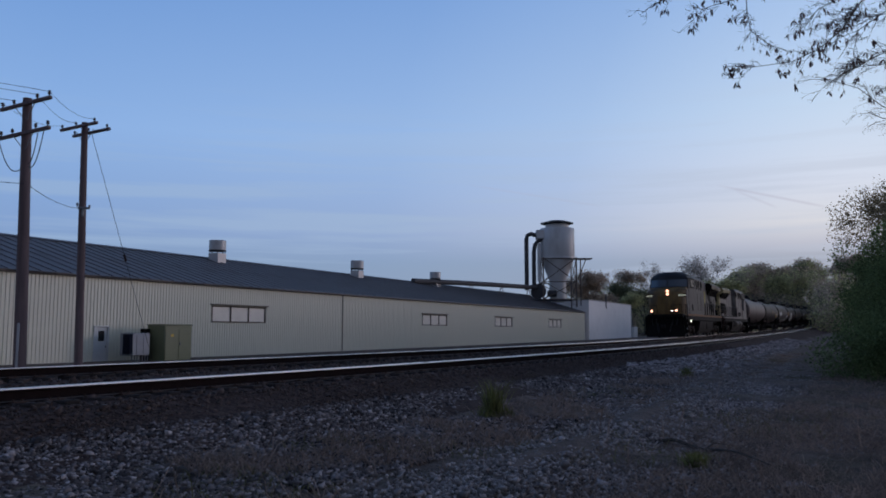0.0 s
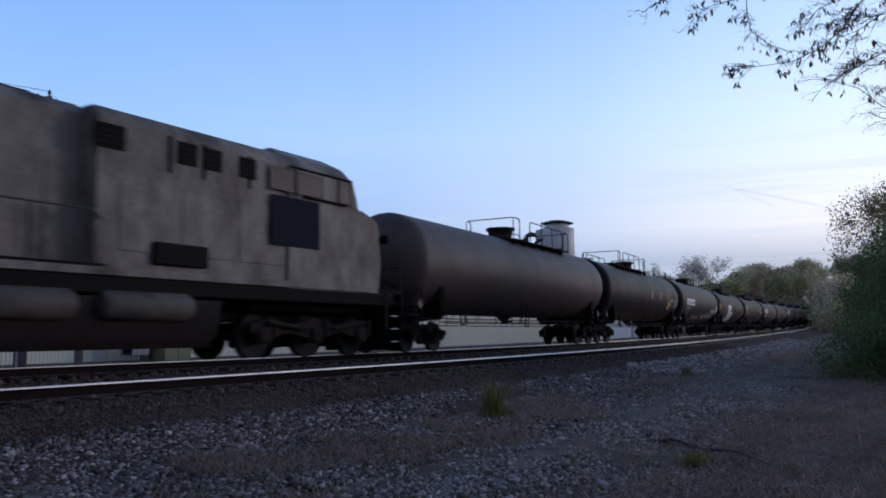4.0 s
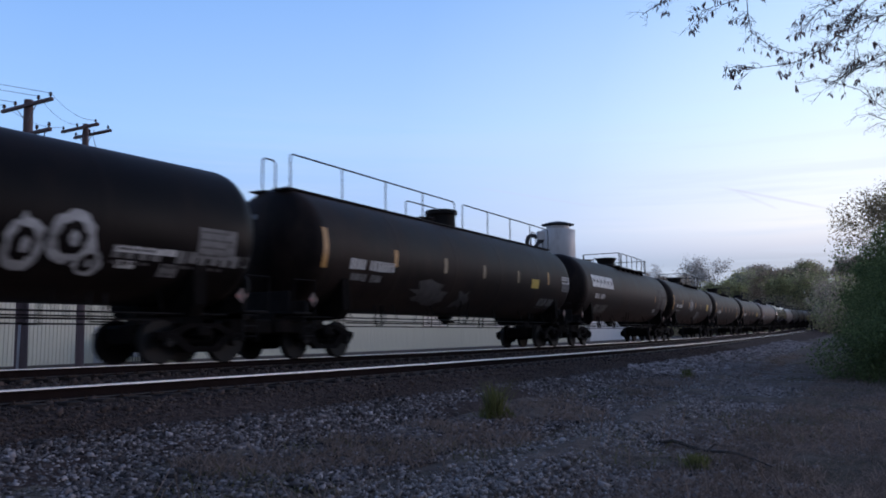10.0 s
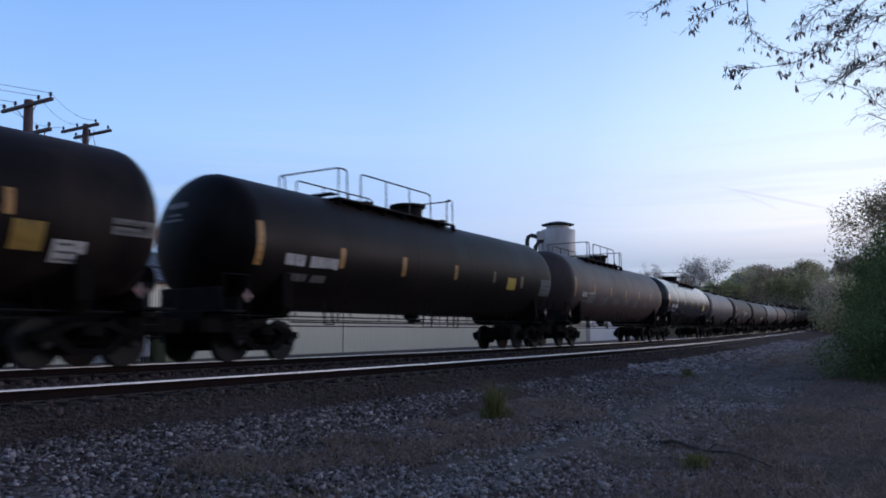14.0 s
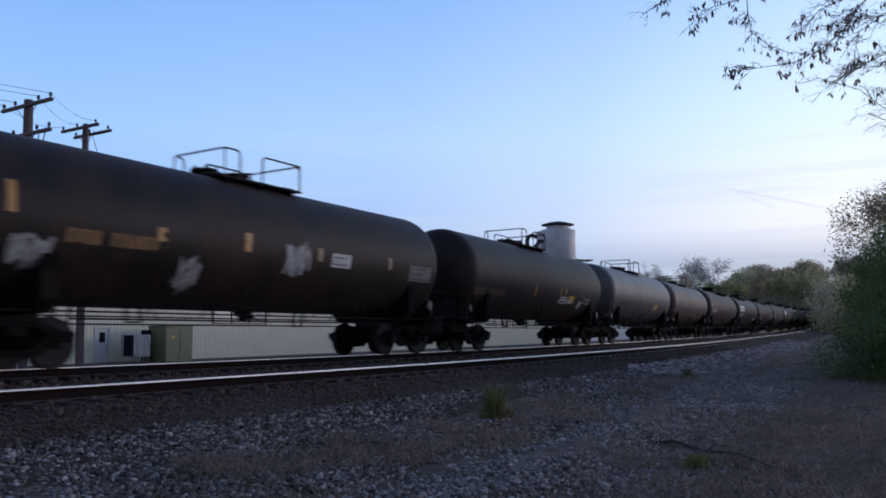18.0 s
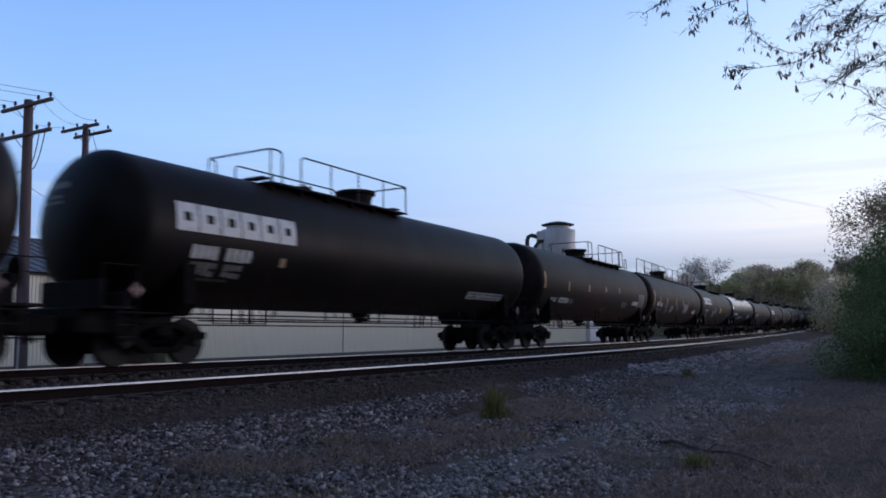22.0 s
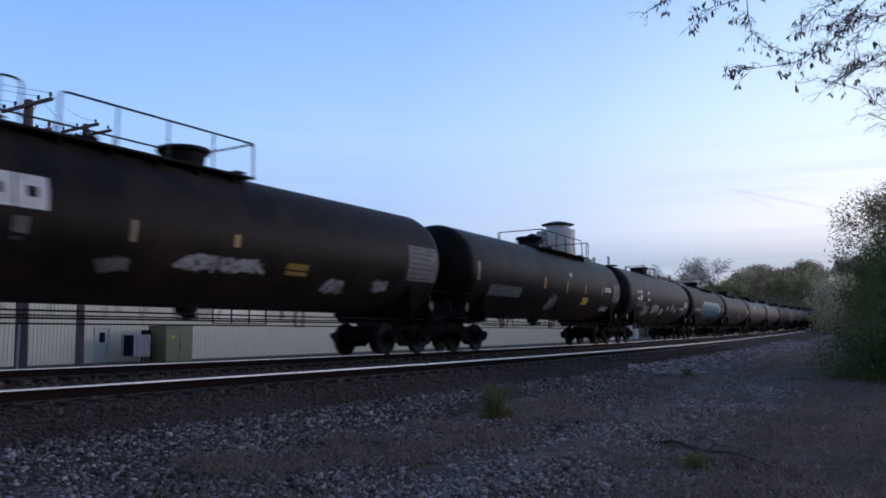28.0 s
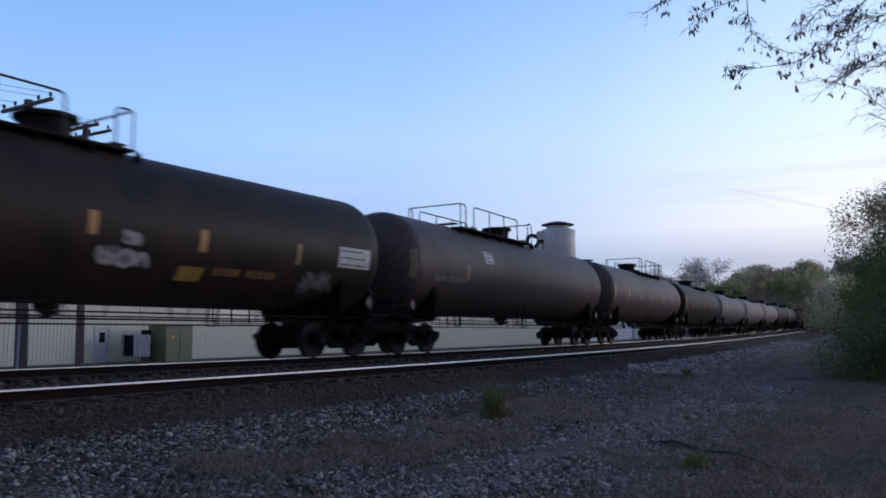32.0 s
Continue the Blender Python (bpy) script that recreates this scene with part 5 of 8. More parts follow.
        m("G", 0.81, 2.63, -56, -17); m("Y", 5.63, 6.37, -18, 0); m("Q", 7.88, 8.79, -21, 2); m("T", 8.94, 9.14, -24, 13)
    elif i == 9:
        m("T", -8.89, -8.64, -21, 14); m("T", -5.47, -5.25, -14, 4); m("T", -2.8, -2.58, -15, 2); m("t", -0.3, -0.12, -14, 2)
        m("t", 2.61, 2.87, -14, 2); m("S", -7.64, -5.61, -24, -11); m("s", -7.41, -6.25, -32, -27); m("T", 6.08, 6.23, -8, 8)
        m("y", 6.25, 6.82, -29, -10); m("q", 7.02, 7.64, -36, -20); m("Q", 8.09, 9.08, -13, -2); m("T", 9.08, 9.24, -22, 14)
    elif i == 10:
        m("T", -8.93, -8.69, -24, 13); m("T", -5.79, -5.56, -19, 0); m("T", -2.74, -2.53, -20, 0); m("T", 0.48, 0.66, -17, 0)
        m("t", 3.41, 3.54, -15, -1); m("t", 5.83, 6.03, -18, -2); m("S", -7.88, -5.81, -23, -11); m("s", -7.66, -6.15, -36, -28)
        m("Y", 4.64, 5.36, -22, -6); m("Q", 7.84, 8.94, -26, -2)
    elif i == 13:
        m("t", -4.1, -3.9, -9, -2); m("t", -1.5, -1.31, -11, -3); m("t", 1.09, 1.3, -12, -3); m("t", 3.76, 3.9, -7, -2); m("T", -6.93, -6.75, -7, 7)
        m("o", -5.67, -4.46, -31, -24); m("o", -2.91, -1.35, -36, -28)
    elif i == 14:
        m("T", -6.74, -6.58, -4, 16); m("T", -1.25, -1.06, -11, 4); m("t", 1.3, 1.47, -12, 0); m("t", 4.42, 4.58, -12, 0)
        m("T", -3.65, -3.45, -11, -1); m("O", -5.61, -3.57, -19, -9); m("W", -6.64, -5.8, -39, -13); m("W", -3, -2.37, -53, -17)
        m("W", 0.08, 1.09, -31, 3); m("q", 1.86, 2.65, -16, -3); m("Q", 5.55, 6.76, -22, -5)
    elif i == 15:
        m("T", -1.56, -1.44, -24, -8); m("T", 1.33, 1.49, -19, -9); m("T", 1.97, 2.12, -17, -7); m("t", 4.44, 4.53, -19, -11)
        m("q", 1.53, 2.32, -33, -21); m("Y", 2.56, 3.31, -32, -19); m("q", 4.07, 4.47, -40, -27); m("Q", 4.66, 5.57, -31, -20)
        m("t", 7.13, 7.37, -10, 5); m("o", -6.97, -4.32, -31, -20); m("q", 1.39, 3.07, -32, -26)
    elif i == 16:
        m("Y", 2.53, 3.31, -29, -16); m("W", 2.04, 2.5, -39, -16); m("G", 2.72, 3.32, -44, -31); m("q", 5.42, 5.75, -32, -27)
        m("Q", 5.77, 6.64, -26, -5); m("o", -6.22, -3.99, -26, -20); m("o", 0.71, 3.67, -26, -16); m("g", -2.64, -1.83, -45, -37)
    elif i == 17:
        m("t", -3.57, -3.37, -10, 0); m("t", -1.1, -0.93, -8, -1); m("t", 1.6, 1.84, -7, 0); m("b", 2.79, 3.55, -33, -28)
        m("t", -6.91, -6.69, -10, 10); m("Q", 6.3, 6.79, -19, 3)
    elif i == 18:
        m("T", -8.82, -8.65, -18, 12); m("T", -5.85, -5.65, -13, 2); m("T", -3.05, -2.81, -14, 2); m("t", -0.27, -0.06, -10, 2)
        m("t", 5.47, 5.78, -15, 2); m("S", -7.9, -5.82, -22, -9); m("g", 2.96, 3.14, -24, -8)
    elif i == 19:
        m("L", -8.21, -4.49, -7, 19); m("S", -7.73, -5.96, -26, -13); m("s", -7.66, -6.14, -38, -26); m("t", -5.1, -4.73, -24, -16)
        m("q", 4.76, 7.85, -40, -30)
    elif i == 20:
        m("T", -8.82, -8.58, -13, 11); m("T", -5.74, -5.58, -14, 2); m("T", -2.81, -2.6, -10, 1); m("t", 0.01, 0.22, -7, 2)
        m("t", 2.53, 2.69, -5, 4); m("S", -7.69, -6.89, -35, -26); m("q", -6.57, -5.3, -34, -25); m("s", -5.17, -4.59, -35, -26)
        m("o", 0.21, 0.85, -48, -37); m("G", 3.42, 4.42, -36, -19); m("q", 5.59, 6.76, -26, -18); m("Q", 6.77, 8.13, -30, -2)
    elif i == 21:
        m("T", -8.65, -8.45, -23, 12); m("T", -6.93, -6.75, -17, 2); m("T", -4.67, -4.49, -16, 2); m("T", -1.53, -1.33, -16, 1)
        m("T", 1.14, 1.35, -16, 0); m("t", 3.21, 3.35, -14, 0); m("q", -7.68, -7.1, -20, -11); m("q", -6.65, -6.1, -21, -13)
        m("s", -7.56, -5.99, -33, -26); m("G", -5.18, -4.53, -27, -11); m("G", -4.89, -4.15, -40, -22); m("W", -3.29, -2.33, -39, -13)
        m("G", -1.15, -0.53, -29, -14); m("W", 1.53, 3.29, -37, -3); m("R", 3.63, 5.88, -30, -5); m("q", 5.58, 6.73, -32, -22)
    elif i == 22:
        m("L", -8.1, -4.5, -1, 24); m("S", -7.63, -6.1, -22, -13); m("s", -7.53, -6.13, -38, -23); m("o", -5.08, -4.91, -16, -1)
        m("o", -4.91, -4.53, -16, -10); m("W", -3.66, -2.71, -41, -10); m("W", -2.3, -1.55, -28, -4); m("Y", 0.96, 1.69, -21, -6)
        m("t", 0.73, 0.81, -21, -5); m("t", 2.85, 2.97, -21, -4); m("t", 5, 5.15, -16, -2); m("s", 5.42, 6.99, -31, -24)
    elif i == 23:
        m("S", -7.63, -5.29, -25, -15); m("G", -4.88, -3.68, -42, -22); m("G", -3.37, -1.72, -40, -20); m("W", 3.22, 4.47, -32, -13)
    elif i == 25:
        m("L", -7.9, -4.15, -6, 20); m("t", -2.46, -2.34, -16, -1); m("T", 0.23, 0.39, -11, -1); m("G", -3.06, -2.32, -42, -27)
        m("W", -1.33, -0.06, -36, -18); m("W", -0.04, 1.43, -33, -17); m("y", 2.07, 2.84, -30, -19); m("W", 3.58, 4.55, -49, -29)
        m("W", 5.69, 6.45, -42, -25); m("Q", 7.23, 8.82, -24, 14); m("s", -4.78, -4.51, -19, -8)
    elif i == 26:
        m("t", -8.64, -8.39, -14, 9); m("Q", -7.44, -4.53, -32, -17); m("G", -1.06, -0.43, -49, -21); m("T", -2.26, -2.06, -14, 2)
        m("T", 0.49, 0.65, -17, 1); m("T", 3.07, 3.23, -14, 0); m("t", 5.7, 5.87, -14, 0); m("q", 0.96, 1.32, 10, 16); m("Y", 2.98, 3.77, -34, -21)
        m("W", -1.4, -0.39, -56, -18); m("q", 6.19, 7.2, -7, 1); m("q", 6.33, 7.59, -45, -35); m("Q", 7.73, 9.04, -24, 9)
    elif i == 27:
        m("K", -7.47, -4.2, -12, 8); m("Q", -7.37, -5.34, -25, -14); m("W", -5.67, -3.98, -52, -16); m("W", -3.33, -2.29, -42, -14)
        m("W", -2.42, -1.26, -42, -14); m("q", -0.67, 0.07, -41, -26); m("W", 0.96, 1.78, -31, -16); m("W", 2.43, 3.29, -32, -10)
        m("W", 3.59, 4.35, -35, -20); m("q", 5.57, 7.07, -25, -18); m("q", 7.03, 8.15, -18, -3); m("Q", 6.76, 7.86, -48, -26)
    elif i == 28:
        m("Q", -4.99, -3.52, -31, 2); m("S", -7.76, -4.99, -24, -13); m("B", -3.85, 5.4, -47, 11); m("Y", 5.42, 6.15, -22, -4)
        m("o", 6.25, 7.64, -13, -4); m("Q", 7.66, 8.68, -15, -5)
    elif i == 29:
        m("s", -7.42, -4.84, -34, -25); m("T", 0.06, 0.24, -14, 2); m("T", 2.67, 2.89, -18, -1); m("t", 5.69, 5.82, -20, -2)
        m("W", 0.28, 1.59, -36, -19); m("W", 0.76, 1.23, -19, -7); m("y", 2.31, 2.96, -43, -30); m("O", 3.25, 5.18, -36, -29)
        m("q", 7.27, 8.59, -18, 1); m("G", 6.02, 7.42, -47, -22)
    elif i == 30:
        m("t", -9.18, -9.02, -22, 12); m("t", -5.77, -5.57, -16, 1); m("q", -4.32, -3.6, 8, 24); m("s", -7.88, -5.81, -21, -14)
        m("g", -3.03, -0.09, -44, -20); m("g", 0.21, 3.48, -39, -15)
    else:
        return False
    return True


def letters(R, zc, x0, x1, a0, a1, seed, lift=0.007):
    """A stencilled line that cannot be read: small upright bars in two words."""
    rr = random.Random(seed)
    sh = Shape()
    n = max(4, min(11, int((x1 - x0) / 0.20)))
    w = (x1 - x0) / (n + 1)
    for k in range(n + 1):
        if k == 4 and n > 6:
            continue
        x = x0 + k * w
        b = w * rr.uniform(0.62, 0.82)
        sk = rr.uniform(0, 0.12) * (a1 - a0)
        p = wrap(R, zc, x, x + b, a0 + sk, a1, n=1, lift=lift)
        sh.add(p.v, p.f)
    return sh


def head_mark(R, zc, st, y0, y1, z0, z1):
    """A painted bar on the dished front head."""
    vs = []
    for y in (y0, (y0 + y1) / 2, y1):
        for z in (z0, z1):
            r = min(0.99, math.hypot(y, z) / R)
            vs.append((-st - 0.80 * math.sqrt(1 - r * r) - 0.012, y, zc + z))
    return Shape().add(vs, [(0, 2, 3, 1), (2, 4, 5, 3)])


def mark_car(car, L, R, zc, code, seed, i):
    rr = random.Random(seed)
    hl = L / 2 - 1.40

    def m(kind, x0, x1, a0, a1):
        xc, ac, w, h = (x0 + x1) / 2, (a0 + a1) / 2, x1 - x0, a1 - a0
        if kind in "Tt":
            w = min(w, 0.20)
            part("reflective_mark", wrap(R, zc, xc - w / 2, xc + w / 2, a0, a1), M["yellow"] if kind == "T" else M["pale_tape"], car, "yellow reflective strip" if kind == "T" else "faded pale reflective strip")
        elif kind in "Yy":
            part("yellow_square", wrap(R, zc, x0, x1, a0, a1), M["yellow_pale" if kind == "Y" else "yellow_dull"], car, "yellow painted square" if kind == "Y" else "dull smeared yellow square")
        elif kind in "Ss":
            part("stencil_line", letters(R, zc, x0, x1, a0 + (0.15 * h if kind == "S" else 0), a1, rr.random()), M["white_mark" if kind == "S" else "grey_mark"], car, "white stencilled line" if kind == "S" else "faded grey stencilled line")["kind"] = "stuff"
            if kind == "s" and h > 8:
                part("stencil_line", letters(R, zc, x0, x0 + 0.8 * w, a0 - 4, a0 - 1.5, rr.random()), M["faint_mark"], car)["kind"] = "stuff"
        elif kind in "Qq":
            pnl = part("stencil_panel", wrap(R, zc, x0, x1, a0, a1), M["grey_mark" if kind == "Q" else "white_mark"], car, "grey data panel" if kind == "Q" else "worn white data panel")
            rows = int(h / 5)
            for k in range(rows):
                a_ = a0 + h * (k + 0.3) / rows
                part("panel_line", letters(R, zc, x0 + 0.08, x1 - 0.06 - rr.uniform(0, 0.3) * w, a_, a_ + 1.8, rr.random(), 0.010), M["faint_mark"], pnl)["kind"] = "stuff"
        elif kind in "Oo":
            part("stencil_line", letters(R, zc, x0, x1, a0, a1, rr.random()), M["orange_mark" if kind == "O" else "orange_faint"], car, "faded orange stencilled line")["kind"] = "stuff"
        elif kind == "e":
            part("stencil_block", wrap(R, zc, x0, x1, a0, a1, 0.03), M["block_mark"], car, "worn dull stencil block")
        elif kind == "b":
            part("dark_plate", wrap(R, zc, x0, x1, a0, a1), M["gear"], car, "small dark plate")
        elif kind == "h":
            part("white_patch", wrap(R, zc, x0, x1, a0, a1, 0.35 if a0 < -40 else 0.0), M["logo_white"], car, "white house-shaped painted patch")
        elif kind == "x":
            part("red_square", wrap(R, zc, x0, x1, a0, a1, lift=0.011), M["red_mark"], car, "red sticker")
        elif kind == "g":
            part("faded_patch", blob(R, zc, xc, ac, w, h, int(1000 * rr.random()), rough=0.5), M["faint_mark"], car, "faded grey painted patch")
        elif kind == "R":
            # ragged dark red letters with a few rusty, grey and olive touches
            for k, (mk, words, n, a_, b_) in enumerate((("spray_maroon", "maroon ground of the graffiti", 3, 0.34, 0.62), ("spray_red", "dull red graffiti letter", 3, 0.16, 0.42), ("spray_rust", "rusty orange touch of graffiti", 2, 0.07, 0.26), ("spray_haze", "grey touch of graffiti", 2, 0.10, 0.22))):
                for q in range(n):
                    x = x0 + w * (q + rr.uniform(0.2, 0.8)) / n
                    part("graffiti", blob(R, zc, x, ac + 3 + h * rr.uniform(-0.30, 0.30), w * a_ * rr.uniform(0.7, 1.2), h * 1.25 * b_ * rr.uniform(0.7, 1.2), int(9999 * rr.random()), 0.006 + 0.0022 * k + 0.0003 * q, 0.5), M[mk], car, words)
        elif kind in "WG":
            # a worn tag: overlapping sprayed blotches under a few thin strokes
            sh = Shape()
            for k in range(7):
                q = blob(R, zc, xc + w * rr.uniform(-0.34, 0.34), ac + h * rr.uniform(-0.32, 0.32), w * rr.uniform(0.25, 0.5), h * rr.uniform(0.25, 0.5), int(9999 * rr.random()), 0.007 + 0.0004 * k, 0.5)
                sh.add(q.v, q.f)
            tagged(part("graffiti", sh, M["spray_grey" if kind == "W" else "spray_haze"], car, "blotchy sprayed tag"), kind="stuff")
            tagged(part("graffiti", scrawl(R, zc, xc, ac, w * 0.9, h * 0.8, int(9999 * rr.random()), min(0.038, 0.03 * w + 0.012), 0.012), M["spray_white" if kind == "W" else "spray_grey"], car, "pale strokes of a tag"), kind="stuff")
        elif kind == "P":
            part("graffiti", blob(R, zc, xc, ac, w * 0.96, h, int(9999 * rr.random()), rough=0.14), M["spray_white"], car, "rounded white graffiti letter shape")
            part("graffiti", blob(R, zc, xc - 0.02, ac, w * 0.60, h * 0.62, int(9999 * rr.random()), lift=0.011, rough=0.12), tank_paint("black"), car)
            part("graffiti", blob(R, zc, xc + 0.02, ac, w * 0.20, h * 0.30, int(9999 * rr.random()), lift=0.015, rough=0.2), M["spray_white"], car)
        elif kind == "L":
            # the owner's name as six plain white block frames
            p = w / 6
            a0, a1 = a0 + 0.12 * h, a1 - 0.06 * h
            h = a1 - a0
            for k in range(6):
                b0, b1 = x0 + k * p, x0 + k * p + p * 0.93
                q = p * 0.30
                sh = Shape()
                for u0, u1, c0, c1 in ((b0, b1, a1 - 0.34 * h, a1), (b0, b1, a0, a0 + 0.34 * h), (b0, b0 + q, a0 + 0.34 * h, a1 - 0.34 * h), (b1 - q, b1, a0 + 0.34 * h, a1 - 0.34 * h)):
                    w_ = wrap(R, zc, u0, u1, c0, c1, n=1)
                    sh.add(w_.v, w_.f)
                part("logo_block", sh, M["logo_white"], car, "white block of a worn logo")
        elif kind == "K":
            p = w / 5
            for k, mk in enumerate(("logo_white", "logo_white", "spray_red", "spray_red", "logo_white")):
                part("logo_block", wrap(R, zc, x0 + k * p, x0 + (k + 0.72) * p, a0, a0 + h * (0.30 + 0.2 * (k % 2))), M[mk], car)
                part("logo_block", wrap(R, zc, x0 + k * p, x0 + (k + (0.72 if k % 2 else 0.4)) * p, a1 - h * 0.3, a1), M[mk], car)
        elif kind == "B":
            n = 11
            p = w / n
            for k in range(n):
                x = x0 + p * (k + 0.5)
                up = rr.uniform(-0.02, 0.03) * h
                for q in range(2):
                    part("graffiti", blob(R, zc, x + (q - 0.5) * 0.5 * p, ac + up + h * rr.uniform(0.30, 0.42), p * rr.uniform(0.45, 0.75), h * rr.uniform(0.18, 0.30), seed + k + 400 * q, lift=0.006, rough=0.35), M["spray_pale"], car, "yellow-green glow round the graffiti")
                part("graffiti", blob(R, zc, x + 0.06 * p, ac - 0.20 * h, p * 1.25, h * 0.64, seed + k + 40, lift=0.009, rough=0.25), M["spray_outline"], car, "dark ragged backing of the graffiti letters")
                for q, (dx, da, ww, hh) in enumerate(((-0.24, 0.02, 0.52, 0.86), (0.20, 0.04, 0.52, 0.80), (-0.02, 0.20, 0.95, 0.46))):
                    part("graffiti", blob(R, zc, x + dx * p, ac + up + da * h, p * ww, h * hh * rr.uniform(0.92, 1.05), seed + k + 90 + 50 * q, lift=0.012 + 0.0015 * q, rough=0.12), M["spray_fade"], car, "turquoise stroke of a letter, deep blue below")
                part("graffiti", blob(R, zc, x + 0.48 * p, ac - 0.14 * h, p * 0.15, h * rr.uniform(0.34, 0.56), seed + k + 240, lift=0.017, rough=0.3), M["spray_maroon"], car, "dark maroon slit between letters")
                if k % 2:
                    part("graffiti", blob(R, zc, x - 0.02 * p, ac + rr.uniform(-0.1, 0.02) * h, p * 0.34, h * 0.10, seed + k + 300, lift=0.017, rough=0.35), M["spray_maroon"], car, "dark maroon counter of a letter")

    if not car_marks(i, m):
        for k in range(7):
            if "y" in code:
                x = -hl + 0.02 + (2 * hl - 0.04) * k / 6
                m("T", x - 0.08, x + 0.08, -20 if k in (0, 6) else -13, 12 if k in (0, 6) else 3)
        if "t" in code:
            m("S", -7.7, -5.6, -22, -11)
            m("s", -7.5, -6.2, -30, -25)
        if "q" in code:
            m("Q", 7.9, 9.0, -22, -2)
        if "G" in code:
            for k in range(6):
                m("G", -6.8 + 2.2 * k, -5.6 + 2.2 * k + rr.uniform(-0.4, 0.2), -34 + rr.uniform(-5, 5), -12)
        if "s" in code:
            m("Y", 5.3, 6.0, -20, -5)
    if L > 18 and i < 32:
        st = L / 2 - 1.42
        for k, (u, v) in enumerate(((0.02, 0.72), (0.16, 0.52), (0.10, 0.40))):
            part("head_stencil", head_mark(R, zc, st, u, 0.74 - 0.12 * (k % 2), v, v + (0.13 if k == 0 else 0.055)), M["grey_mark"], car, "faded stencil on the tank's head")
    # hazard placards at both ends
    for x in (-hl - 0.1, hl + 0.1):
        part("placard", Shape().box((0, 0, 0), (0.24, 0.015, 0.24), 0.003), M["placard"], car, "diamond hazard placard", at=pose(x, -1.32, 1.48, 0, 45, 0))


def make_train():
    for kind in ("twin", "twin_joined", "back", "back_joined", "long", "hoop", "short"):
        tank_car_proto(kind)
    made, todo = set(), []
    front = 96.6
    for i, (rear, kind, paint, code, label) in enumerate(CARS):
        proto, L, R, zc = TANKS[kind]
        car = proto if kind not in made else copy_thing(proto, Matrix())
        made.add(kind)
        MOVING.append((car, (front + rear) / 2, L / 2 - 2.16))
        tagged(car, label, "tank car", "tank cars of the train")
        for o in car.children:
            if o.name.split(".")[0] == "tank":
                o.material_slots[0].link = "OBJECT"
                o.material_slots[0].material = tank_paint(paint)
        todo.append((car, L, R, zc, code, 11 + i * 7, i))
        front = rear
    for job in todo:
        mark_car(*job)


# ---- locomotives: local x runs back along the train, near side is -y ----
def loco_truck(car, x):
    sh = Shape().box((0, 0, 0.75), (3.9, 1.5, 0.25), 0.05).box((0.95, 0, 0.56), (1.0, 1.1, 0.62), 0.08).box((-0.95, 0, 0.56), (1.0, 1.1, 0.62), 0.08)
    tr = part("truck", sh, M["truck"], car, "grimy three-axle locomotive truck", at=pose(x, 0, 0))
    poly = [(-2.25, 0.62), (-2.25, 0.82), (-1.6, 0.98), (-0.9, 0.78), (0, 1.0), (0.9, 0.78), (1.6, 0.98), (2.25, 0.82), (2.25, 0.62), (1.5, 0.52), (1.0, 0.62), (0.5, 0.52), (0, 0.45), (-0.5, 0.52), (-1.0, 0.62), (-1.5, 0.52)]
    for sy in (-1, 1):
        sf = Shape().prism(poly, sy * 1.05 - 0.10, sy * 1.05 + 0.10)
        for ax in (-1.85, 0, 1.85):
            sf.box((ax, sy * 1.10, 0.55), (0.42, 0.34, 0.40), 0.06)
            sf.tube([(ax - 0.35, sy * 1.16, 0.95), (ax - 0.35, sy * 1.16, 0.50)], 0.09, 8)
        sf.tube([(-1.9, sy * 1.26, 0.88), (-0.6, sy * 1.26, 0.72)], 0.06, 8)
        sf.tube([(0.5, sy * 1.26, 0.72), (1.8, sy * 1.26, 0.86)], 0.06, 8)
        part("side_frame", sf, M["loco_truck"], tr)
    for ax in (-1.85, 0, 1.85):
        part("wheelset", W_LOCO, None, tr, at=pose(ax, 0, 0.52))


def loft(levels):
    """A solid through closed outlines (x, y), one for each height."""
    n = len(levels[0][1])
    vs = [(x, y, z) for z, ring in levels for x, y in ring]
    fs = [(i * n + k, i * n + (k + 1) % n, (i + 1) * n + (k + 1) % n, (i + 1) * n + k) for i in range(len(levels) - 1) for k in range(n)]
    fs += [tuple(range(n - 1, -1, -1)), tuple((len(levels) - 1) * n + k for k in range(n))]
    return Shape().add(vs, fs)


def disc(cx, cz, rx, rz, y, seed):
    """A thin uneven round plate on an upright face."""
    rr = random.Random(seed)
    return Shape().prism([(cx + rx * math.cos(t) * rr.uniform(0.85, 1.15), cz + rz * math.sin(t) * rr.uniform(0.85, 1.12)) for t in [k * math.pi / 7 for k in range(14)]], y, y - 0.008)


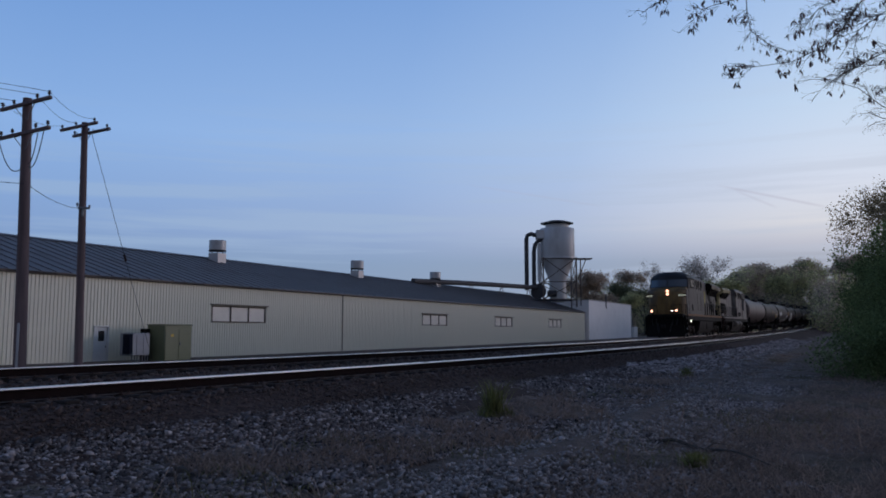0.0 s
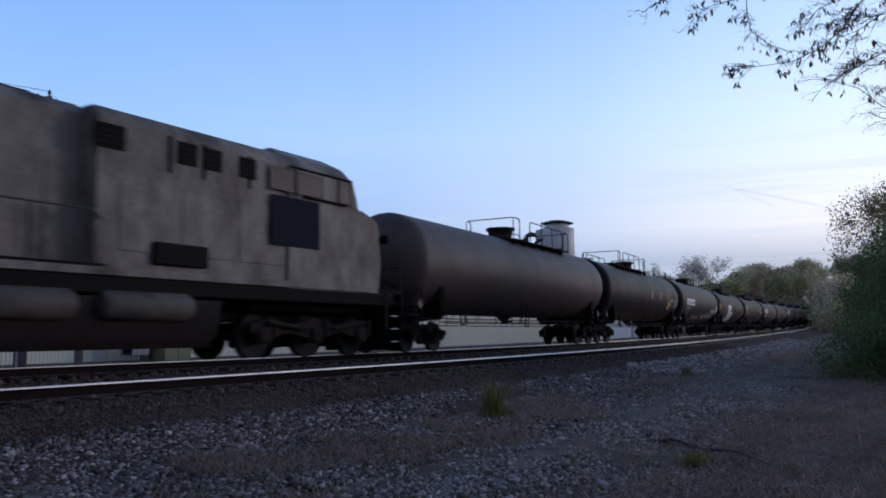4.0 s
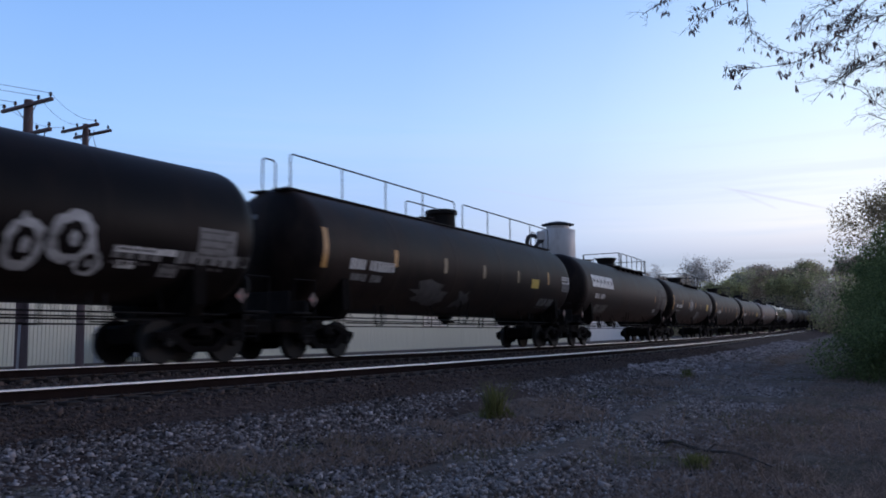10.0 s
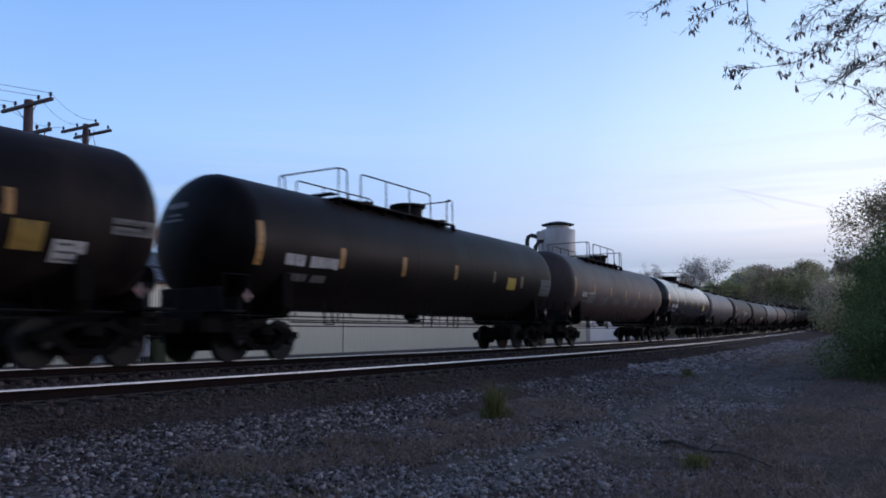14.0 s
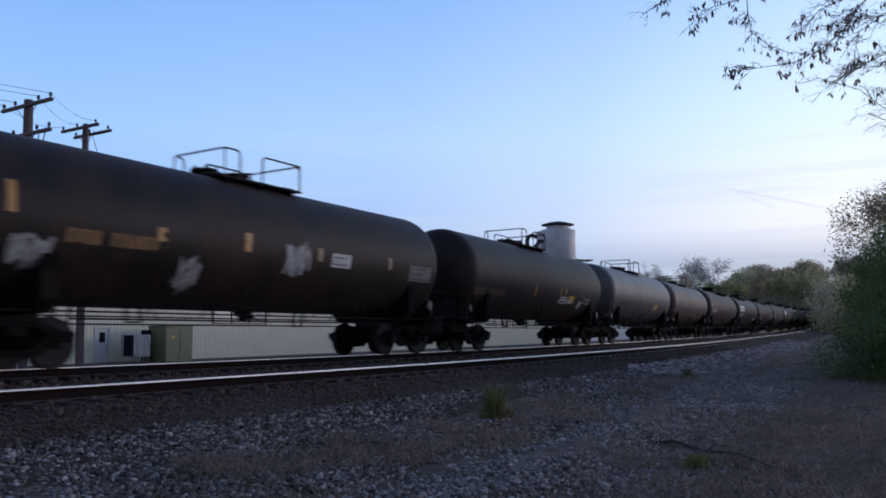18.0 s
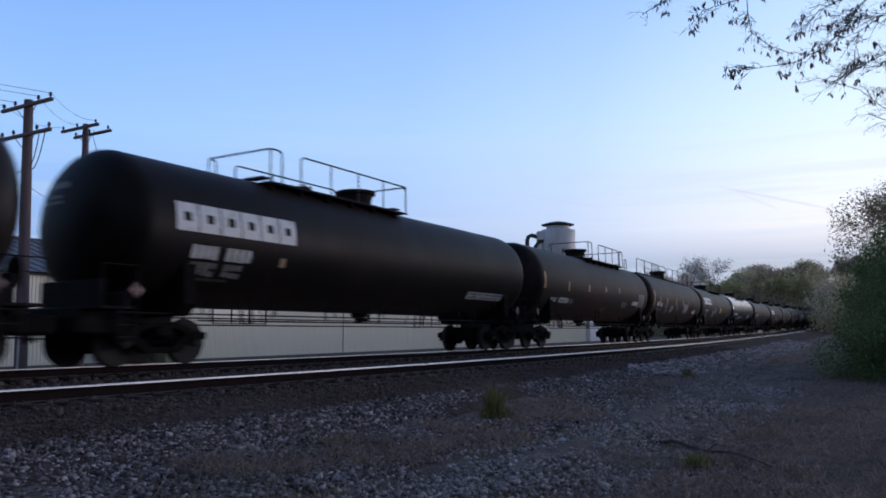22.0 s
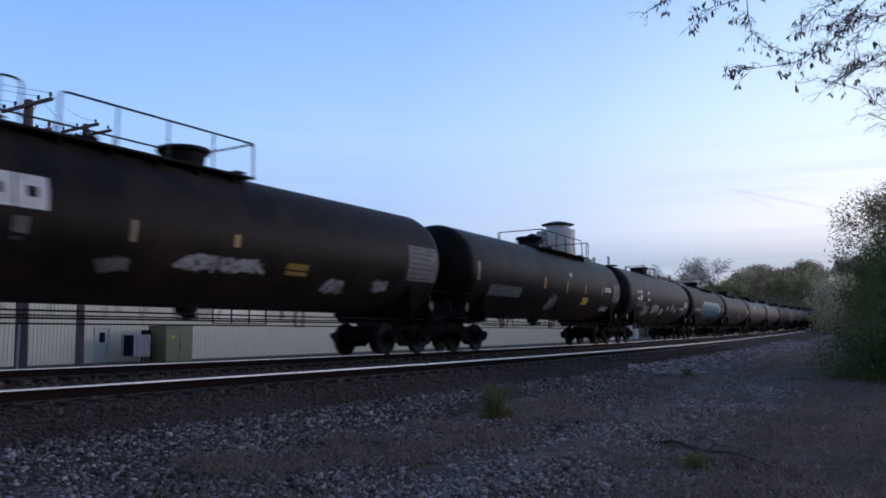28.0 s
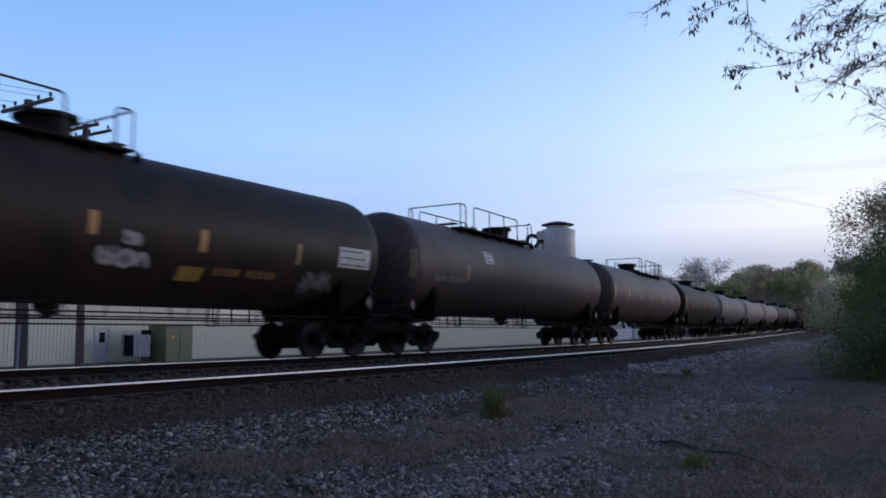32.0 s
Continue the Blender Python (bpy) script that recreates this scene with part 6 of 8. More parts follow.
def make_loco(lead):
    """A wide-nosed six-axle diesel. The cab is at -x; the second unit runs the other way round."""
    L = 22.05
    car = thing("locomotive", "grimy grey and yellow diesel locomotive with lit headlights, leading" if lead else
                "faded beige and yellow diesel locomotive running cab last", "locomotive", "locomotives of the train")
    body = M["loco_grey"] if lead else M["loco_grey_pale"]
    yel, dark = M["loco_yellow"], M["loco_dark"]
    h = L / 2
    # frame, walkway, sill stripe
    part("frame", Shape().box((0.2, 0, 1.52), (L - 2.2, 3.02, 0.34), 0.03).box((0, 0, 1.15), (L - 3, 1.2, 0.5), 0.05), dark, car)
    for sy in (-1, 1):
        part("sill_stripe", Shape().box((0.6, sy * 1.527, 1.77), (L - 3.4, 0.03, 0.15), 0.006), M["loco_stripe"] if lead else body, car, "orange stripe along the sill" if lead else "")
        part("walkway", Shape().box((4.9, sy * 1.23, 1.88), (10.6, 0.58, 0.05), 0.01), dark, car)
    # fuel tank, air reservoirs
    poly = [(-1.1, 0.30), (1.1, 0.30), (1.40, 0.60), (1.5, 1.30), (-1.5, 1.30), (-1.40, 0.60)]
    part("fuel_tank", Shape().prism(poly, -3.25, 4.1, "x"), M["fuel"], car, "grimy grey fuel tank")
    if not lead:
        for sy in (-1, 1):
            for x in (-1.35, 1.30):
                part("air_reservoir", Shape().lathe([(x - 1.05, 0.05), (x - 1.02, 0.24), (x - 0.94, 0.29), (x + 0.94, 0.29), (x + 1.02, 0.24), (x + 1.05, 0.05)], "x", 18, (0, sy * 1.46, 1.13)), M["reservoir"], car, "pale cylindrical air reservoir")
            part("fuel_filler", Shape().box((2.9, sy * 1.50, 1.1), (0.5, 0.10, 0.5), 0.03), dark, car)
    else:
        for sy in (-1, 1):
            part("tank_seam", Shape().box((0.3, sy * 1.475, 0.95), (0.05, 0.06, 0.68), 0.01), M["fuel"], car)
    for x in (-6.75, 7.2):
        loco_truck(car, x)
        part("brake_gear", Shape().box((x, 0, 1.22), (4.6, 2.2, 0.18), 0.04), M["truck"], car)
    # nose: flat front, angled corners, sloping top
    def plan(xf, c1, x1, c2, x2, xb, yb):
        half = [(xf, c1), (x1, c2), (x2, yb), (xb, yb)]
        return half + [(x, -y) for x, y in half[::-1]]
    levels = [(1.62, plan(-9.85, 0.62, -9.55, 1.10, -9.05, -8.0, 1.44)), (2.5, plan(-9.92, 0.62, -9.66, 1.10, -9.05, -8.0, 1.44)), (3.42, plan(-9.80, 0.62, -9.58, 1.10, -9.05, -8.0, 1.44)),
              (3.70, plan(-9.50, 0.62, -9.36, 1.10, -9.0, -8.0, 1.44)), (3.93, plan(-8.8, 0.60, -8.65, 1.05, -8.4, -8.0, 1.40))]
    part("nose", loft(levels), M["loco_nose"] if lead else body, car, "blunt nose with angled corners")
    for sy in (-1, 1):
        part("nose_side", Shape().prism([(-9.03, 1.62), (-9.03, 3.40), (-8.95, 3.68), (-8.0, 3.82), (-8.0, 1.62)], sy * 1.40, sy * 1.47), body, car)
    part("nose_door", Shape().box((-9.90, 0.30, 2.55), (0.05, 0.55, 1.45), 0.015), M["loco_nose"] if lead else body, car)
    part("front_platform", Shape().box((-9.76, 0, 1.70), (1.1, 2.7, 0.26), 0.03), dark, car, "black front platform")
    # cab with angled windscreens and a rounded roof
    part("cab", Shape().box((-6.72, 0, 2.80), (2.74, 3.0, 2.36), 0.02), body, car)
    levels = [(3.90, plan(-8.75, 0.5, -8.50, 0.95, -8.12, -5.36, 1.49)), (4.62, plan(-8.42, 0.5, -8.2, 0.95, -7.9, -5.36, 1.46)), (4.96, plan(-8.22, 0.45, -7.98, 0.85, -7.66, -5.36, 1.26)), (5.20, plan(-7.78, 0.35, -7.58, 0.60, -7.3, -5.36, 0.86))]
    part("cab_top", loft(levels), M["loco_roof"] if lead else body, car, "rounded cab roof")
    for sy in (-1, 1):
        part("cab_side", Shape().prism([(-7.98, 3.86), (-7.80, 4.60), (-5.36, 4.62), (-5.36, 3.86)], sy * 1.40, sy * 1.50), body, car)
        lo, hi = [(-8.735, 0.05), (-8.735, 0.5), (-8.49, 0.95), (-8.14, 1.40)], [(-8.465, 0.05), (-8.465, 0.5), (-8.245, 0.95), (-7.96, 1.38)]
        vs = [(x - 0.02, sy * y, 3.99) for x, y in lo] + [(x - 0.02, sy * y, 4.55) for x, y in hi]
        vs += [(x + 0.03, y, z) for x, y, z in vs]
        fs = [(k, k + 1, k + 5, k + 4) for k in range(3)] + [(k + 8, k + 12, k + 13, k + 9) for k in range(3)] + [(k, k + 8, k + 9, k + 1) for k in range(3)] + [(k + 4, k + 5, k + 13, k + 12) for k in range(3)] + [(0, 4, 12, 8), (3, 11, 15, 7)]
        part("windscreen", Shape().add(vs, fs), WINDSCREEN, car, "dark angled windscreen")
        panes = ((-7.55, -7.02), (-6.94, -6.36), (-6.28, -5.84)) if lead else ((-7.75, -7.25), (-6.60, -5.62), (-5.54, -4.72))
        for k, (x0, x1) in enumerate(panes):
            # the lead unit's rear panes carry the glass's pale reflection as colour
            gleam = lead and k > 0
            cw = part("cab_window", Shape().box(((x0 + x1) / 2, sy * 1.506, 4.28), (x1 - x0, 0.03, 0.56), 0.02), M["pane_gleam"] if gleam else GLASS, car, "side window with its pale reflection put into the colour" if gleam else "dark side window")
            for dx in (x0, x1):
                part("window_frame", Shape().box((dx, sy * 1.515, 4.28), (0.05, 0.05, 0.66), 0.01), body, cw)
        part("armrest", Shape().box((-6.7, sy * 1.54, 3.96), (1.7, 0.08, 0.06), 0.015), dark, car)
        part("drip_rail", Shape().box((-6.6, sy * 1.50, 4.65), (2.4, 0.07, 0.05), 0.012), dark, car)
        if lead:
            part("cab_panel", Shape().box((-6.63, sy * 1.49, 2.36), (0.54, 0.06, 0.55), 0.015), dark, car, "black recessed panel")
            part("sandbox_plate", Shape().box((-8.2, sy * 1.47, 2.42), (0.26, 0.03, 0.26), 0.008), M["grey_mark"], car)
        else:
            part("cab_panel", Shape().box((-5.60, sy * 1.506, 3.28), (1.75, 0.03, 1.20), 0.006), M["loco_blue"], car, "dark blue cab panel")
            part("side_hatch", Shape().box((-2.15, sy * 1.50, 2.20), (1.4, 0.10, 0.46), 0.03), dark, car, "black side hatch")
    # lights
    for z in (3.37, 3.61):
        x = -9.82
        part("lamp_housing", Shape().lathe([(0.2, 0.14), (-0.08, 0.14), (-0.08, 0.11), (0.02, 0.10)], "x", 18, (x, -0.20, z), False).box((x + 0.16, -0.20, z), (0.34, 0.26, 0.24), 0.03), dark, car)
        part("headlight", Shape().lathe([(0.0, 0.02), (0.0, 0.10), (0.02, 0.10)], "x", 18, (x - 0.06, -0.20, z)), M["lamp"] if lead else M["galv"], car, "lit round headlight" if lead else "unlit headlight")
    for sy in (-1, 1):
        m = Matrix.Translation((-9.52, sy * 1.22, 3.26)) @ Matrix.Rotation(sy * radians(-18), 4, "Z")
        nb = part("number_board", Shape().box((0, 0, 0), (0.10, 0.62, 0.24), 0.02), dark, car, at=m)
        for k in range(4):
            part("figure_bar", Shape().box((-0.052, -0.21 + k * 0.14, 0), (0.02, 0.10, 0.14), 0.004), M["numboard"] if lead else M["grey_mark"], nb, "dim lit yellow bar" if lead else "")
        part("lamp_housing", Shape().lathe([(0.25, 0.12), (-0.10, 0.12), (-0.10, 0.10), (0.02, 0.09)], "x", 18, (-10.42, sy * 0.92, 2.08), False).box((-10.30, sy * 0.92, 1.98), (0.2, 0.1, 0.3), 0.02), dark, car)
        part("ditch_light", Shape().lathe([(0.0, 0.02), (0.0, 0.085), (0.02, 0.085)], "x", 16, (-10.48, sy * 0.92, 2.08)), M["lamp"] if lead else M["galv"], car, "lit ditch light" if lead else "")
    if lead:
        part("marker_light", Shape().lathe([(-0.03, 0.035), (0.02, 0.045)], "x", 12, (-10.44, -0.60, 2.08)), M["lamp_small"], car, "small lit lamp")
        part("step_light", Shape().lathe([(-0.05, 0.055), (0.02, 0.06)], "y", 12, (-7.14, -1.42, 1.30)), M["lamp_small"], car, "small lit step lamp")
    # pilot with plough, steps
    vee = [(z, [(a_, -1.42), (b_, -0.55), (c_, 0), (b_, 0.55), (a_, 1.42), (a_ + 0.10, 1.42), (b_ + 0.14, 0.5), (b_ + 0.14, -0.5), (a_ + 0.10, -1.42)][::-1]) for z, a_, b_, c_ in ((0.10, -h + 0.72, -h + 0.50, -h + 0.36), (0.55, -h + 0.84, -h + 0.64, -h + 0.54), (1.05, -h + 0.86, -h + 0.70, -h + 0.62))]
    part("snowplough", loft(vee), dark, car, "black pointed snowplough")
    sh = Shape().box((-h + 1.00, 0, 1.28), (0.20, 2.7, 0.62), 0.03)
    for y in (-1.15, -0.75, 0.75, 1.15):
        sh.box((-h + 0.86, y, 1.28), (0.10, 0.06, 0.5), 0.01)
    for y in (-0.95, -0.62, 0.62, 0.95):
        part("jumper_hose", Shape().tube([(-h + 0.86, y, 1.52), (-h + 0.66, y, 1.30), (-h + 0.68, y * 0.9, 0.98)], 0.03, 6), M["hose"], car)
    part("front_railing", Shape().tube([(-h + 0.75, -1.3, 1.85), (-h + 0.75, -1.3, 2.5), (-h + 0.75, -0.55, 2.5), (-h + 0.75, -0.55, 1.85)], 0.022, 6).tube([(-h + 0.75, 1.3, 1.85), (-h + 0.75, 1.3, 2.5), (-h + 0.75, 0.55, 2.5), (-h + 0.75, 0.55, 1.85)], 0.022, 6), dark, car)
    part("pilot", sh, dark, car, "black pilot sheet")
    part("end_sheet", Shape().box((h - 0.75, 0, 1.05), (0.12, 2.9, 1.5), 0.02), M["pilot_red"], car, "dull dark red end sheet")
    for sx in (-1, 1):
        for sy in (-1, 1):
            for k in range(4):
                sp = part("step", Shape().box((sx * (h - 1.35), sy * 1.38, 0.35 + 0.36 * k), (0.62, 0.34, 0.04), 0.01), dark, car)
                if sx < 0 and k < 3:
                    part("step_edge", Shape().box((-h + 1.35, sy * 1.555, 0.35 + 0.36 * k), (0.30, 0.012, 0.035), 0.003), M["white_mark"], sp, "worn white step edge")
            for dx in (-0.33, 0.33):
                part("step_side", Shape().box((sx * (h - 1.35) + dx, sy * 1.38, 1.0), (0.03, 0.36, 1.4), 0.005), dark, car)
                part("grab_rail", Shape().tube([(sx * (h - 1.35) + dx * 1.09, sy * 1.52, 0.75), (sx * (h - 1.35) + dx * 1.09, sy * 1.53, 2.55)], 0.022, 6), dark if lead and sx < 0 else M["grab"], car)
        part("coupler", COUPLER, None, car, at=pose(sx * (h - 0.12), 0, 0.02, 0, 0, 180 if sx > 0 else 0))
        for y in (-0.5, 0.5):
            part("air_hose", Shape().tube([(sx * (h - 0.75), y, 1.15), (sx * (h - 0.45), y, 0.85), (sx * (h - 0.35), y * 0.8, 0.45)], 0.025, 6), M["hose"], car)
    # equipment bay behind the cab: full width, shouldered roof
    bay = [(-1.43, 1.62), (1.43, 1.62), (1.43, 4.74), (1.22, 4.98), (-1.22, 4.98), (-1.43, 4.74)]
    part("equipment_bay", Shape().prism(bay, -h + 5.65, -0.20, "x"), body, car)
    grilles = ((-5.28, -4.71), (-3.50, -2.90), (-1.60, -1.07)) if lead else ((-4.30, -3.78), (-3.26, -2.72), (-2.56, -2.04), (-0.78, -0.10))
    for sy in (-1, 1):
        for x0, x1 in grilles:
            gr = part("intake_grille", Shape().box(((x0 + x1) / 2, sy * 1.435, 4.37), (x1 - x0, 0.05, 0.48), 0.01), dark, car, "black intake grille")
            for k in range(4):
                part("slat", Shape().box(((x0 + x1) / 2, sy * 1.465, 4.20 + 0.115 * k), (x1 - x0 - 0.06, 0.02, 0.03), 0.004), dark, gr)
        for x in (-5.45, -4.1, -2.75, -1.85):
            part("roof_conduit", Shape().tube([(x, sy * 1.45, 4.66), (x, sy * 1.45, 3.9)], 0.03, 6), dark, car)
        for x0, x1, z0, z1 in ((-5.2, -3.8, 2.2, 3.6), (-3.6, -2.2, 2.2, 3.6), (-2.0, -0.7, 2.2, 3.6)):
            part("bay_panel", Shape().box(((x0 + x1) / 2, sy * 1.435, (z0 + z1) / 2), (x1 - x0, 0.03, z1 - z0), 0.01), body, car)
    # engine hood
    hood = Shape().prism([(-0.95, 1.62), (0.95, 1.62), (0.95, 4.82), (0.70, 5.05), (-0.70, 5.05), (-0.95, 4.82)], -0.20, 4.5, "x")
    part("engine_hood", hood, body, car)
    for k in range(5):
        for sy in (-1, 1):
            part("hood_door", Shape().box((0.12 + k * 0.92, sy * 0.95, 3.0), (0.86, 0.04, 2.1), 0.012), body, car, "hinged hood door")
    if lead:
        # the owner's emblem as plain yellow shapes
        rr = random.Random(41)
        top = [(0.12 + 0.29 * k, 4.20 - 0.02 * k + rr.uniform(-0.07, 0.07)) for k in range(13)]
        low = [(3.60 - 0.29 * k, 2.68 + rr.uniform(-0.06, 0.22)) for k in range(13)]
        part("emblem", Shape().prism(low + top, -0.972, -0.980), M["loco_logo"], car, "worn yellow emblem shape")
        for k, (x, z, rx, rz) in enumerate(((0.95, 3.50, 0.28, 0.30), (1.42, 2.86, 0.16, 0.30), (2.05, 3.42, 0.20, 0.34), (2.62, 3.85, 0.10, 0.30), (2.72, 3.05, 0.14, 0.26), (0.42, 2.85, 0.22, 0.20))):
            part("emblem_gap", disc(x, z, rx, rz, -0.981, 15 + k), body, car)
        part("pale_patch", disc(3.75, 3.45, 0.24, 0.40, -0.984, 33), M["wing_tan"], car)
    part("exhaust_stack", Shape().box((2.5, 0, 5.11), (0.9, 0.8, 0.16), 0.05), dark, car, "sooty exhaust stack")
    part("roof_hatch", Shape().box((0.95, 0, 5.10), (0.8, 1.0, 0.12), 0.04), dark, car)
    part("horn", Shape().lathe([(0, 0.05), (0.25, 0.06), (0.4, 0.14)], "x", 12, (-5.6, 0.3, 5.02)).box((-5.4, 0.3, 4.95), (0.3, 0.12, 0.12), 0.02), dark, car)
    # radiator bay under an overhanging wing; the second unit's ends sooner
    e = 0.0 if lead else -0.65
    part("radiator_bay", Shape().prism([(-0.97, 1.62), (0.97, 1.62), (0.97, 3.76), (0.97, 4.3), (-0.97, 4.3), (-0.97, 3.76)], 4.5, 9.95 + e, "x"), body, car)
    wing = [(-1.46, 4.34), (-1.50, 4.62), (-1.28, 4.86), (1.28, 4.86), (1.50, 4.62), (1.46, 4.34), (1.0, 4.20), (-1.0, 4.20)]
    for x0, x1, dz in ((4.42, 7.35, 0.0), (7.38, 10.25 + e, -0.06)):
        part("radiator_wing", Shape().prism([(y, z + dz) for y, z in wing], x0, x1, "x"), M["wing_tan"] if lead else yel, car, "overhanging yellow-tan radiator wing")
    part("wing_end", Shape().prism(wing, 4.36, 4.42, "x"), dark, car)
    for sy in (-1, 1):
        gr = part("radiator_grille", Shape().prism([(sy * 0.98, 3.72), (sy * 1.42, 4.33), (sy * 1.0, 4.33)], 4.5, 9.6 if lead else 8.9, "x"), dark, car, "black sloping radiator grille")
        for k in range(9):
            part("rib", Shape().tube([(4.7 + k * 0.55, sy * 0.99, 3.72), (4.7 + k * 0.55, sy * 1.43, 4.32)], 0.018, 5), dark, gr)
        if lead:
            for x0, x1, z0, z1 in ((5.07, 5.50, 3.34, 3.78), (5.62, 6.58, 2.46, 3.78), (6.75, 7.05, 2.2, 3.30), (7.20, 7.50, 2.2, 3.26), (7.66, 8.02, 2.2, 3.05)):
                part("radiator_door", Shape().box(((x0 + x1) / 2, sy * 0.985, (z0 + z1) / 2), (x1 - x0, 0.05, z1 - z0), 0.012), dark, car, "black louvred door")
            part("end_cabinet", Shape().box((9.1, sy * 0.99, 2.75), (1.3, 0.06, 1.5), 0.015), body, car)
        else:
            for k in range(7):
                part("radiator_door", Shape().box((5.2 + k * 0.54, sy * 0.985, 2.73), (0.25, 0.05, 1.05), 0.012), dark, car, "dark vertical louvre")
            part("hood_end_side", Shape().prism([(sy * 0.97, 1.9), (sy * 1.0, 1.9), (sy * 1.0, 4.2), (sy * 0.97, 4.2)], 9.35 + e, 10.0 + e, "x"), yel, car, "yellow hood end")
    part("end_hood_panel", Shape().box((9.99 + e, 0, 3.0), (0.08, 1.9, 2.4), 0.03), yel, car, "yellow end of the hood")
    for z in (3.9, 4.1):
        part("rear_lamp", Shape().lathe([(0, 0.12), (0.06, 0.12)], "x", 14, (10.03 + e, 0.0, z)), M["galv"], car)
    part("rear_lamp_panel", Shape().box((10.04 + e, 0.62, 3.75), (0.05, 0.28, 0.9), 0.02), dark, car)
    part("walkway_box", Shape().box((10.35 + e, 0.0, 2.2), (0.35, 1.6, 0.7), 0.04), dark, car)
    # walkway handrails
    rail_mat = dark if lead else M["handrail"]
    for sy in (-1, 1):
        for k in range(9):
            x = -0.1 + k * 1.22
            part("railing_post", Shape().tube([(x, sy * 1.49, 1.80), (x, sy * 1.49, 2.90)], 0.032, 6), rail_mat, car)
        part("handrail", Shape().tube([(-0.3, sy * 1.47, 2.75), (-0.1, sy * 1.49, 2.90), (9.66, sy * 1.49, 2.90), (9.9, sy * 1.49, 2.70)], 0.022, 6), M["handrail"], car)
    for y in (-1.2, -0.4, 0.4, 1.2):
        part("end_post", Shape().tube([(h - 0.8, y, 1.7), (h - 0.8, y, 2.85)], 0.022, 6), M["handrail"], car)
    part("end_railing", Shape().tube([(h - 0.8, -1.2, 2.85), (h - 0.8, 1.2, 2.85)], 0.022, 6), M["handrail"], car)
    return car


def make_locos():
    lead = make_loco(True)
    MOVING.append((lead, (52.6 + 74.65) / 2, 6.9))
    second = make_loco(False)
    turn = Matrix.Rotation(math.pi, 4, "Z")
    for o in second.children:
        o.matrix_basis = turn @ o.matrix_basis
    MOVING.append((second, (74.65 + 96.6) / 2, 6.9))
    tail = copy_thing(second, Matrix())
    tagged(tail, "pale grey and yellow locomotive pushing at the train's end", "locomotive", "locomotives of the train")
    MOVING.append((tail, 859.0, 6.9))


# ---- factory: u runs along its front wall, away from the camera; n is out towards the line ----
BT = 1.1042
B0 = Vector((0.0, 90.46, 0.0))
BU = Vector((math.cos(BT), math.sin(BT), 0))
BN = Vector((math.sin(BT), -math.cos(BT), 0))
BM = Matrix(((BU.x, -BN.x, 0, B0.x), (BU.y, -BN.y, 0, B0.y), (0, 0, 1, 0), (0, 0, 0, 1)))   # local y is into the building
ZB, ZE, ZR, DEP = -1.35, 3.97, 7.18, 10.0
U0, U1 = -86, 55
WINDOWS = [(-37, -31), (-5, 1), (15, 21), (36, 42)]


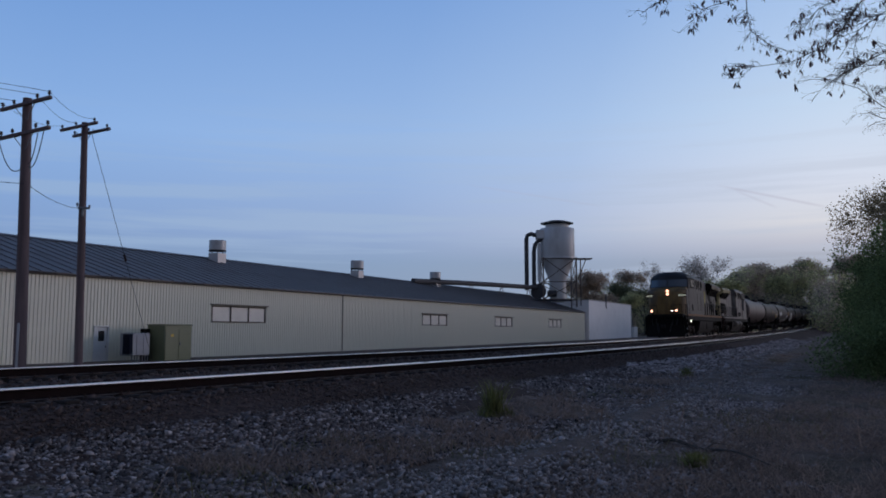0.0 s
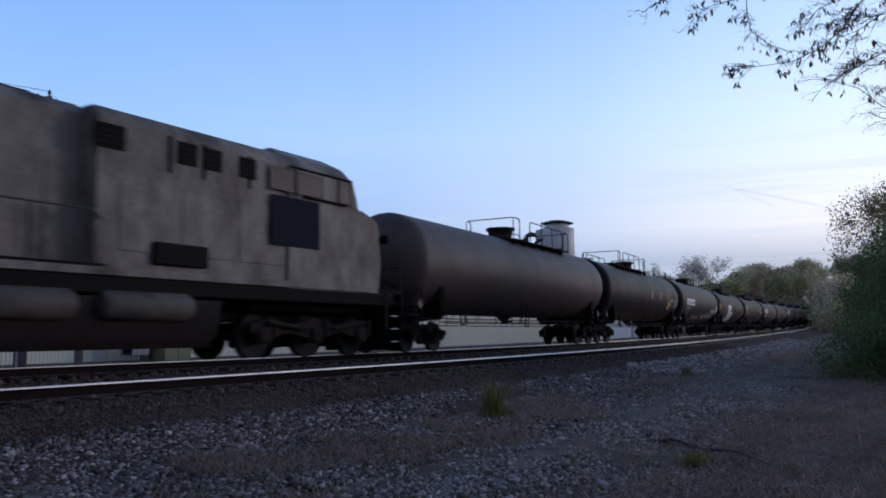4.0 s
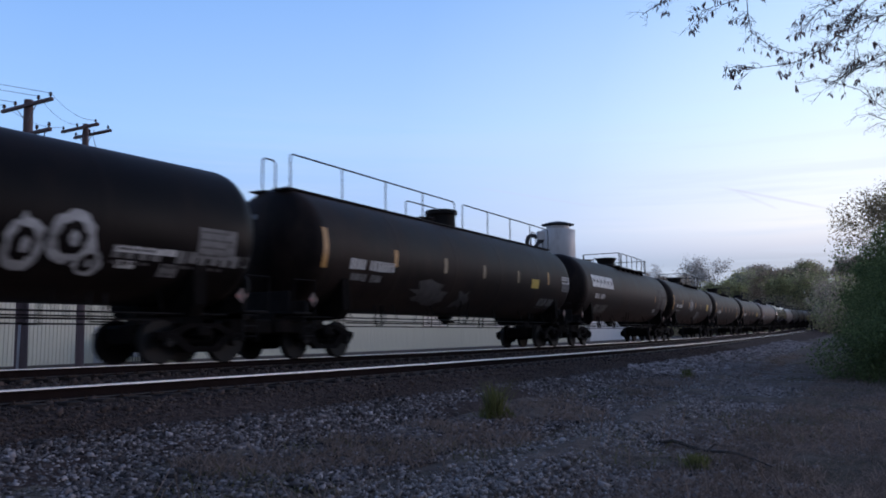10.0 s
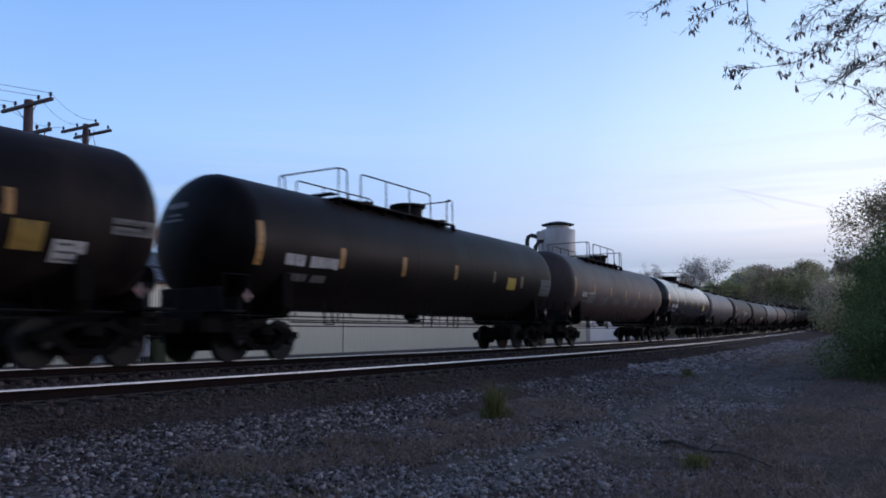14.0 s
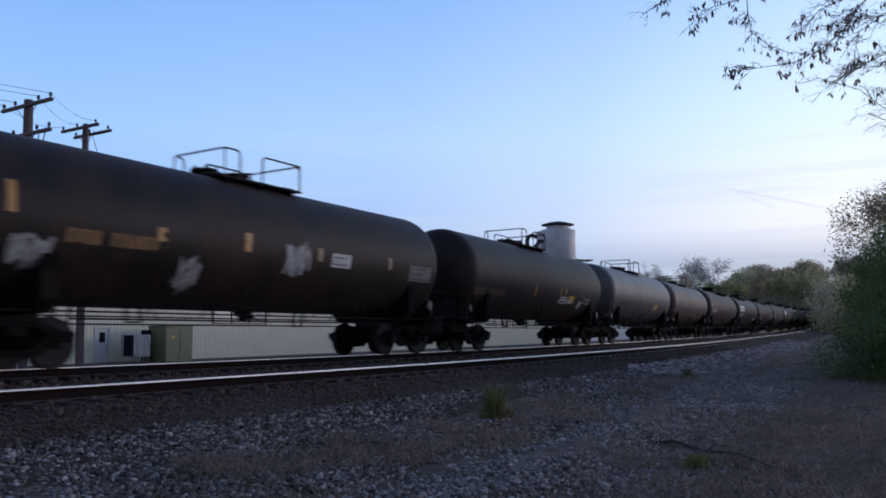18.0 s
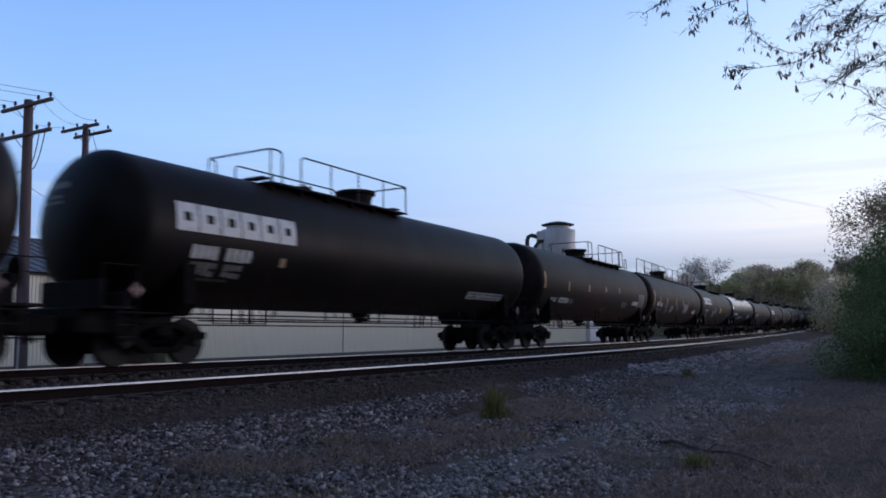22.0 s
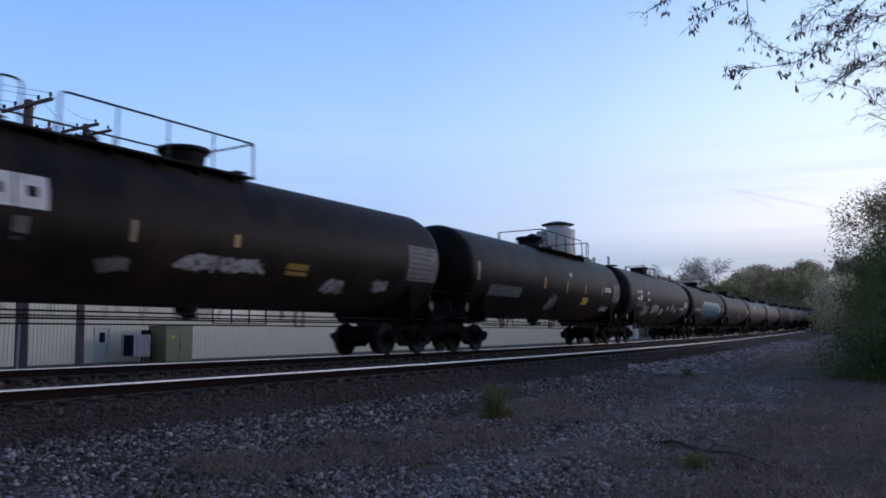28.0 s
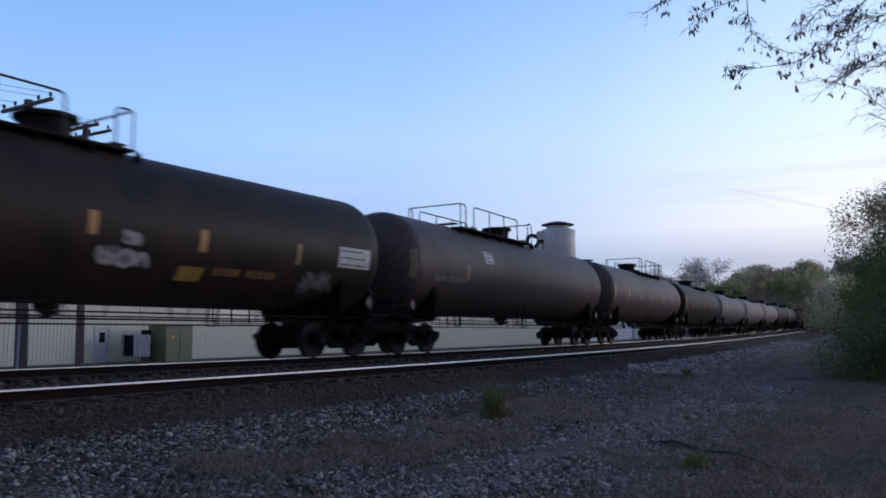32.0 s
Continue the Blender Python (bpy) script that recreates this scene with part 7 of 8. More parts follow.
def make_factory():
    fac = thing("factory_building", "long low cream metal-sided factory with grey roof", "factory", at=BM)

    def ribbed(w, z0, z1, nm):
        """A sheet of siding with trapezoid ribs."""
        pts = [(0, 0.0)]
        nrib = 4
        p = w / nrib
        for k in range(nrib):
            x = k * p
            pts += [(x + p * 0.55, 0), (x + p * 0.65, -0.035), (x + p * 0.85, -0.035), (x + p * 0.95, 0)]
        pts.append((w, 0))
        poly = pts + [(w, 0.12), (0, 0.12)]
        return Shape().prism(poly, z0, z1, "z").mesh(nm, M["wall"], smooth=False)
    full = ribbed(1.0, ZB, ZE, "siding_panel")
    low = ribbed(1.0, ZB, 1.33, "siding_panel")
    high = ribbed(1.0, 2.55, ZE, "siding_panel")
    door_u = -47
    for u in range(U0, U1):
        if any(a_ <= u < b_ for a_, b_ in WINDOWS):
            part("siding_panel", low, None, fac, at=pose(u, 0, 0))
            part("siding_panel", high, None, fac, at=pose(u, 0, 0))
        elif u == door_u:
            part("siding_panel", ribbed(1.0, 0.95, ZE, "siding_panel"), None, fac, at=pose(u, 0, 0))
        else:
            part("siding_panel", full, None, fac, at=pose(u, 0, 0))
    part("eave_trim", Shape().box(((U0 + U1) / 2, -0.10, ZE + 0.02), (U1 - U0 + 0.4, 0.30, 0.14), 0.02), M["trim"], fac, "dark brown eave gutter")
    part("base_trim", Shape().box(((U0 + U1) / 2, -0.02, ZB + 0.1), (U1 - U0, 0.10, 0.22), 0.01), M["trim"], fac)
    part("downpipe", Shape().tube([(-20.3, -0.06, ZE), (-20.3, -0.06, ZB)], 0.035, 8), M["frame"], fac, "dark downpipe")
    part("downpipe", Shape().tube([(-62, -0.10, ZE), (-62, -0.10, ZB)], 0.06, 8), M["trim"], fac, "dark downpipe")
    # end walls, back wall, roof
    gable = [(0.12, ZB), (0.12, ZE), (DEP, ZR - 0.1), (2 * DEP, ZE), (2 * DEP, ZB)]
    for u in (U0, U1 - 0.2):
        part("end_wall", Shape().prism(gable, u, u + 0.2, "x"), M["wall"], fac)
    part("back_wall", Shape().box(((U0 + U1) / 2, 2 * DEP, (ZB + ZE) / 2), (U1 - U0, 0.15, ZE - ZB)), M["wall"], fac)
    for sgn in (1, -1):
        y0, y1 = (-0.25, DEP) if sgn > 0 else (2 * DEP + 0.25, DEP)
        nu = 47
        w = (U1 - U0) / nu
        sl = Vector((0, y1 - y0, ZR - ZE)).normalized()
        sh = Shape().prism([(y0, ZE + 0.09), (y1, ZR), (y1, ZR - 0.10), (y0, ZE - 0.01)], 0, w - 0.01, "x")
        for k in range(3):
            x = w * k / 3 + 0.03
            sh.prism([(y0, ZE + 0.09), (y1, ZR), (y1, ZR + 0.06), (y0, ZE + 0.15)], x, x + 0.05, "x")
        sh = sh.mesh("roof_sheet", M["roof"], smooth=False)
        for k in range(nu):
            part("roof_sheet", sh, None, fac, at=pose(U0 + k * w, 0, 0))
    part("ridge_cap", Shape().prism([(DEP - 0.35, ZR - 0.05), (DEP, ZR + 0.1), (DEP + 0.35, ZR - 0.05), (DEP, ZR - 0.08)], U0, U1, "x"), M["roof"], fac)
    # windows: three panes painted white
    for a_, b_ in WINDOWS:
        zc, hh = 1.94, 1.22
        fr = Shape().box(((a_ + b_) / 2, 0.02, 1.33 + 0.05), (b_ - a_, 0.20, 0.08), 0.01).box(((a_ + b_) / 2, 0.02, 2.55 - 0.05), (b_ - a_, 0.20, 0.08), 0.01)
        for k in range(4):
            fr.box((a_ + 0.05 + (b_ - a_ - 0.1) * k / 3, 0.02, zc), (0.07, 0.16, hh), 0.01)
        win = part("window", fr, M["frame"], fac, "three-light window painted white")
        for k in range(3):
            x0 = a_ + 0.1 + (b_ - a_ - 0.2) * k / 3
            pane = Shape().box((x0 + (b_ - a_ - 0.2) / 6, 0.05, zc), ((b_ - a_ - 0.3) / 3, 0.03, hh - 0.15), 0.005)
            for j in range(3):
                pane.box((x0 + (b_ - a_ - 0.2) / 6, 0.03, zc - 0.3 + 0.3 * j), ((b_ - a_ - 0.4) / 3, 0.02, 0.02))
            part("pane", pane, M["win_white"], win, "white-painted panes")
        part("window_hood", Shape().box(((a_ + b_) / 2, -0.10, 2.62), (b_ - a_ + 0.3, 0.18, 0.07), 0.01), M["frame"], fac)
    # door
    dr = part("door", Shape().box((door_u + 0.5, 0.03, -0.18), (0.94, 0.06, 2.26), 0.01), M["door"], fac, "pale grey door with a dark pane")
    part("door_pane", Shape().box((door_u + 0.55, -0.01, 0.40), (0.42, 0.03, 0.62), 0.005), GLASS, dr)
    part("door_handle", Shape().box((door_u + 0.88, -0.03, -0.25), (0.04, 0.06, 0.14), 0.01), M["iron"], dr)
    part("door_frame", Shape().box((door_u + 0.5, -0.02, 0.98), (1.12, 0.14, 0.08), 0.01).box((door_u - 0.02, -0.02, -0.18), (0.07, 0.14, 2.3), 0.01).box((door_u + 1.02, -0.02, -0.18), (0.07, 0.14, 2.3), 0.01), M["door"], fac)
    # white block at the far end
    blk = thing("white_block_building", "plain white flat-roofed block joined to the factory's end", "building", at=BM)
    part("wall", Shape().box((71, 4.6, 2.4), (30.5, 10.4, 7.5)), M["white_wall"], blk)
    part("parapet", Shape().box((71, 4.6, 6.2), (30.7, 10.6, 0.14), 0.02), M["galv"], blk)
    part("vent_pipe", Shape().tube([(66.5, -0.75, 7.6), (66.5, -0.75, 5.3), (66.3, -0.9, 5.0)], 0.10, 8), M["duct"], blk, "thin upright vent pipe")
    part("drain_pipe", Shape().tube([(86.5, 0.2, 6.1), (86.5, -0.7, 6.0), (86.5, -0.72, -1.2)], 0.08, 8), M["galv"], blk)
    shed = thing("meter_box", "small pale box beside the white block", "utility box", at=BM)
    part("box", Shape().box((91, 0.5, 0.2), (3.0, 2.0, 3.0), 0.05), M["door"], shed)
    # roof vents on the ridge
    for u, big in ((-26.8, 1), (-4.0, 1), (15.5, 0.9), (-66, 1)):
        v = thing("roof_ventilator", "round galvanised roof ventilator on a boxed curb", "roof vent", "roof vents", at=BM @ pose(u, DEP - 1.0, ZR - 0.36))
        part("curb", Shape().box((0, 0, 0.28), (1.1, 1.1, 0.95), 0.03), M["galv"], v)
        sh = Shape().lathe([(0.92, 0.62), (0.94, 0.78), (1.0, 0.78), (1.0, 0.55)], "z", 24)
        for k in range(8):
            t = 0.785 * k
            sh.box((0.66 * math.cos(t), 0.66 * math.sin(t), 0.85), (0.05, 0.05, 0.25))
        part("collar", sh, M["duct"], v)
        part("drum", Shape().lathe([(1.02, 0.70), (1.05, 0.74), (1.85, 0.74), (1.9, 0.70), (1.92, 0.1)], "z", 28), M["galv"], v)


def make_silo():
    s = thing("dust_collector_silo", "grey steel cyclone dust collector on a braced frame above the roof", "silo", at=BM @ pose(48.4, 2.6, 0, 0, 0, -math.degrees(BT)))
    part("drum", Shape().lathe([(13.0, 2.80), (13.2, 2.92), (18.0, 2.92), (18.1, 2.85), (18.15, 2.0), (18.8, 1.95)], "z", 40), M["silo"], s, "grey cylindrical drum")
    part("seam_band", Shape().lathe([(12.9, 2.90), (12.9, 3.06), (13.2, 3.06), (13.2, 2.90)], "z", 40), M["silo"], s)
    part("cone", Shape().lathe([(12.95, 2.82), (9.0, 1.35), (8.9, 1.35)], "z", 40), M["silo"], s, "conical hopper")
    part("hopper_outlet", Shape().lathe([(9.0, 1.40), (6.2, 1.40), (5.6, 0.9)], "z", 32), M["silo"], s)
    part("cowl", Shape().lathe([(18.95, 2.75), (19.05, 2.8), (19.45, 1.4), (19.6, 0.2)], "z", 36), M["duct"], s, "shallow dark conical rain cowl")
    for k in range(8):
        t = 0.785 * k
        part("cowl_strut", Shape().tube([(1.95 * math.cos(t), 1.95 * math.sin(t), 18.7), (2.2 * math.cos(t), 2.2 * math.sin(t), 19.1)], 0.06, 6), M["duct"], s)
    legs = [(sx * 2.75, sy * 2.75) for sx in (-1, 1) for sy in (-1, 1)]
    zl = [4.6, 4.6, 4.6, 4.6]
    for x, y in legs:
        part("leg", Shape().box((x, y, 8.85), (0.22, 0.22, 8.3), 0.02), M["brace"], s)
    for (x, y), (x2, y2) in ((legs[0], legs[1]), (legs[0], legs[2]), (legs[3], legs[1]), (legs[3], legs[2])):
        for z0, z1 in ((6.0, 8.9), (8.9, 12.9)):
            part("cross_brace", Shape().tube([(x, y, z0), (x2, y2, z1)], 0.07, 6), M["brace"], s)
            part("cross_brace", Shape().tube([(x2, y2, z0), (x, y, z1)], 0.07, 6), M["brace"], s)
        for z in (8.9, 12.8, 6.0):
            part("girt", Shape().tube([(x, y, z), (x2, y2, z)], 0.09, 6), M["brace"], s)
    part("platform", Shape().box((4.1, -1.0, 12.85), (2.9, 2.2, 0.16), 0.02), M["brace"], s)
    part("platform_brace", Shape().tube([(3.0, -1.6, 8.9), (4.6, -1.6, 12.8)], 0.08, 6), M["brace"], s)
    part("platform_post", Shape().box((3.6, -1.8, 8.9), (0.18, 0.18, 7.9), 0.02), M["brace"], s)
    part("ladder", ladder(Shape(), 2.1, 2.6, -2.85, 4.9, 12.8, 18), M["brace"], s)
    part("riser_duct", Shape().tube([(-5.3, -0.6, 7.6), (-5.3, -0.6, 16.3), (-5.1, -0.6, 16.9), (-4.6, -0.6, 17.15), (-2.4, -0.6, 16.6)], 0.36, 14), M["duct"], s, "dark curved riser duct")
    part("riser_duct", Shape().tube([(-4.1, -1.0, 7.6), (-4.1, -1.0, 14.0), (-3.9, -1.0, 15.2), (-3.3, -1.0, 16.0), (-2.4, -1.0, 16.4)], 0.36, 14), M["duct"], s, "dark curved riser duct")
    part("riser_duct", Shape().tube([(-3.2, -1.2, 9.0), (-3.2, -1.2, 15.5)], 0.34, 14), M["silo"], s)
    part("inlet_box", Shape().box((-2.5, -0.8, 17.0), (2.4, 1.8, 1.5), 0.08), M["silo"], s)
    part("fan_housing", Shape().lathe([(-0.8, 0.4), (-0.75, 1.25), (0.75, 1.25), (0.8, 0.4)], "y", 24, (-3.4, -1.0, 7.4)), M["duct"], s, "dark round fan housing")
    part("fan_base", Shape().box((-1.6, -1.2, 5.9), (7.2, 1.5, 0.3), 0.03), M["duct"], s)
    part("motor", Shape().tube([(-1.9, -1.2, 7.0), (-0.4, -1.2, 7.0)], 0.55, 14), M["duct"], s)
    duct = thing("suction_duct", "long dark suction duct lying across the factory roof", "duct", at=BM)
    part("pipe", Shape().tube([(46.0, 5.2, 8.0), (32, 6.6, 7.75), (20, 8.0, 7.5), (10, 9.4, 7.2)], 0.36, 14), M["duct"], duct)
    for t in (0.1, 0.35, 0.6, 0.85):
        x, y, zp = 46 - 36 * t, 5.2 + 4.2 * t, 8.0 - 0.8 * t
        zr = ZE + (ZR - ZE) * y / DEP
        part("support", Shape().tube([(x, y - 0.5, zr), (x, y, zp)], 0.07, 6), M["brace"], duct)
        part("support", Shape().tube([(x, y + 0.5, zr + 0.1), (x, y, zp)], 0.07, 6), M["brace"], duct)


def make_boxes():
    gz = -1.30
    b = thing("transformer_cabinet", "olive green steel transformer cabinet on a concrete pad", "utility cabinet", at=BM @ pose(-43.05, -2.2, gz))
    part("body", Shape().box((0, 0, 1.22), (2.3, 1.5, 2.30), 0.04), M["green_box"], b)
    part("lid", Shape().box((0, 0, 2.39), (2.4, 1.6, 0.07), 0.02), M["green_box"], b)
    part("door", Shape().box((-0.56, -0.765, 1.15), (1.08, 0.03, 1.95), 0.01), M["green_box"], b)
    part("door", Shape().box((0.56, -0.765, 1.15), (1.08, 0.03, 1.95), 0.01), M["green_box"], b)
    part("latch", Shape().box((0.10, -0.80, 1.2), (0.05, 0.06, 0.22), 0.01), M["iron"], b)
    part("warning_label", Shape().box((-0.55, -0.785, 1.72), (0.22, 0.006, 0.16)), M["yellow_pale"], b)
    part("pad", Shape().box((0, 0, 0.04), (2.7, 1.9, 0.10), 0.02), M["white_wall"], b)
    b = thing("electrical_cabinet", "blue-grey ventilated electrical cabinet on short legs", "utility cabinet", at=BM @ pose(-45.75, -1.9, gz))
    part("body", Shape().box((0.18, 0, 1.20), (1.30, 1.1, 1.35), 0.03), M["blue_box"], b)
    part("side_box", Shape().box((-0.58, -0.25, 1.22), (0.24, 0.6, 1.2), 0.02), M["loco_blue"], b, "dark blue side box")
    for k in range(2):
        part("panel_door", Shape().box((0.05 + 0.52 * k, -0.57, 1.2), (0.48, 0.03, 1.15), 0.01), M["blue_box"], b)
    sh = Shape()
    for k in range(7):
        sh.tube([(-0.4 + 0.2 * k, -0.45, 0.0), (-0.4 + 0.2 * k, -0.45, 0.55)], 0.035, 6)
    part("conduits", sh, M["iron"], b, "row of vertical conduits")
    part("dark_box", Shape().box((1.25, 0.3, 1.1), (0.35, 0.5, 2.1), 0.02), M["loco_dark"], b, "tall dark box")


# ---- utility poles ----
def catenary(a_, b_, sag, n=12):
    a_, b_ = Vector(a_), Vector(b_)
    return [a_.lerp(b_, t / n) - Vector((0, 0, 4 * sag * (t / n) * (1 - t / n))) for t in range(n + 1)]


def insulator(sh, p):
    return sh.lathe([(0, 0.02), (0.06, 0.02), (0.07, 0.055), (0.10, 0.055), (0.12, 0.035), (0.14, 0.05), (0.17, 0.045), (0.19, 0.01)], "z", 10, p)


def make_poles():
    d = Vector((0.85, -0.53, 0)).normalized()      # along the cross-arms, as they lie in plan
    a_ = thing("utility_pole", "tall leaning wooden utility pole with two cross-arms and looped cables", "utility pole", "utility poles", at=pose(-13.14, 25.0, -1.05))
    part("shaft", Shape().tube([(0, 0, -0.4), (-0.08, 0, 3), (-0.16, 0, 6), (-0.24, 0, 9.2)], [0.20, 0.185, 0.165, 0.14], 14), M["pole"], a_)
    tips = []
    for z, off in ((8.98, 0.22), (8.02, 0.12)):
        c = Vector((-0.22, -0.16, z))
        arm = Matrix.Translation(c) @ Matrix.Rotation(math.atan2(d.y, d.x), 4, "Z")
        part("cross_arm", Shape().box((0, 0, 0), (2.8, 0.11, 0.11), 0.015), M["pole"], a_, at=arm)
        br = Shape()
        for sx in (-0.55, 0.55):
            p = arm @ Vector((sx, 0, -0.04))
            br.tube([p, c + Vector((0.02, 0.06, -0.55))], 0.015, 5)
        part("arm_brace", br, M["iron"], a_)
        for sx in (-1.3, -0.65, 0.65, 1.3):
            p = arm @ Vector((sx, 0, 0.05))
            part("insulator", insulator(Shape(), p), M["insulator"], a_)
            tips.append(p + Vector((-13.14, 25.0, -1.05 + 0.15)))
    for q0, q1, sag in (((0.62, -0.55, 8.0), (0.0, -0.15, 6.95), 0.40), ((-1.35, 0.45, 7.95), (-0.25, -0.12, 6.90), 0.45), ((0.36, -0.4, 7.97), (-0.02, -0.15, 7.05), 0.25)):
        part("jumper_cable", Shape().tube(catenary(q0, q1, sag), 0.016, 5), M["cable"], a_, "looped black jumper cable")
    part("ground_plate", Shape().box((-0.02, -0.2, 1.2), (0.08, 0.03, 1.6), 0.01), M["galv"], a_)
    b_ = thing("utility_pole", "straight wooden utility pole with a double cross-arm", "utility pole", "utility poles", at=pose(-15.40, 34.0, -1.1))
    part("shaft", Shape().tube([(0, 0, -0.4), (-0.12, 0, 5), (-0.24, 0, 10.85)], [0.18, 0.165, 0.13], 14), M["pole"], b_)
    tb = []
    for dy, dz in ((-0.18, 0.0), (0.18, -0.16)):
        arm = Matrix.Translation((-0.22 + dy, dy * 1.2, 10.62 + dz)) @ Matrix.Rotation(math.atan2(d.y, d.x), 4, "Z")
        part("cross_arm", Shape().box((0, 0, 0), (2.6, 0.12, 0.12), 0.015), M["pole"], b_, at=arm)
        for sx in (-1.2, -0.2, 1.1):
            p = arm @ Vector((sx, 0, 0.05))
            part("insulator", insulator(Shape(), p), M["insulator"], b_)
            tb.append(p + Vector((-15.40, 34.0, -1.1 + 0.15)))
    br = Shape()
    for sx in (-0.6, 0.6):
        br.tube([(-0.22 + d.x * sx, d.y * sx, 10.5), (-0.2, 0, 9.85)], 0.015, 5)
    part("arm_brace", br, M["iron"], b_)
    hw = Shape().box((-0.02, -0.2, 7.05), (0.5, 0.10, 0.10), 0.02).box((-0.05, -0.2, 6.85), (0.1, 0.1, 0.35), 0.02)
    insulator(hw, (0.22, -0.2, 7.0))
    insulator(hw, (-0.3, -0.2, 7.1))
    part("cable_bracket", hw, M["iron"], b_)
    wires = thing("overhead_wires", "thin dark overhead wires strung between the poles", "wire")
    for i, j in ((0, 0), (2, 1), (3, 2)):
        part("wire", Shape().tube(catenary(tips[i], tb[j], 0.25), 0.008, 4), M["cable"], wires)
    for i in (0, 1, 2, 3):
        part("wire", Shape().tube(catenary(tips[i], tips[i] + Vector((-20, -14, 1.5)), 0.3), 0.008, 4), M["cable"], wires)
    part("wire", Shape().tube(catenary((-13.2, 24.9, 5.35), (-15.5, 33.9, 5.95), 0.2), 0.010, 4), M["cable"], wires)
    part("wire", Shape().tube(catenary((-13.2, 24.9, 5.35), (-33.2, 12.9, 6.0), 0.3), 0.010, 4), M["cable"], wires)
    g = thing("guy_wire", "slanting guy wire with an insulator behind the pole", "wire")
    p0, p1 = Vector((-15.4, 34.1, 9.4)), Vector((-16.4, 45.5, -1.1))
    part("wire", Shape().tube([p0, p1], 0.012, 5), M["cable"], g)
    q = p0.lerp(p1, 0.47)
    part("strain_insulator", Shape().tube([q, p0.lerp(p1, 0.495)], 0.06, 8), M["insulator"], g)


# ---- plants ----
def leaf_cloud(centres, n_each, spread, size, squash=1.0, seed=1, hang=False):
    """Many small leaf blades scattered round the given centres."""
    rg = np.random.default_rng(seed)
    c = np.repeat(np.asarray(centres, float), n_each, axis=0)
    n = len(c)
    p = c + np.clip(rg.normal(0, 1, (n, 3)), -1.4, 1.4) * np.asarray(spread) * np.array([1, 1, squash])
    a1 = rg.normal(0, 1, (n, 3))
    if hang:
        a1 = a1 * 0.35 + np.array([0, 0, -1.0])
    a1 /= np.linalg.norm(a1, axis=1)[:, None]
    a2 = np.cross(a1, rg.normal(0, 1, (n, 3)))
    a2 /= np.linalg.norm(a2, axis=1)[:, None] + 1e-9
    L = size * rg.uniform(0.6, 1.4, n)[:, None]
    W = L * (0.17 if hang else 0.30)
    v = np.stack([p, p + a1 * L * 0.5 + a2 * W, p + a1 * L, p + a1 * L * 0.5 - a2 * W], 1)
    f = np.arange(4 * n).reshape(n, 4)
    return v.reshape(-1, 3), f


def branches(root, direction, length, radius, depth, rr, out, tips, spread=0.55, gravity=0.0, kids=3, wob=0.12):
    """Tapered forking limbs; out gathers (points, radii), tips the ends."""
    pts, rs = [Vector(root)], [radius]
    d = Vector(direction).normalized()
    n = 4
    for k in range(n):
        d = (d + Vector((rr.uniform(-wob, wob), rr.uniform(-wob, wob), rr.uniform(-wob, wob) + gravity))).normalized()
        pts.append(pts[-1] + d * length / n)
        rs.append(radius * (1 - 0.5 * (k + 1) / n))
    out.append((pts, rs))
    if depth == 0:
        tips.append(pts[-1])
        tips.append(pts[-2])
        return
    for k in range(kids):
        i = rr.choice((2, 3, 4)) if k else 4
        q = Vector((rr.uniform(-1, 1), rr.uniform(-1, 1), rr.uniform(-0.6, 1))).normalized()
        branches(pts[i], d + q * spread, length * rr.uniform(0.55, 0.8), rs[i] * 0.75, depth - 1, rr, out, tips, spread, gravity, kids, wob)


def wood_mesh(name, out, material, n=5):
    sh = Shape()
    for pts, rs in out:
        sh.tube(pts, rs, n if rs[0] > 0.02 else 3, caps=False)
    return sh.mesh(name, material, tidy=False)


def make_tree(name, label, at, height, crown_mat, seed, leaf=0.35, n_leaf=26, clump=0.8, bare=False, group="", kids=3, depth=4, trunk=0.16, lean=(0, 0)):
    rr = random.Random(seed)
    t = thing(name, label, "tree", group, at=at)
    out, tips = [], []
    branches((0, 0, -0.3), (lean[0], lean[1], 1), height * 0.36, trunk, depth, rr, out, tips, 0.62, 0.03, kids)
    part("trunk", wood_mesh("trunk", out, M["bark"]), None, t)
    v, f = leaf_cloud([tuple(p) for p in tips], n_leaf, clump, leaf, 0.8, seed)
    part("crown", cloud_mesh("crown", v, f, crown_mat), None, t)
    return t


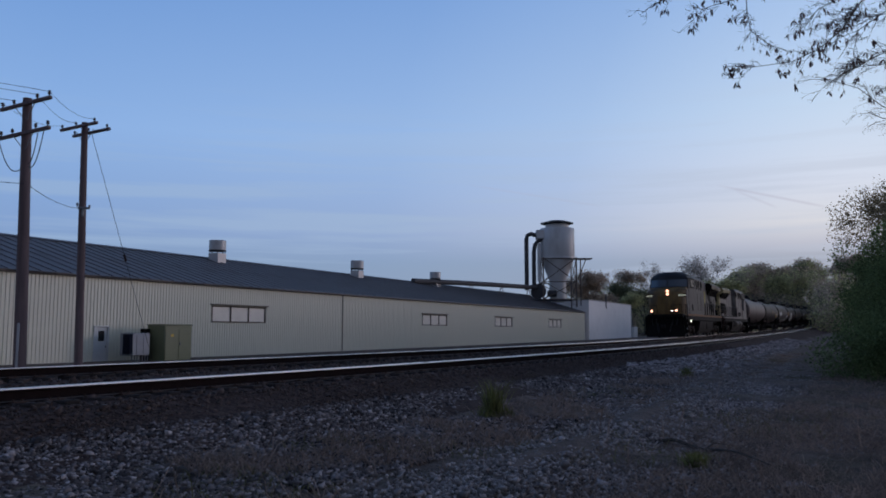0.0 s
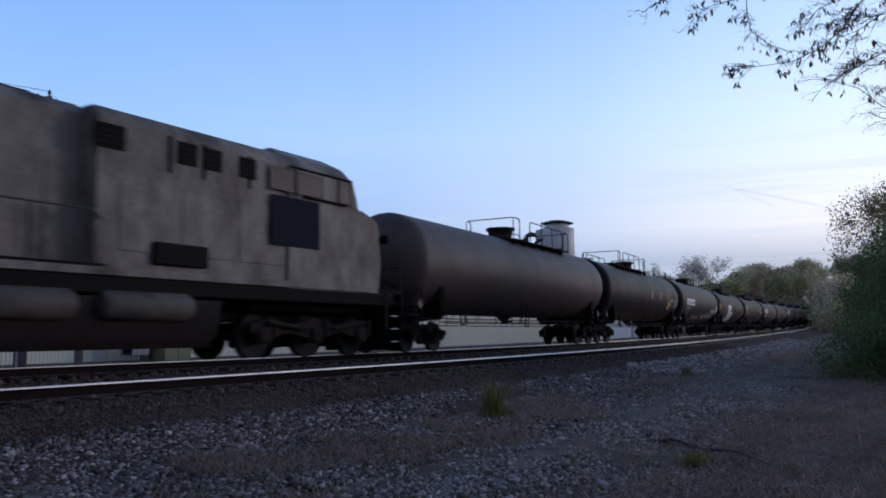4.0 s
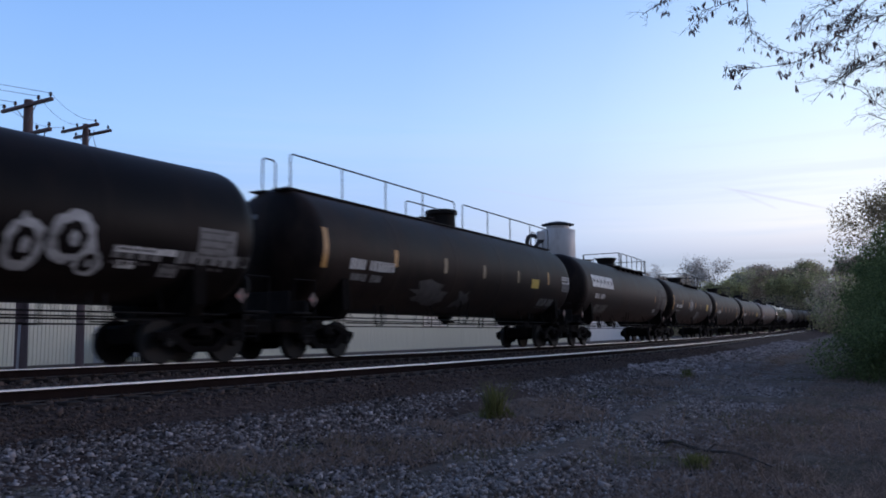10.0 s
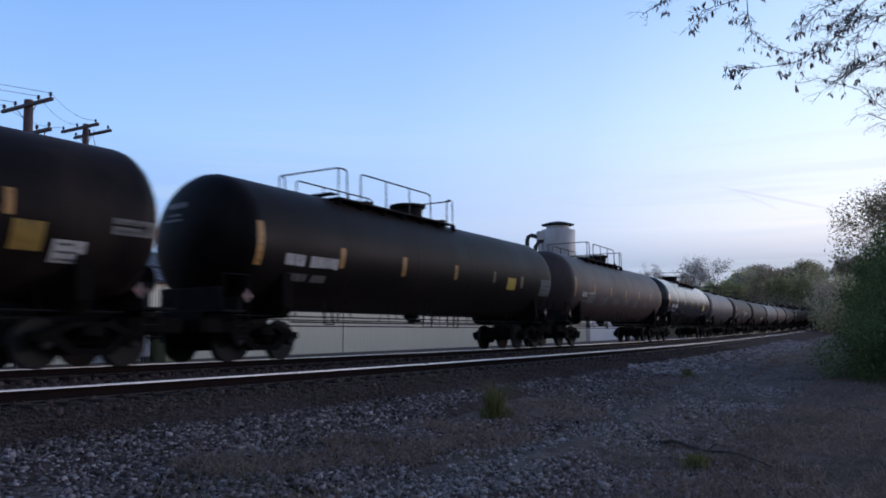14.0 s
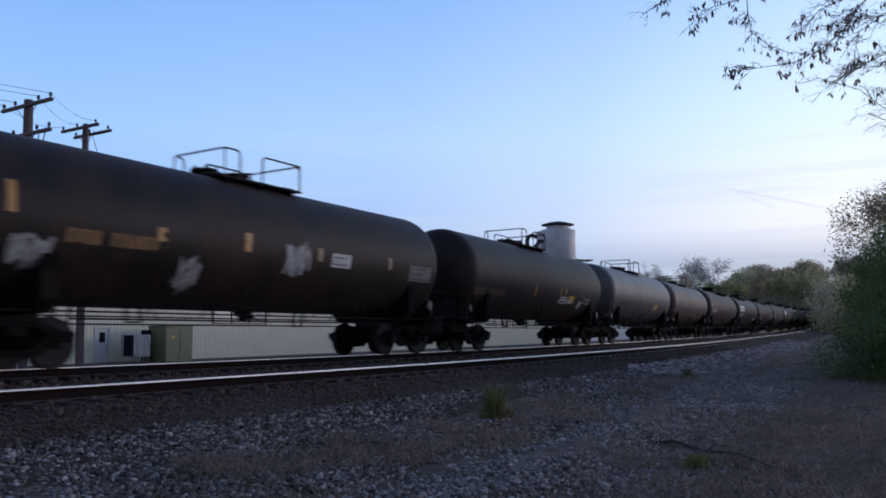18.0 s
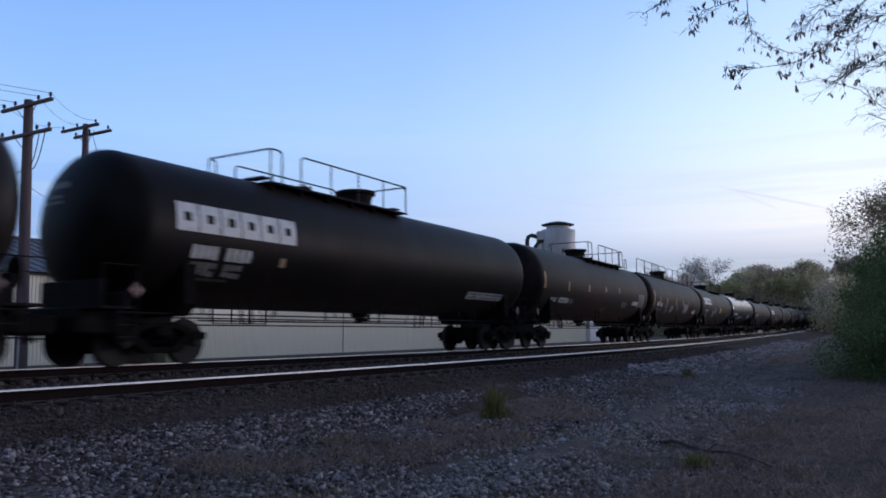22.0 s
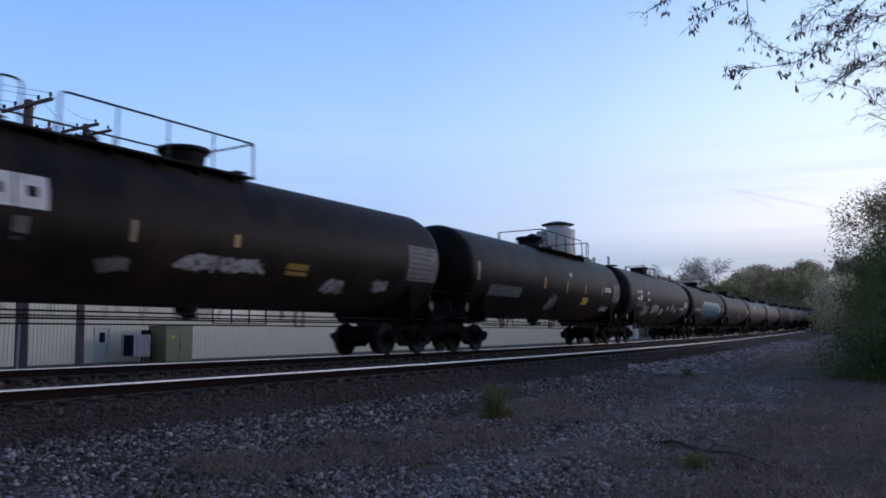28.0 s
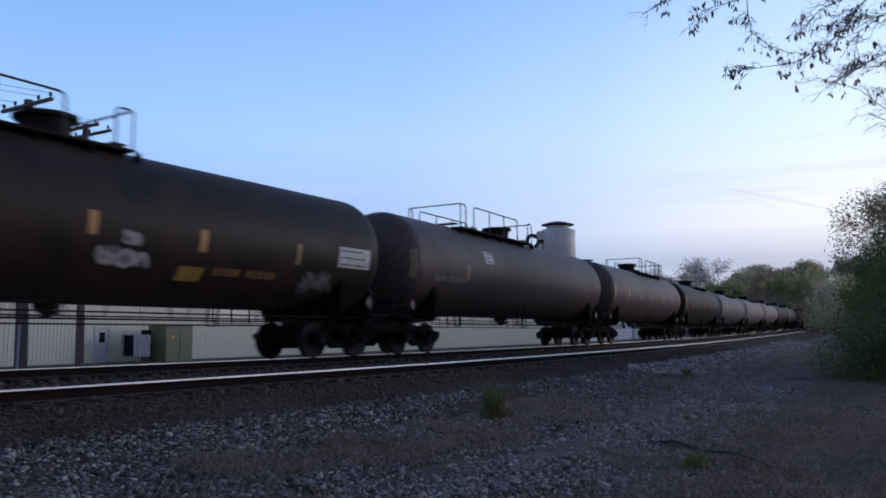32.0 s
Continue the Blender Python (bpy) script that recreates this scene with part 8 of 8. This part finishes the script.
def make_far_woods():
    rr = random.Random(5)
    spec = []
    # clumps behind the factory end, on the rise beyond the line, and beside it
    def pix(px, depth):
        return ((px - 784) / 1409.0) * depth, depth
    rows = [(1040, 210, 13.5, "leaf_brown"), (1062, 205, 14.5, "leaf_brown"), (1085, 215, 13, "leaf_dark"), (1105, 230, 13.5, "leaf_grey"), (1130, 230, 16, "leaf_brown"), (1150, 240, 18, "leaf_grey"),
            (1172, 235, 16, "leaf_brown"), (1195, 250, 18, "leaf_grey"), (1215, 260, 21, "leaf_grey"), (1238, 255, 23, "leaf_grey"), (1262, 260, 24, "leaf_grey"), (1285, 265, 19, "leaf_grey"),
            (1305, 270, 18, "leaf_olive"), (1330, 280, 19, "leaf_brown"), (1352, 290, 20, "leaf_brown"), (1375, 290, 20, "leaf_brown"), (1398, 300, 21, "leaf_olive"), (1140, 200, 11, "leaf_dark"),
            (1120, 190, 9, "leaf_olive"), (1180, 210, 10, "leaf_brown"), (1235, 220, 12, "leaf_olive"), (1268, 225, 13, "leaf_olive"), (1300, 230, 13, "leaf_olive"), (1335, 240, 15, "leaf_brown"), (1365, 245, 15, "leaf_olive"),
            (1395, 250, 15, "leaf_olive"), (1420, 300, 21, "leaf_brown"), (1448, 320, 22, "leaf_olive"), (1480, 330, 22, "leaf_brown"), (1510, 330, 24, "leaf_brown"), (1550, 320, 24, "leaf_olive"), (1590, 320, 24, "leaf_brown")]
    protos = {}
    for i, (px, depth, hgt, mk) in enumerate(rows):
        hgt *= 1.22
        x, y = pix(px, depth)
        z = float(ground_z(np.array([x]), np.array([y]))[0])
        lab = {"leaf_grey": "bare grey-twigged tree on the wooded rise", "leaf_olive": "tree in pale olive spring leaf", "leaf_brown": "brown budding tree at the wood's edge", "leaf_dark": "dark rounded evergreen tree"}[mk]
        key = (mk, i % 3)
        if key not in protos:
            protos[key] = make_tree("tree", lab, pose(x, y, z), 16.0, M[mk], 100 + i, leaf=0.22 if mk == "leaf_grey" else 0.36, n_leaf=14 if mk == "leaf_grey" else 44, clump=0.45 if mk == "leaf_grey" else 0.80, group="wood's edge trees", kids=3, depth=4, trunk=0.22)
            t = protos[key]
            t.scale = (hgt / 16.0,) * 3
            t.rotation_euler = (0, 0, rr.uniform(0, 6.28))
        else:
            t = copy_thing(protos[key], pose(x, y, z, 0, 0, rr.uniform(0, 360)))
            t.scale = (hgt / 16.0,) * 3
            tagged(t, lab, "tree", "wood's edge trees")
    # low undergrowth that fills between them, and woods all round the horizon
    cs = []
    for k in range(900):
        px = rr.uniform(1015, 1640)
        depth = rr.uniform(195, 310)
        x, y = pix(px, depth)
        s, o = off_line(np.array([x]), np.array([y]))
        if abs(o[0] - 2) < 9:
            continue
        cs.append((x, y, float(ground_z(np.array([x]), np.array([y]))[0]) + rr.uniform(0.4, 4.0) + (12.0 * rr.random() if depth > 225 else 3.0 * rr.random())))
    for k in range(160):
        px = rr.uniform(1375, 1500)
        depth = rr.uniform(95, 150)
        x, y = pix(px, depth)
        s, o = off_line(np.array([x]), np.array([y]))
        if o[0] > -9:
            continue
        top = depth * math.tan(radians(5.9) - math.atan((490 + (px - 1375) * 0.35 - 441) / 1409.0))
        cs.append((x, y, max(1.0, rr.uniform(0.45, 1.0) * top)))
    for k in range(420):
        px = rr.uniform(1290, 1620)
        depth = rr.uniform(235, 300)
        x, y = pix(px, depth)
        top = depth * math.tan(radians(5.9) - math.atan((482 + 5 * math.sin(px * 0.06) - 441) / 1409.0))
        cs.append((x, y, max(1.0, rr.uniform(0.15, 1.0) * top)))
    for k in range(200):
        px = rr.uniform(1452, 1540)
        depth = rr.uniform(165, 240)
        x, y = pix(px, depth)
        top = depth * math.tan(radians(5.9) - math.atan((494 + 5 * math.sin(px * 0.07) - 441) / 1409.0))
        cs.append((x, y, max(1.0, rr.uniform(0.1, 1.0) * top)))
    rr.shuffle(cs)
    third = len(cs) // 3
    for mk, part_cs, col in (("leaf_brown", cs[:third], "brown"), ("leaf_dark", cs[third:third + third // 2], "dark")):
        v, f = leaf_cloud(part_cs, 150, 1.9, 0.5, 0.8, 8)
        tagged(new("undergrowth", cloud_mesh("undergrowth", v, f, M[mk])), "tangled " + col + " undergrowth on the wooded rise", "undergrowth", kind="stuff")
    v, f = leaf_cloud(cs[third + third // 2:], 150, 1.9, 0.5, 0.8, 9)
    tagged(new("undergrowth", cloud_mesh("undergrowth", v, f, M["leaf_olive"])), "tangled olive and brown undergrowth along the railway", "undergrowth", kind="stuff")
    cs = []
    for k in range(900):
        t = rr.uniform(0, 2 * math.pi)
        R = rr.uniform(360, 430)
        x, y = R * math.sin(t), R * math.cos(t)
        cs.append((x, y, float(ground_z(np.array([x]), np.array([y]))[0]) + rr.uniform(0, 11)))
    v, f = leaf_cloud(cs, 50, 4.0, 2.6, 0.7, 12)
    tagged(new("distant_woods", cloud_mesh("distant_woods", v, f, M["leaf_brown"])), "distant brown spring woods along the horizon", "woods", kind="stuff")


def make_bushes():
    # dense bush beside the line, and taller trees behind it
    def bush(at, w, hgt, n, seed, label, mk, leaf):
        rr = random.Random(seed)
        t = thing("bush", label, "bush", at=at)
        out, tips = [], []
        for k in range(7):
            branches((rr.uniform(-0.3, 0.3), rr.uniform(-0.3, 0.3), -0.1), (rr.uniform(-0.7, 0.7), rr.uniform(-0.7, 0.7), 1), hgt * 0.4, 0.05, 3, rr, out, tips, 0.6, 0.02, 3)
        part("woody_stem", wood_mesh("woody_stem", out, M["bark"]), None, t)
        cs = [tuple(p) for p in tips]
        for k in range(n):
            a_ = rr.uniform(0, 6.28)
            u = rr.random()
            zz = hgt * u
            rad = w * math.sqrt(max(0.02, 1 - (u * 0.95) ** 2.2)) * rr.uniform(0.55, 1.05) * (1 + 0.22 * math.sin(3 * a_ + seed) * math.sin(5 * u + a_))
            cs.append((rad * math.cos(a_), rad * math.sin(a_), zz))
        v, f = leaf_cloud(cs, 26, 0.22, leaf, 0.9, seed)
        part("foliage", cloud_mesh("foliage", v, f, M[mk]), None, t)
        return t
    bush(pose(15.7, 24.8, -0.85), 3.3, 2.7, 1700, 21, "dense dark green bush beside the gravel track", "leaf_bush", 0.085)
    bush(pose(15.9, 21.6, -0.85), 1.9, 1.9, 700, 22, "low dark green bush in front of taller shrubs", "leaf_bush", 0.085)
    bush(pose(16.6, 26.8, -0.85), 2.5, 4.7, 1700, 24, "tall dense green shrub leaning over the bush", "leaf_bush", 0.085)
    bush(pose(20.5, 33.8, -0.7), 3.1, 6.2, 1900, 23, "tall dull green shrub behind the bush", "leaf_bush", 0.10)
    for i, (x, y, hh, mk) in enumerate(((24.3, 38.0, 8.4, "leaf_tree"), (23.0, 39.5, 5.4, "leaf_bush"), (22.9, 42.0, 4.2, "leaf_bush"), (25.4, 41.0, 9.4, "leaf_tree"), (27.0, 45.0, 10.2, "leaf_tree"))):
        make_tree("tree", "slender spring tree with sparse budding crown", pose(x, y, -0.5), hh, M[mk], 60 + i, leaf=0.12, n_leaf=12, clump=0.32, group="trackside trees", kids=3, depth=5, trunk=0.12)
    for i, (x, y, hh) in enumerate(((122.0, 272.0, 20.5), (129.0, 276.0, 19.0))):
        make_tree("tree", "dark rounded tree at the railway's edge", pose(x, y, 3.5), hh, M["leaf_dark"], 80 + i, leaf=0.40, n_leaf=40, clump=0.9, group="trackside trees", kids=3, depth=4, trunk=0.15)


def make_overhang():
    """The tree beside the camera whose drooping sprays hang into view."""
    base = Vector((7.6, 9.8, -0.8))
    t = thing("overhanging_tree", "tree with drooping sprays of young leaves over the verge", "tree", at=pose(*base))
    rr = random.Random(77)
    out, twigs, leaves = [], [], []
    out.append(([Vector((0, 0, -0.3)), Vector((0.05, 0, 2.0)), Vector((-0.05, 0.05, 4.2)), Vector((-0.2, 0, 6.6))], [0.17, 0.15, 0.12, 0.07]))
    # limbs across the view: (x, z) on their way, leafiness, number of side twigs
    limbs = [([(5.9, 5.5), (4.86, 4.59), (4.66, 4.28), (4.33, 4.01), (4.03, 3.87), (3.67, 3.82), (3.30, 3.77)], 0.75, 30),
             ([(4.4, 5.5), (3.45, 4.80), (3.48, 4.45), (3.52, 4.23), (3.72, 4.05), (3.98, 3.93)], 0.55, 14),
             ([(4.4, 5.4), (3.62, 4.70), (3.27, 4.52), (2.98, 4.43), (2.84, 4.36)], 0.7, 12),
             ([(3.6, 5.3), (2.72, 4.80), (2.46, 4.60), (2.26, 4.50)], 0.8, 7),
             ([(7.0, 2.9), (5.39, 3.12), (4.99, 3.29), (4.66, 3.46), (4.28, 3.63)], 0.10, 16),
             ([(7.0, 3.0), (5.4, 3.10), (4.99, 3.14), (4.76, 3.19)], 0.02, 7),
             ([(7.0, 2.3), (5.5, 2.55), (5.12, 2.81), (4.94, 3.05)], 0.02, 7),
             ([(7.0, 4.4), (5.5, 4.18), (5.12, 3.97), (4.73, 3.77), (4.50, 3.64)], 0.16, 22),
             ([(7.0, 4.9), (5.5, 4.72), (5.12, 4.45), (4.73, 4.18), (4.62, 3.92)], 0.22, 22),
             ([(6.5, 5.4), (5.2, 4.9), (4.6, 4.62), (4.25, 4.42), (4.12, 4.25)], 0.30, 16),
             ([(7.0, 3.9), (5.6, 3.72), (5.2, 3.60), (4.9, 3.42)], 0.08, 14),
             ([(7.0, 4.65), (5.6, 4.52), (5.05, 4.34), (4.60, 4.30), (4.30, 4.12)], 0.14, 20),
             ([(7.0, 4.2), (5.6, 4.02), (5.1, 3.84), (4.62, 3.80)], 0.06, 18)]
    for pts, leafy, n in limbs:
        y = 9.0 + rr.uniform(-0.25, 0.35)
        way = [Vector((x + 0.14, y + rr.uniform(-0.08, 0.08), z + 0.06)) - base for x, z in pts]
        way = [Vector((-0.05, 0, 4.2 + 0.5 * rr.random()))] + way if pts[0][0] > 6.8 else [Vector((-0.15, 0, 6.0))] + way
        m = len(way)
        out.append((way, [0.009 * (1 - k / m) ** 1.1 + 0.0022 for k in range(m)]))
        for k in range(int(n * (1.5 if leafy > 0.4 else 2.2 if pts[0][1] > 4.0 else 1.1))):
            u = rr.uniform(1.1, m - 1.02)
            i = int(u)
            p = way[i].lerp(way[i + 1], u - i)
            back = (way[i + 1] - way[i]).normalized()
            d = back * rr.uniform(0.05, 0.22) + Vector((rr.uniform(-0.12, 0.08), rr.uniform(-0.15, 0.15), rr.uniform(-0.14, 0.12)))
            e_ = p + d * rr.uniform(0.4, 1.2) * (1.0 if leafy > 0.4 else 1.35)
            mm = p.lerp(e_, 0.55) + Vector((rr.uniform(-0.02, 0.02), 0, rr.uniform(0.0, 0.04)))
            twigs.append(([p, mm, e_], [0.0034, 0.0026, 0.0015]))
            for j in range(3):
                q = mm.lerp(e_, rr.random()) + Vector((rr.uniform(-0.13, 0.05), rr.uniform(-0.1, 0.1), rr.uniform(-0.10, 0.08)))
                k_ = mm.lerp(q, 0.5) + Vector((0, 0, rr.uniform(-0.015, 0.02)))
                twigs.append(([mm, k_, q], [0.0018, 0.0015, 0.0011]))
                for _ in range(2):
                    g = k_.lerp(q, rr.random())
                    h_ = g + Vector((rr.uniform(-0.08, 0.04), rr.uniform(-0.06, 0.06), rr.uniform(-0.07, 0.06)))
                    twigs.append(([g, g.lerp(h_, 0.5) + Vector((0, 0, rr.uniform(-0.01, 0.01))), h_], [0.0015, 0.0013, 0.0010]))
                    if rr.random() < 0.012 + leafy * 0.035:
                        leaves.append(tuple(h_))
                if rr.random() < leafy * 0.55:
                    leaves.append(tuple(q))
            if rr.random() < leafy * 0.55:
                leaves.append(tuple(e_))
    part("trunk", wood_mesh("trunk", out, M["twig"], 6), None, t)
    tagged(part("twig_spray", wood_mesh("twig_spray", twigs, M["twig"], 4), None, t), kind="stuff")
    v, f = leaf_cloud(leaves, 4, 0.016, 0.066, 1.0, 33, hang=True)
    part("leaf_spray", cloud_mesh("leaf_spray", v, f, M["leaf_young"]), None, t, "drooping young leaf clusters")
    # the crown above and behind, which shades the verge
    cs = [(rr.uniform(-2.5, 3), rr.uniform(-3.5, 2.5), rr.uniform(5.6, 9.0)) for _ in range(220)]
    cs = [c for c in cs if not (c[0] < 0.8 and c[1] > -2.5 and c[2] < 8.4)]
    v, f = leaf_cloud(cs, 14, 0.3, 0.10, 0.8, 34, hang=True)
    part("crown", cloud_mesh("crown", v, f, M["leaf_young"]), None, t)


def blades(n, s0, s1, o0, o1, height, seed, thresh=-1.0, freq=0.5, lean=0.5):
    rg = np.random.default_rng(seed)
    s = s0 + (s1 - s0) * rg.random(n) ** 1.5
    o = rg.uniform(o0, o1, n)
    x, y, _ = on_line(s, o)
    if thresh > -1:
        k = np.array([noise.noise((a_ * freq, b_ * freq, seed * 1.0)) > thresh for a_, b_ in zip(x, y)])
        x, y = x[k], y[k]
    z = ground_z(x, y) - 0.01
    n = len(x)
    h = height * rg.lognormal(0, 0.4, n)
    p = np.stack([x, y, z], -1)
    t = rg.uniform(0, 6.28, n)
    w = np.stack([np.cos(t), np.sin(t), 0 * t], -1) * 0.006
    d = np.stack([rg.normal(0, lean, n), rg.normal(0, lean, n), np.ones(n)], -1) * h[:, None]
    d2 = d * np.array([1.6, 1.6, 0.85])
    v = np.stack([p - w, p + w, p + d * 0.55 + w * 0.7, p + d * 0.55 - w * 0.7, p + d2], 1)
    i = np.arange(n)[:, None] * 5
    f = np.concatenate([i + np.array([[0, 1, 2]]), i + np.array([[0, 2, 3]]), i + np.array([[3, 2, 4]])])
    return v.reshape(-1, 3), f


def make_verge():
    v, f = blades(130000, -9, 36, 11.9, 20.0, 0.085, 41, -0.45, 0.55, 1.1)
    tagged(new("dry_grass", cloud_mesh("dry_grass", v, f, M["straw"])), "flattened dry straw-coloured grass on the verge", "grass", kind="stuff")
    v, f = blades(34000, -2, 46, 7.5, 9.9, 0.11, 44, 0.0, 0.7, 0.8)
    tagged(new("dry_weeds", cloud_mesh("dry_weeds", v, f, M["weed_brown"])), "brown dead weeds between the gravel banks", "weeds", kind="stuff")
    v, f = blades(30000, -6, 50, 7.6, 17.5, 0.10, 43, 0.16, 0.45, 0.7)
    tagged(new("verge_grass", cloud_mesh("verge_grass", v, f, M["grass"])), "thin green verge grass and weeds", "grass", kind="stuff")
    v, f = blades(60000, -6, 9, 11.2, 18.0, 0.055, 46, -0.5, 1.5, 1.4)
    tagged(new("grass_litter", cloud_mesh("grass_litter", v, f, M["weed_brown"])), "short matted dead grass on bare soil", "grass", kind="stuff")
    v, f = blades(900, -6, 26, 7.8, 15.0, 0.36, 45, -0.1, 0.8, 0.35)
    tagged(new("dead_stalks", cloud_mesh("dead_stalks", v, f, M["weed_brown"])), "thin upright dead weed stalks", "weeds", kind="stuff")
    for k, (x, y, hh, n) in enumerate(((0.86, 13.7, 0.60, 150), (1.1, 13.75, 0.20, 60), (0.72, 13.6, 0.22, 50), (7.7, 25.4, 0.32, 140), (2.83, 9.2, 0.16, 130), (2.95, 9.5, 0.14, 90))):
        rg = np.random.default_rng(70 + k)
        px, py = x + rg.normal(0, 0.07, n), y + rg.normal(0, 0.07, n)
        z = ground_z(px, py)
        h = hh * rg.uniform(0.5, 1.2, n)
        p = np.stack([px, py, z], -1)
        t = rg.uniform(0, 6.28, n)
        w = np.stack([np.cos(t), np.sin(t), 0 * t], -1) * 0.007
        d = np.stack([rg.normal(0, 0.22, n), rg.normal(0, 0.22, n), np.ones(n)], -1) * h[:, None]
        vv = np.stack([p - w, p + w, p + d * 0.6 + w, p + d * 0.6 - w, p + d * np.array([1.5, 1.5, 1.0])], 1)
        i = np.arange(n)[:, None] * 5
        ff = np.concatenate([i + np.array([[0, 1, 2]]), i + np.array([[0, 2, 3]]), i + np.array([[3, 2, 4]])])
        tagged(new("weed_tuft", cloud_mesh("weed_tuft", vv.reshape(-1, 3), ff, M["weed"])), "fresh green weed tuft in the ballast", "weed", "weed tufts")
    st = thing("fallen_branch", "crooked dark fallen branch lying on the verge", "branch", at=pose(3.36, 10.1, 0))
    pts = []
    for k in range(9):
        u = k / 8
        x, y = -0.37 + 0.74 * u, 0.92 - 1.86 * u + 0.35 * math.sin(3.1 * u) + 0.03 * math.sin(9 * u)
        z = float(ground_z(np.array([3.36 + x]), np.array([10.1 + y]))[0])
        pts.append((x, y, z + 0.05 + 0.03 * math.sin(k * 1.3)))
    part("stick", Shape().tube(pts, [0.026, 0.025, 0.024, 0.022, 0.020, 0.018, 0.015, 0.011, 0.006], 8), M["bark"], st)
    part("side_twig", Shape().tube([pts[4], (pts[4][0] + 0.15, pts[4][1] + 0.1, pts[4][2] + 0.07), (pts[4][0] + 0.3, pts[4][1] + 0.12, pts[4][2] + 0.05)], [0.012, 0.008, 0.003], 6), M["bark"], st)


# ---- build ----
make_factory()
make_silo()
make_boxes()
make_poles()
make_locos()
make_train()
make_far_woods()
make_bushes()
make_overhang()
make_verge()
scatter_stones()
near_track = make_track("railway_track", SPACING, Z_RAIL - 0.081, "near railway track with rusty rails and polished tops on dark ties", np.arange(-12, 62, 0.52))
far_track = make_track("railway_track", 0.0, Z_RAIL, "far railway track carrying the train, rusty rails on dark ties", np.arange(-12, 62, 0.52), CAR_CANT)


def motions():
    """The whole train runs along the line at one speed; every wheelset turns with it."""
    times = [0.5 * k for k in range(65)]
    for ob, mid, half in MOVING:
        walk(ob, [(t, car_pose(mid - SPEED * t, half)) for t in times])
    # one turning per wheel size and axle place, shared by all alike wheelsets
    turning = {}
    for ob, _, _ in MOVING:
        for w in ob.children_recursive:
            if w.name.split(".")[0] != "wheelset":
                continue
            x, _, r = w.matrix_basis.translation
            flip = w.parent.matrix_basis.to_3x3()[0][0] < 0
            key = (round(x, 2), round(r, 2), flip)
            if key not in turning:
                step = SPEED / r * (1 if flip else -1) / FPS
                walk(w, [(k / FPS, Matrix.Translation((x, 0, r)) @ Matrix.Rotation(step * k, 4, "Y")) for k in range(0, 32 * FPS + 1)])
                turning[key] = (w.animation_data.action, w.animation_data.action_slot)
            else:
                w.rotation_mode = "QUATERNION"
                w.animation_data_create()
                w.animation_data.action, w.animation_data.action_slot = turning[key]


motions()
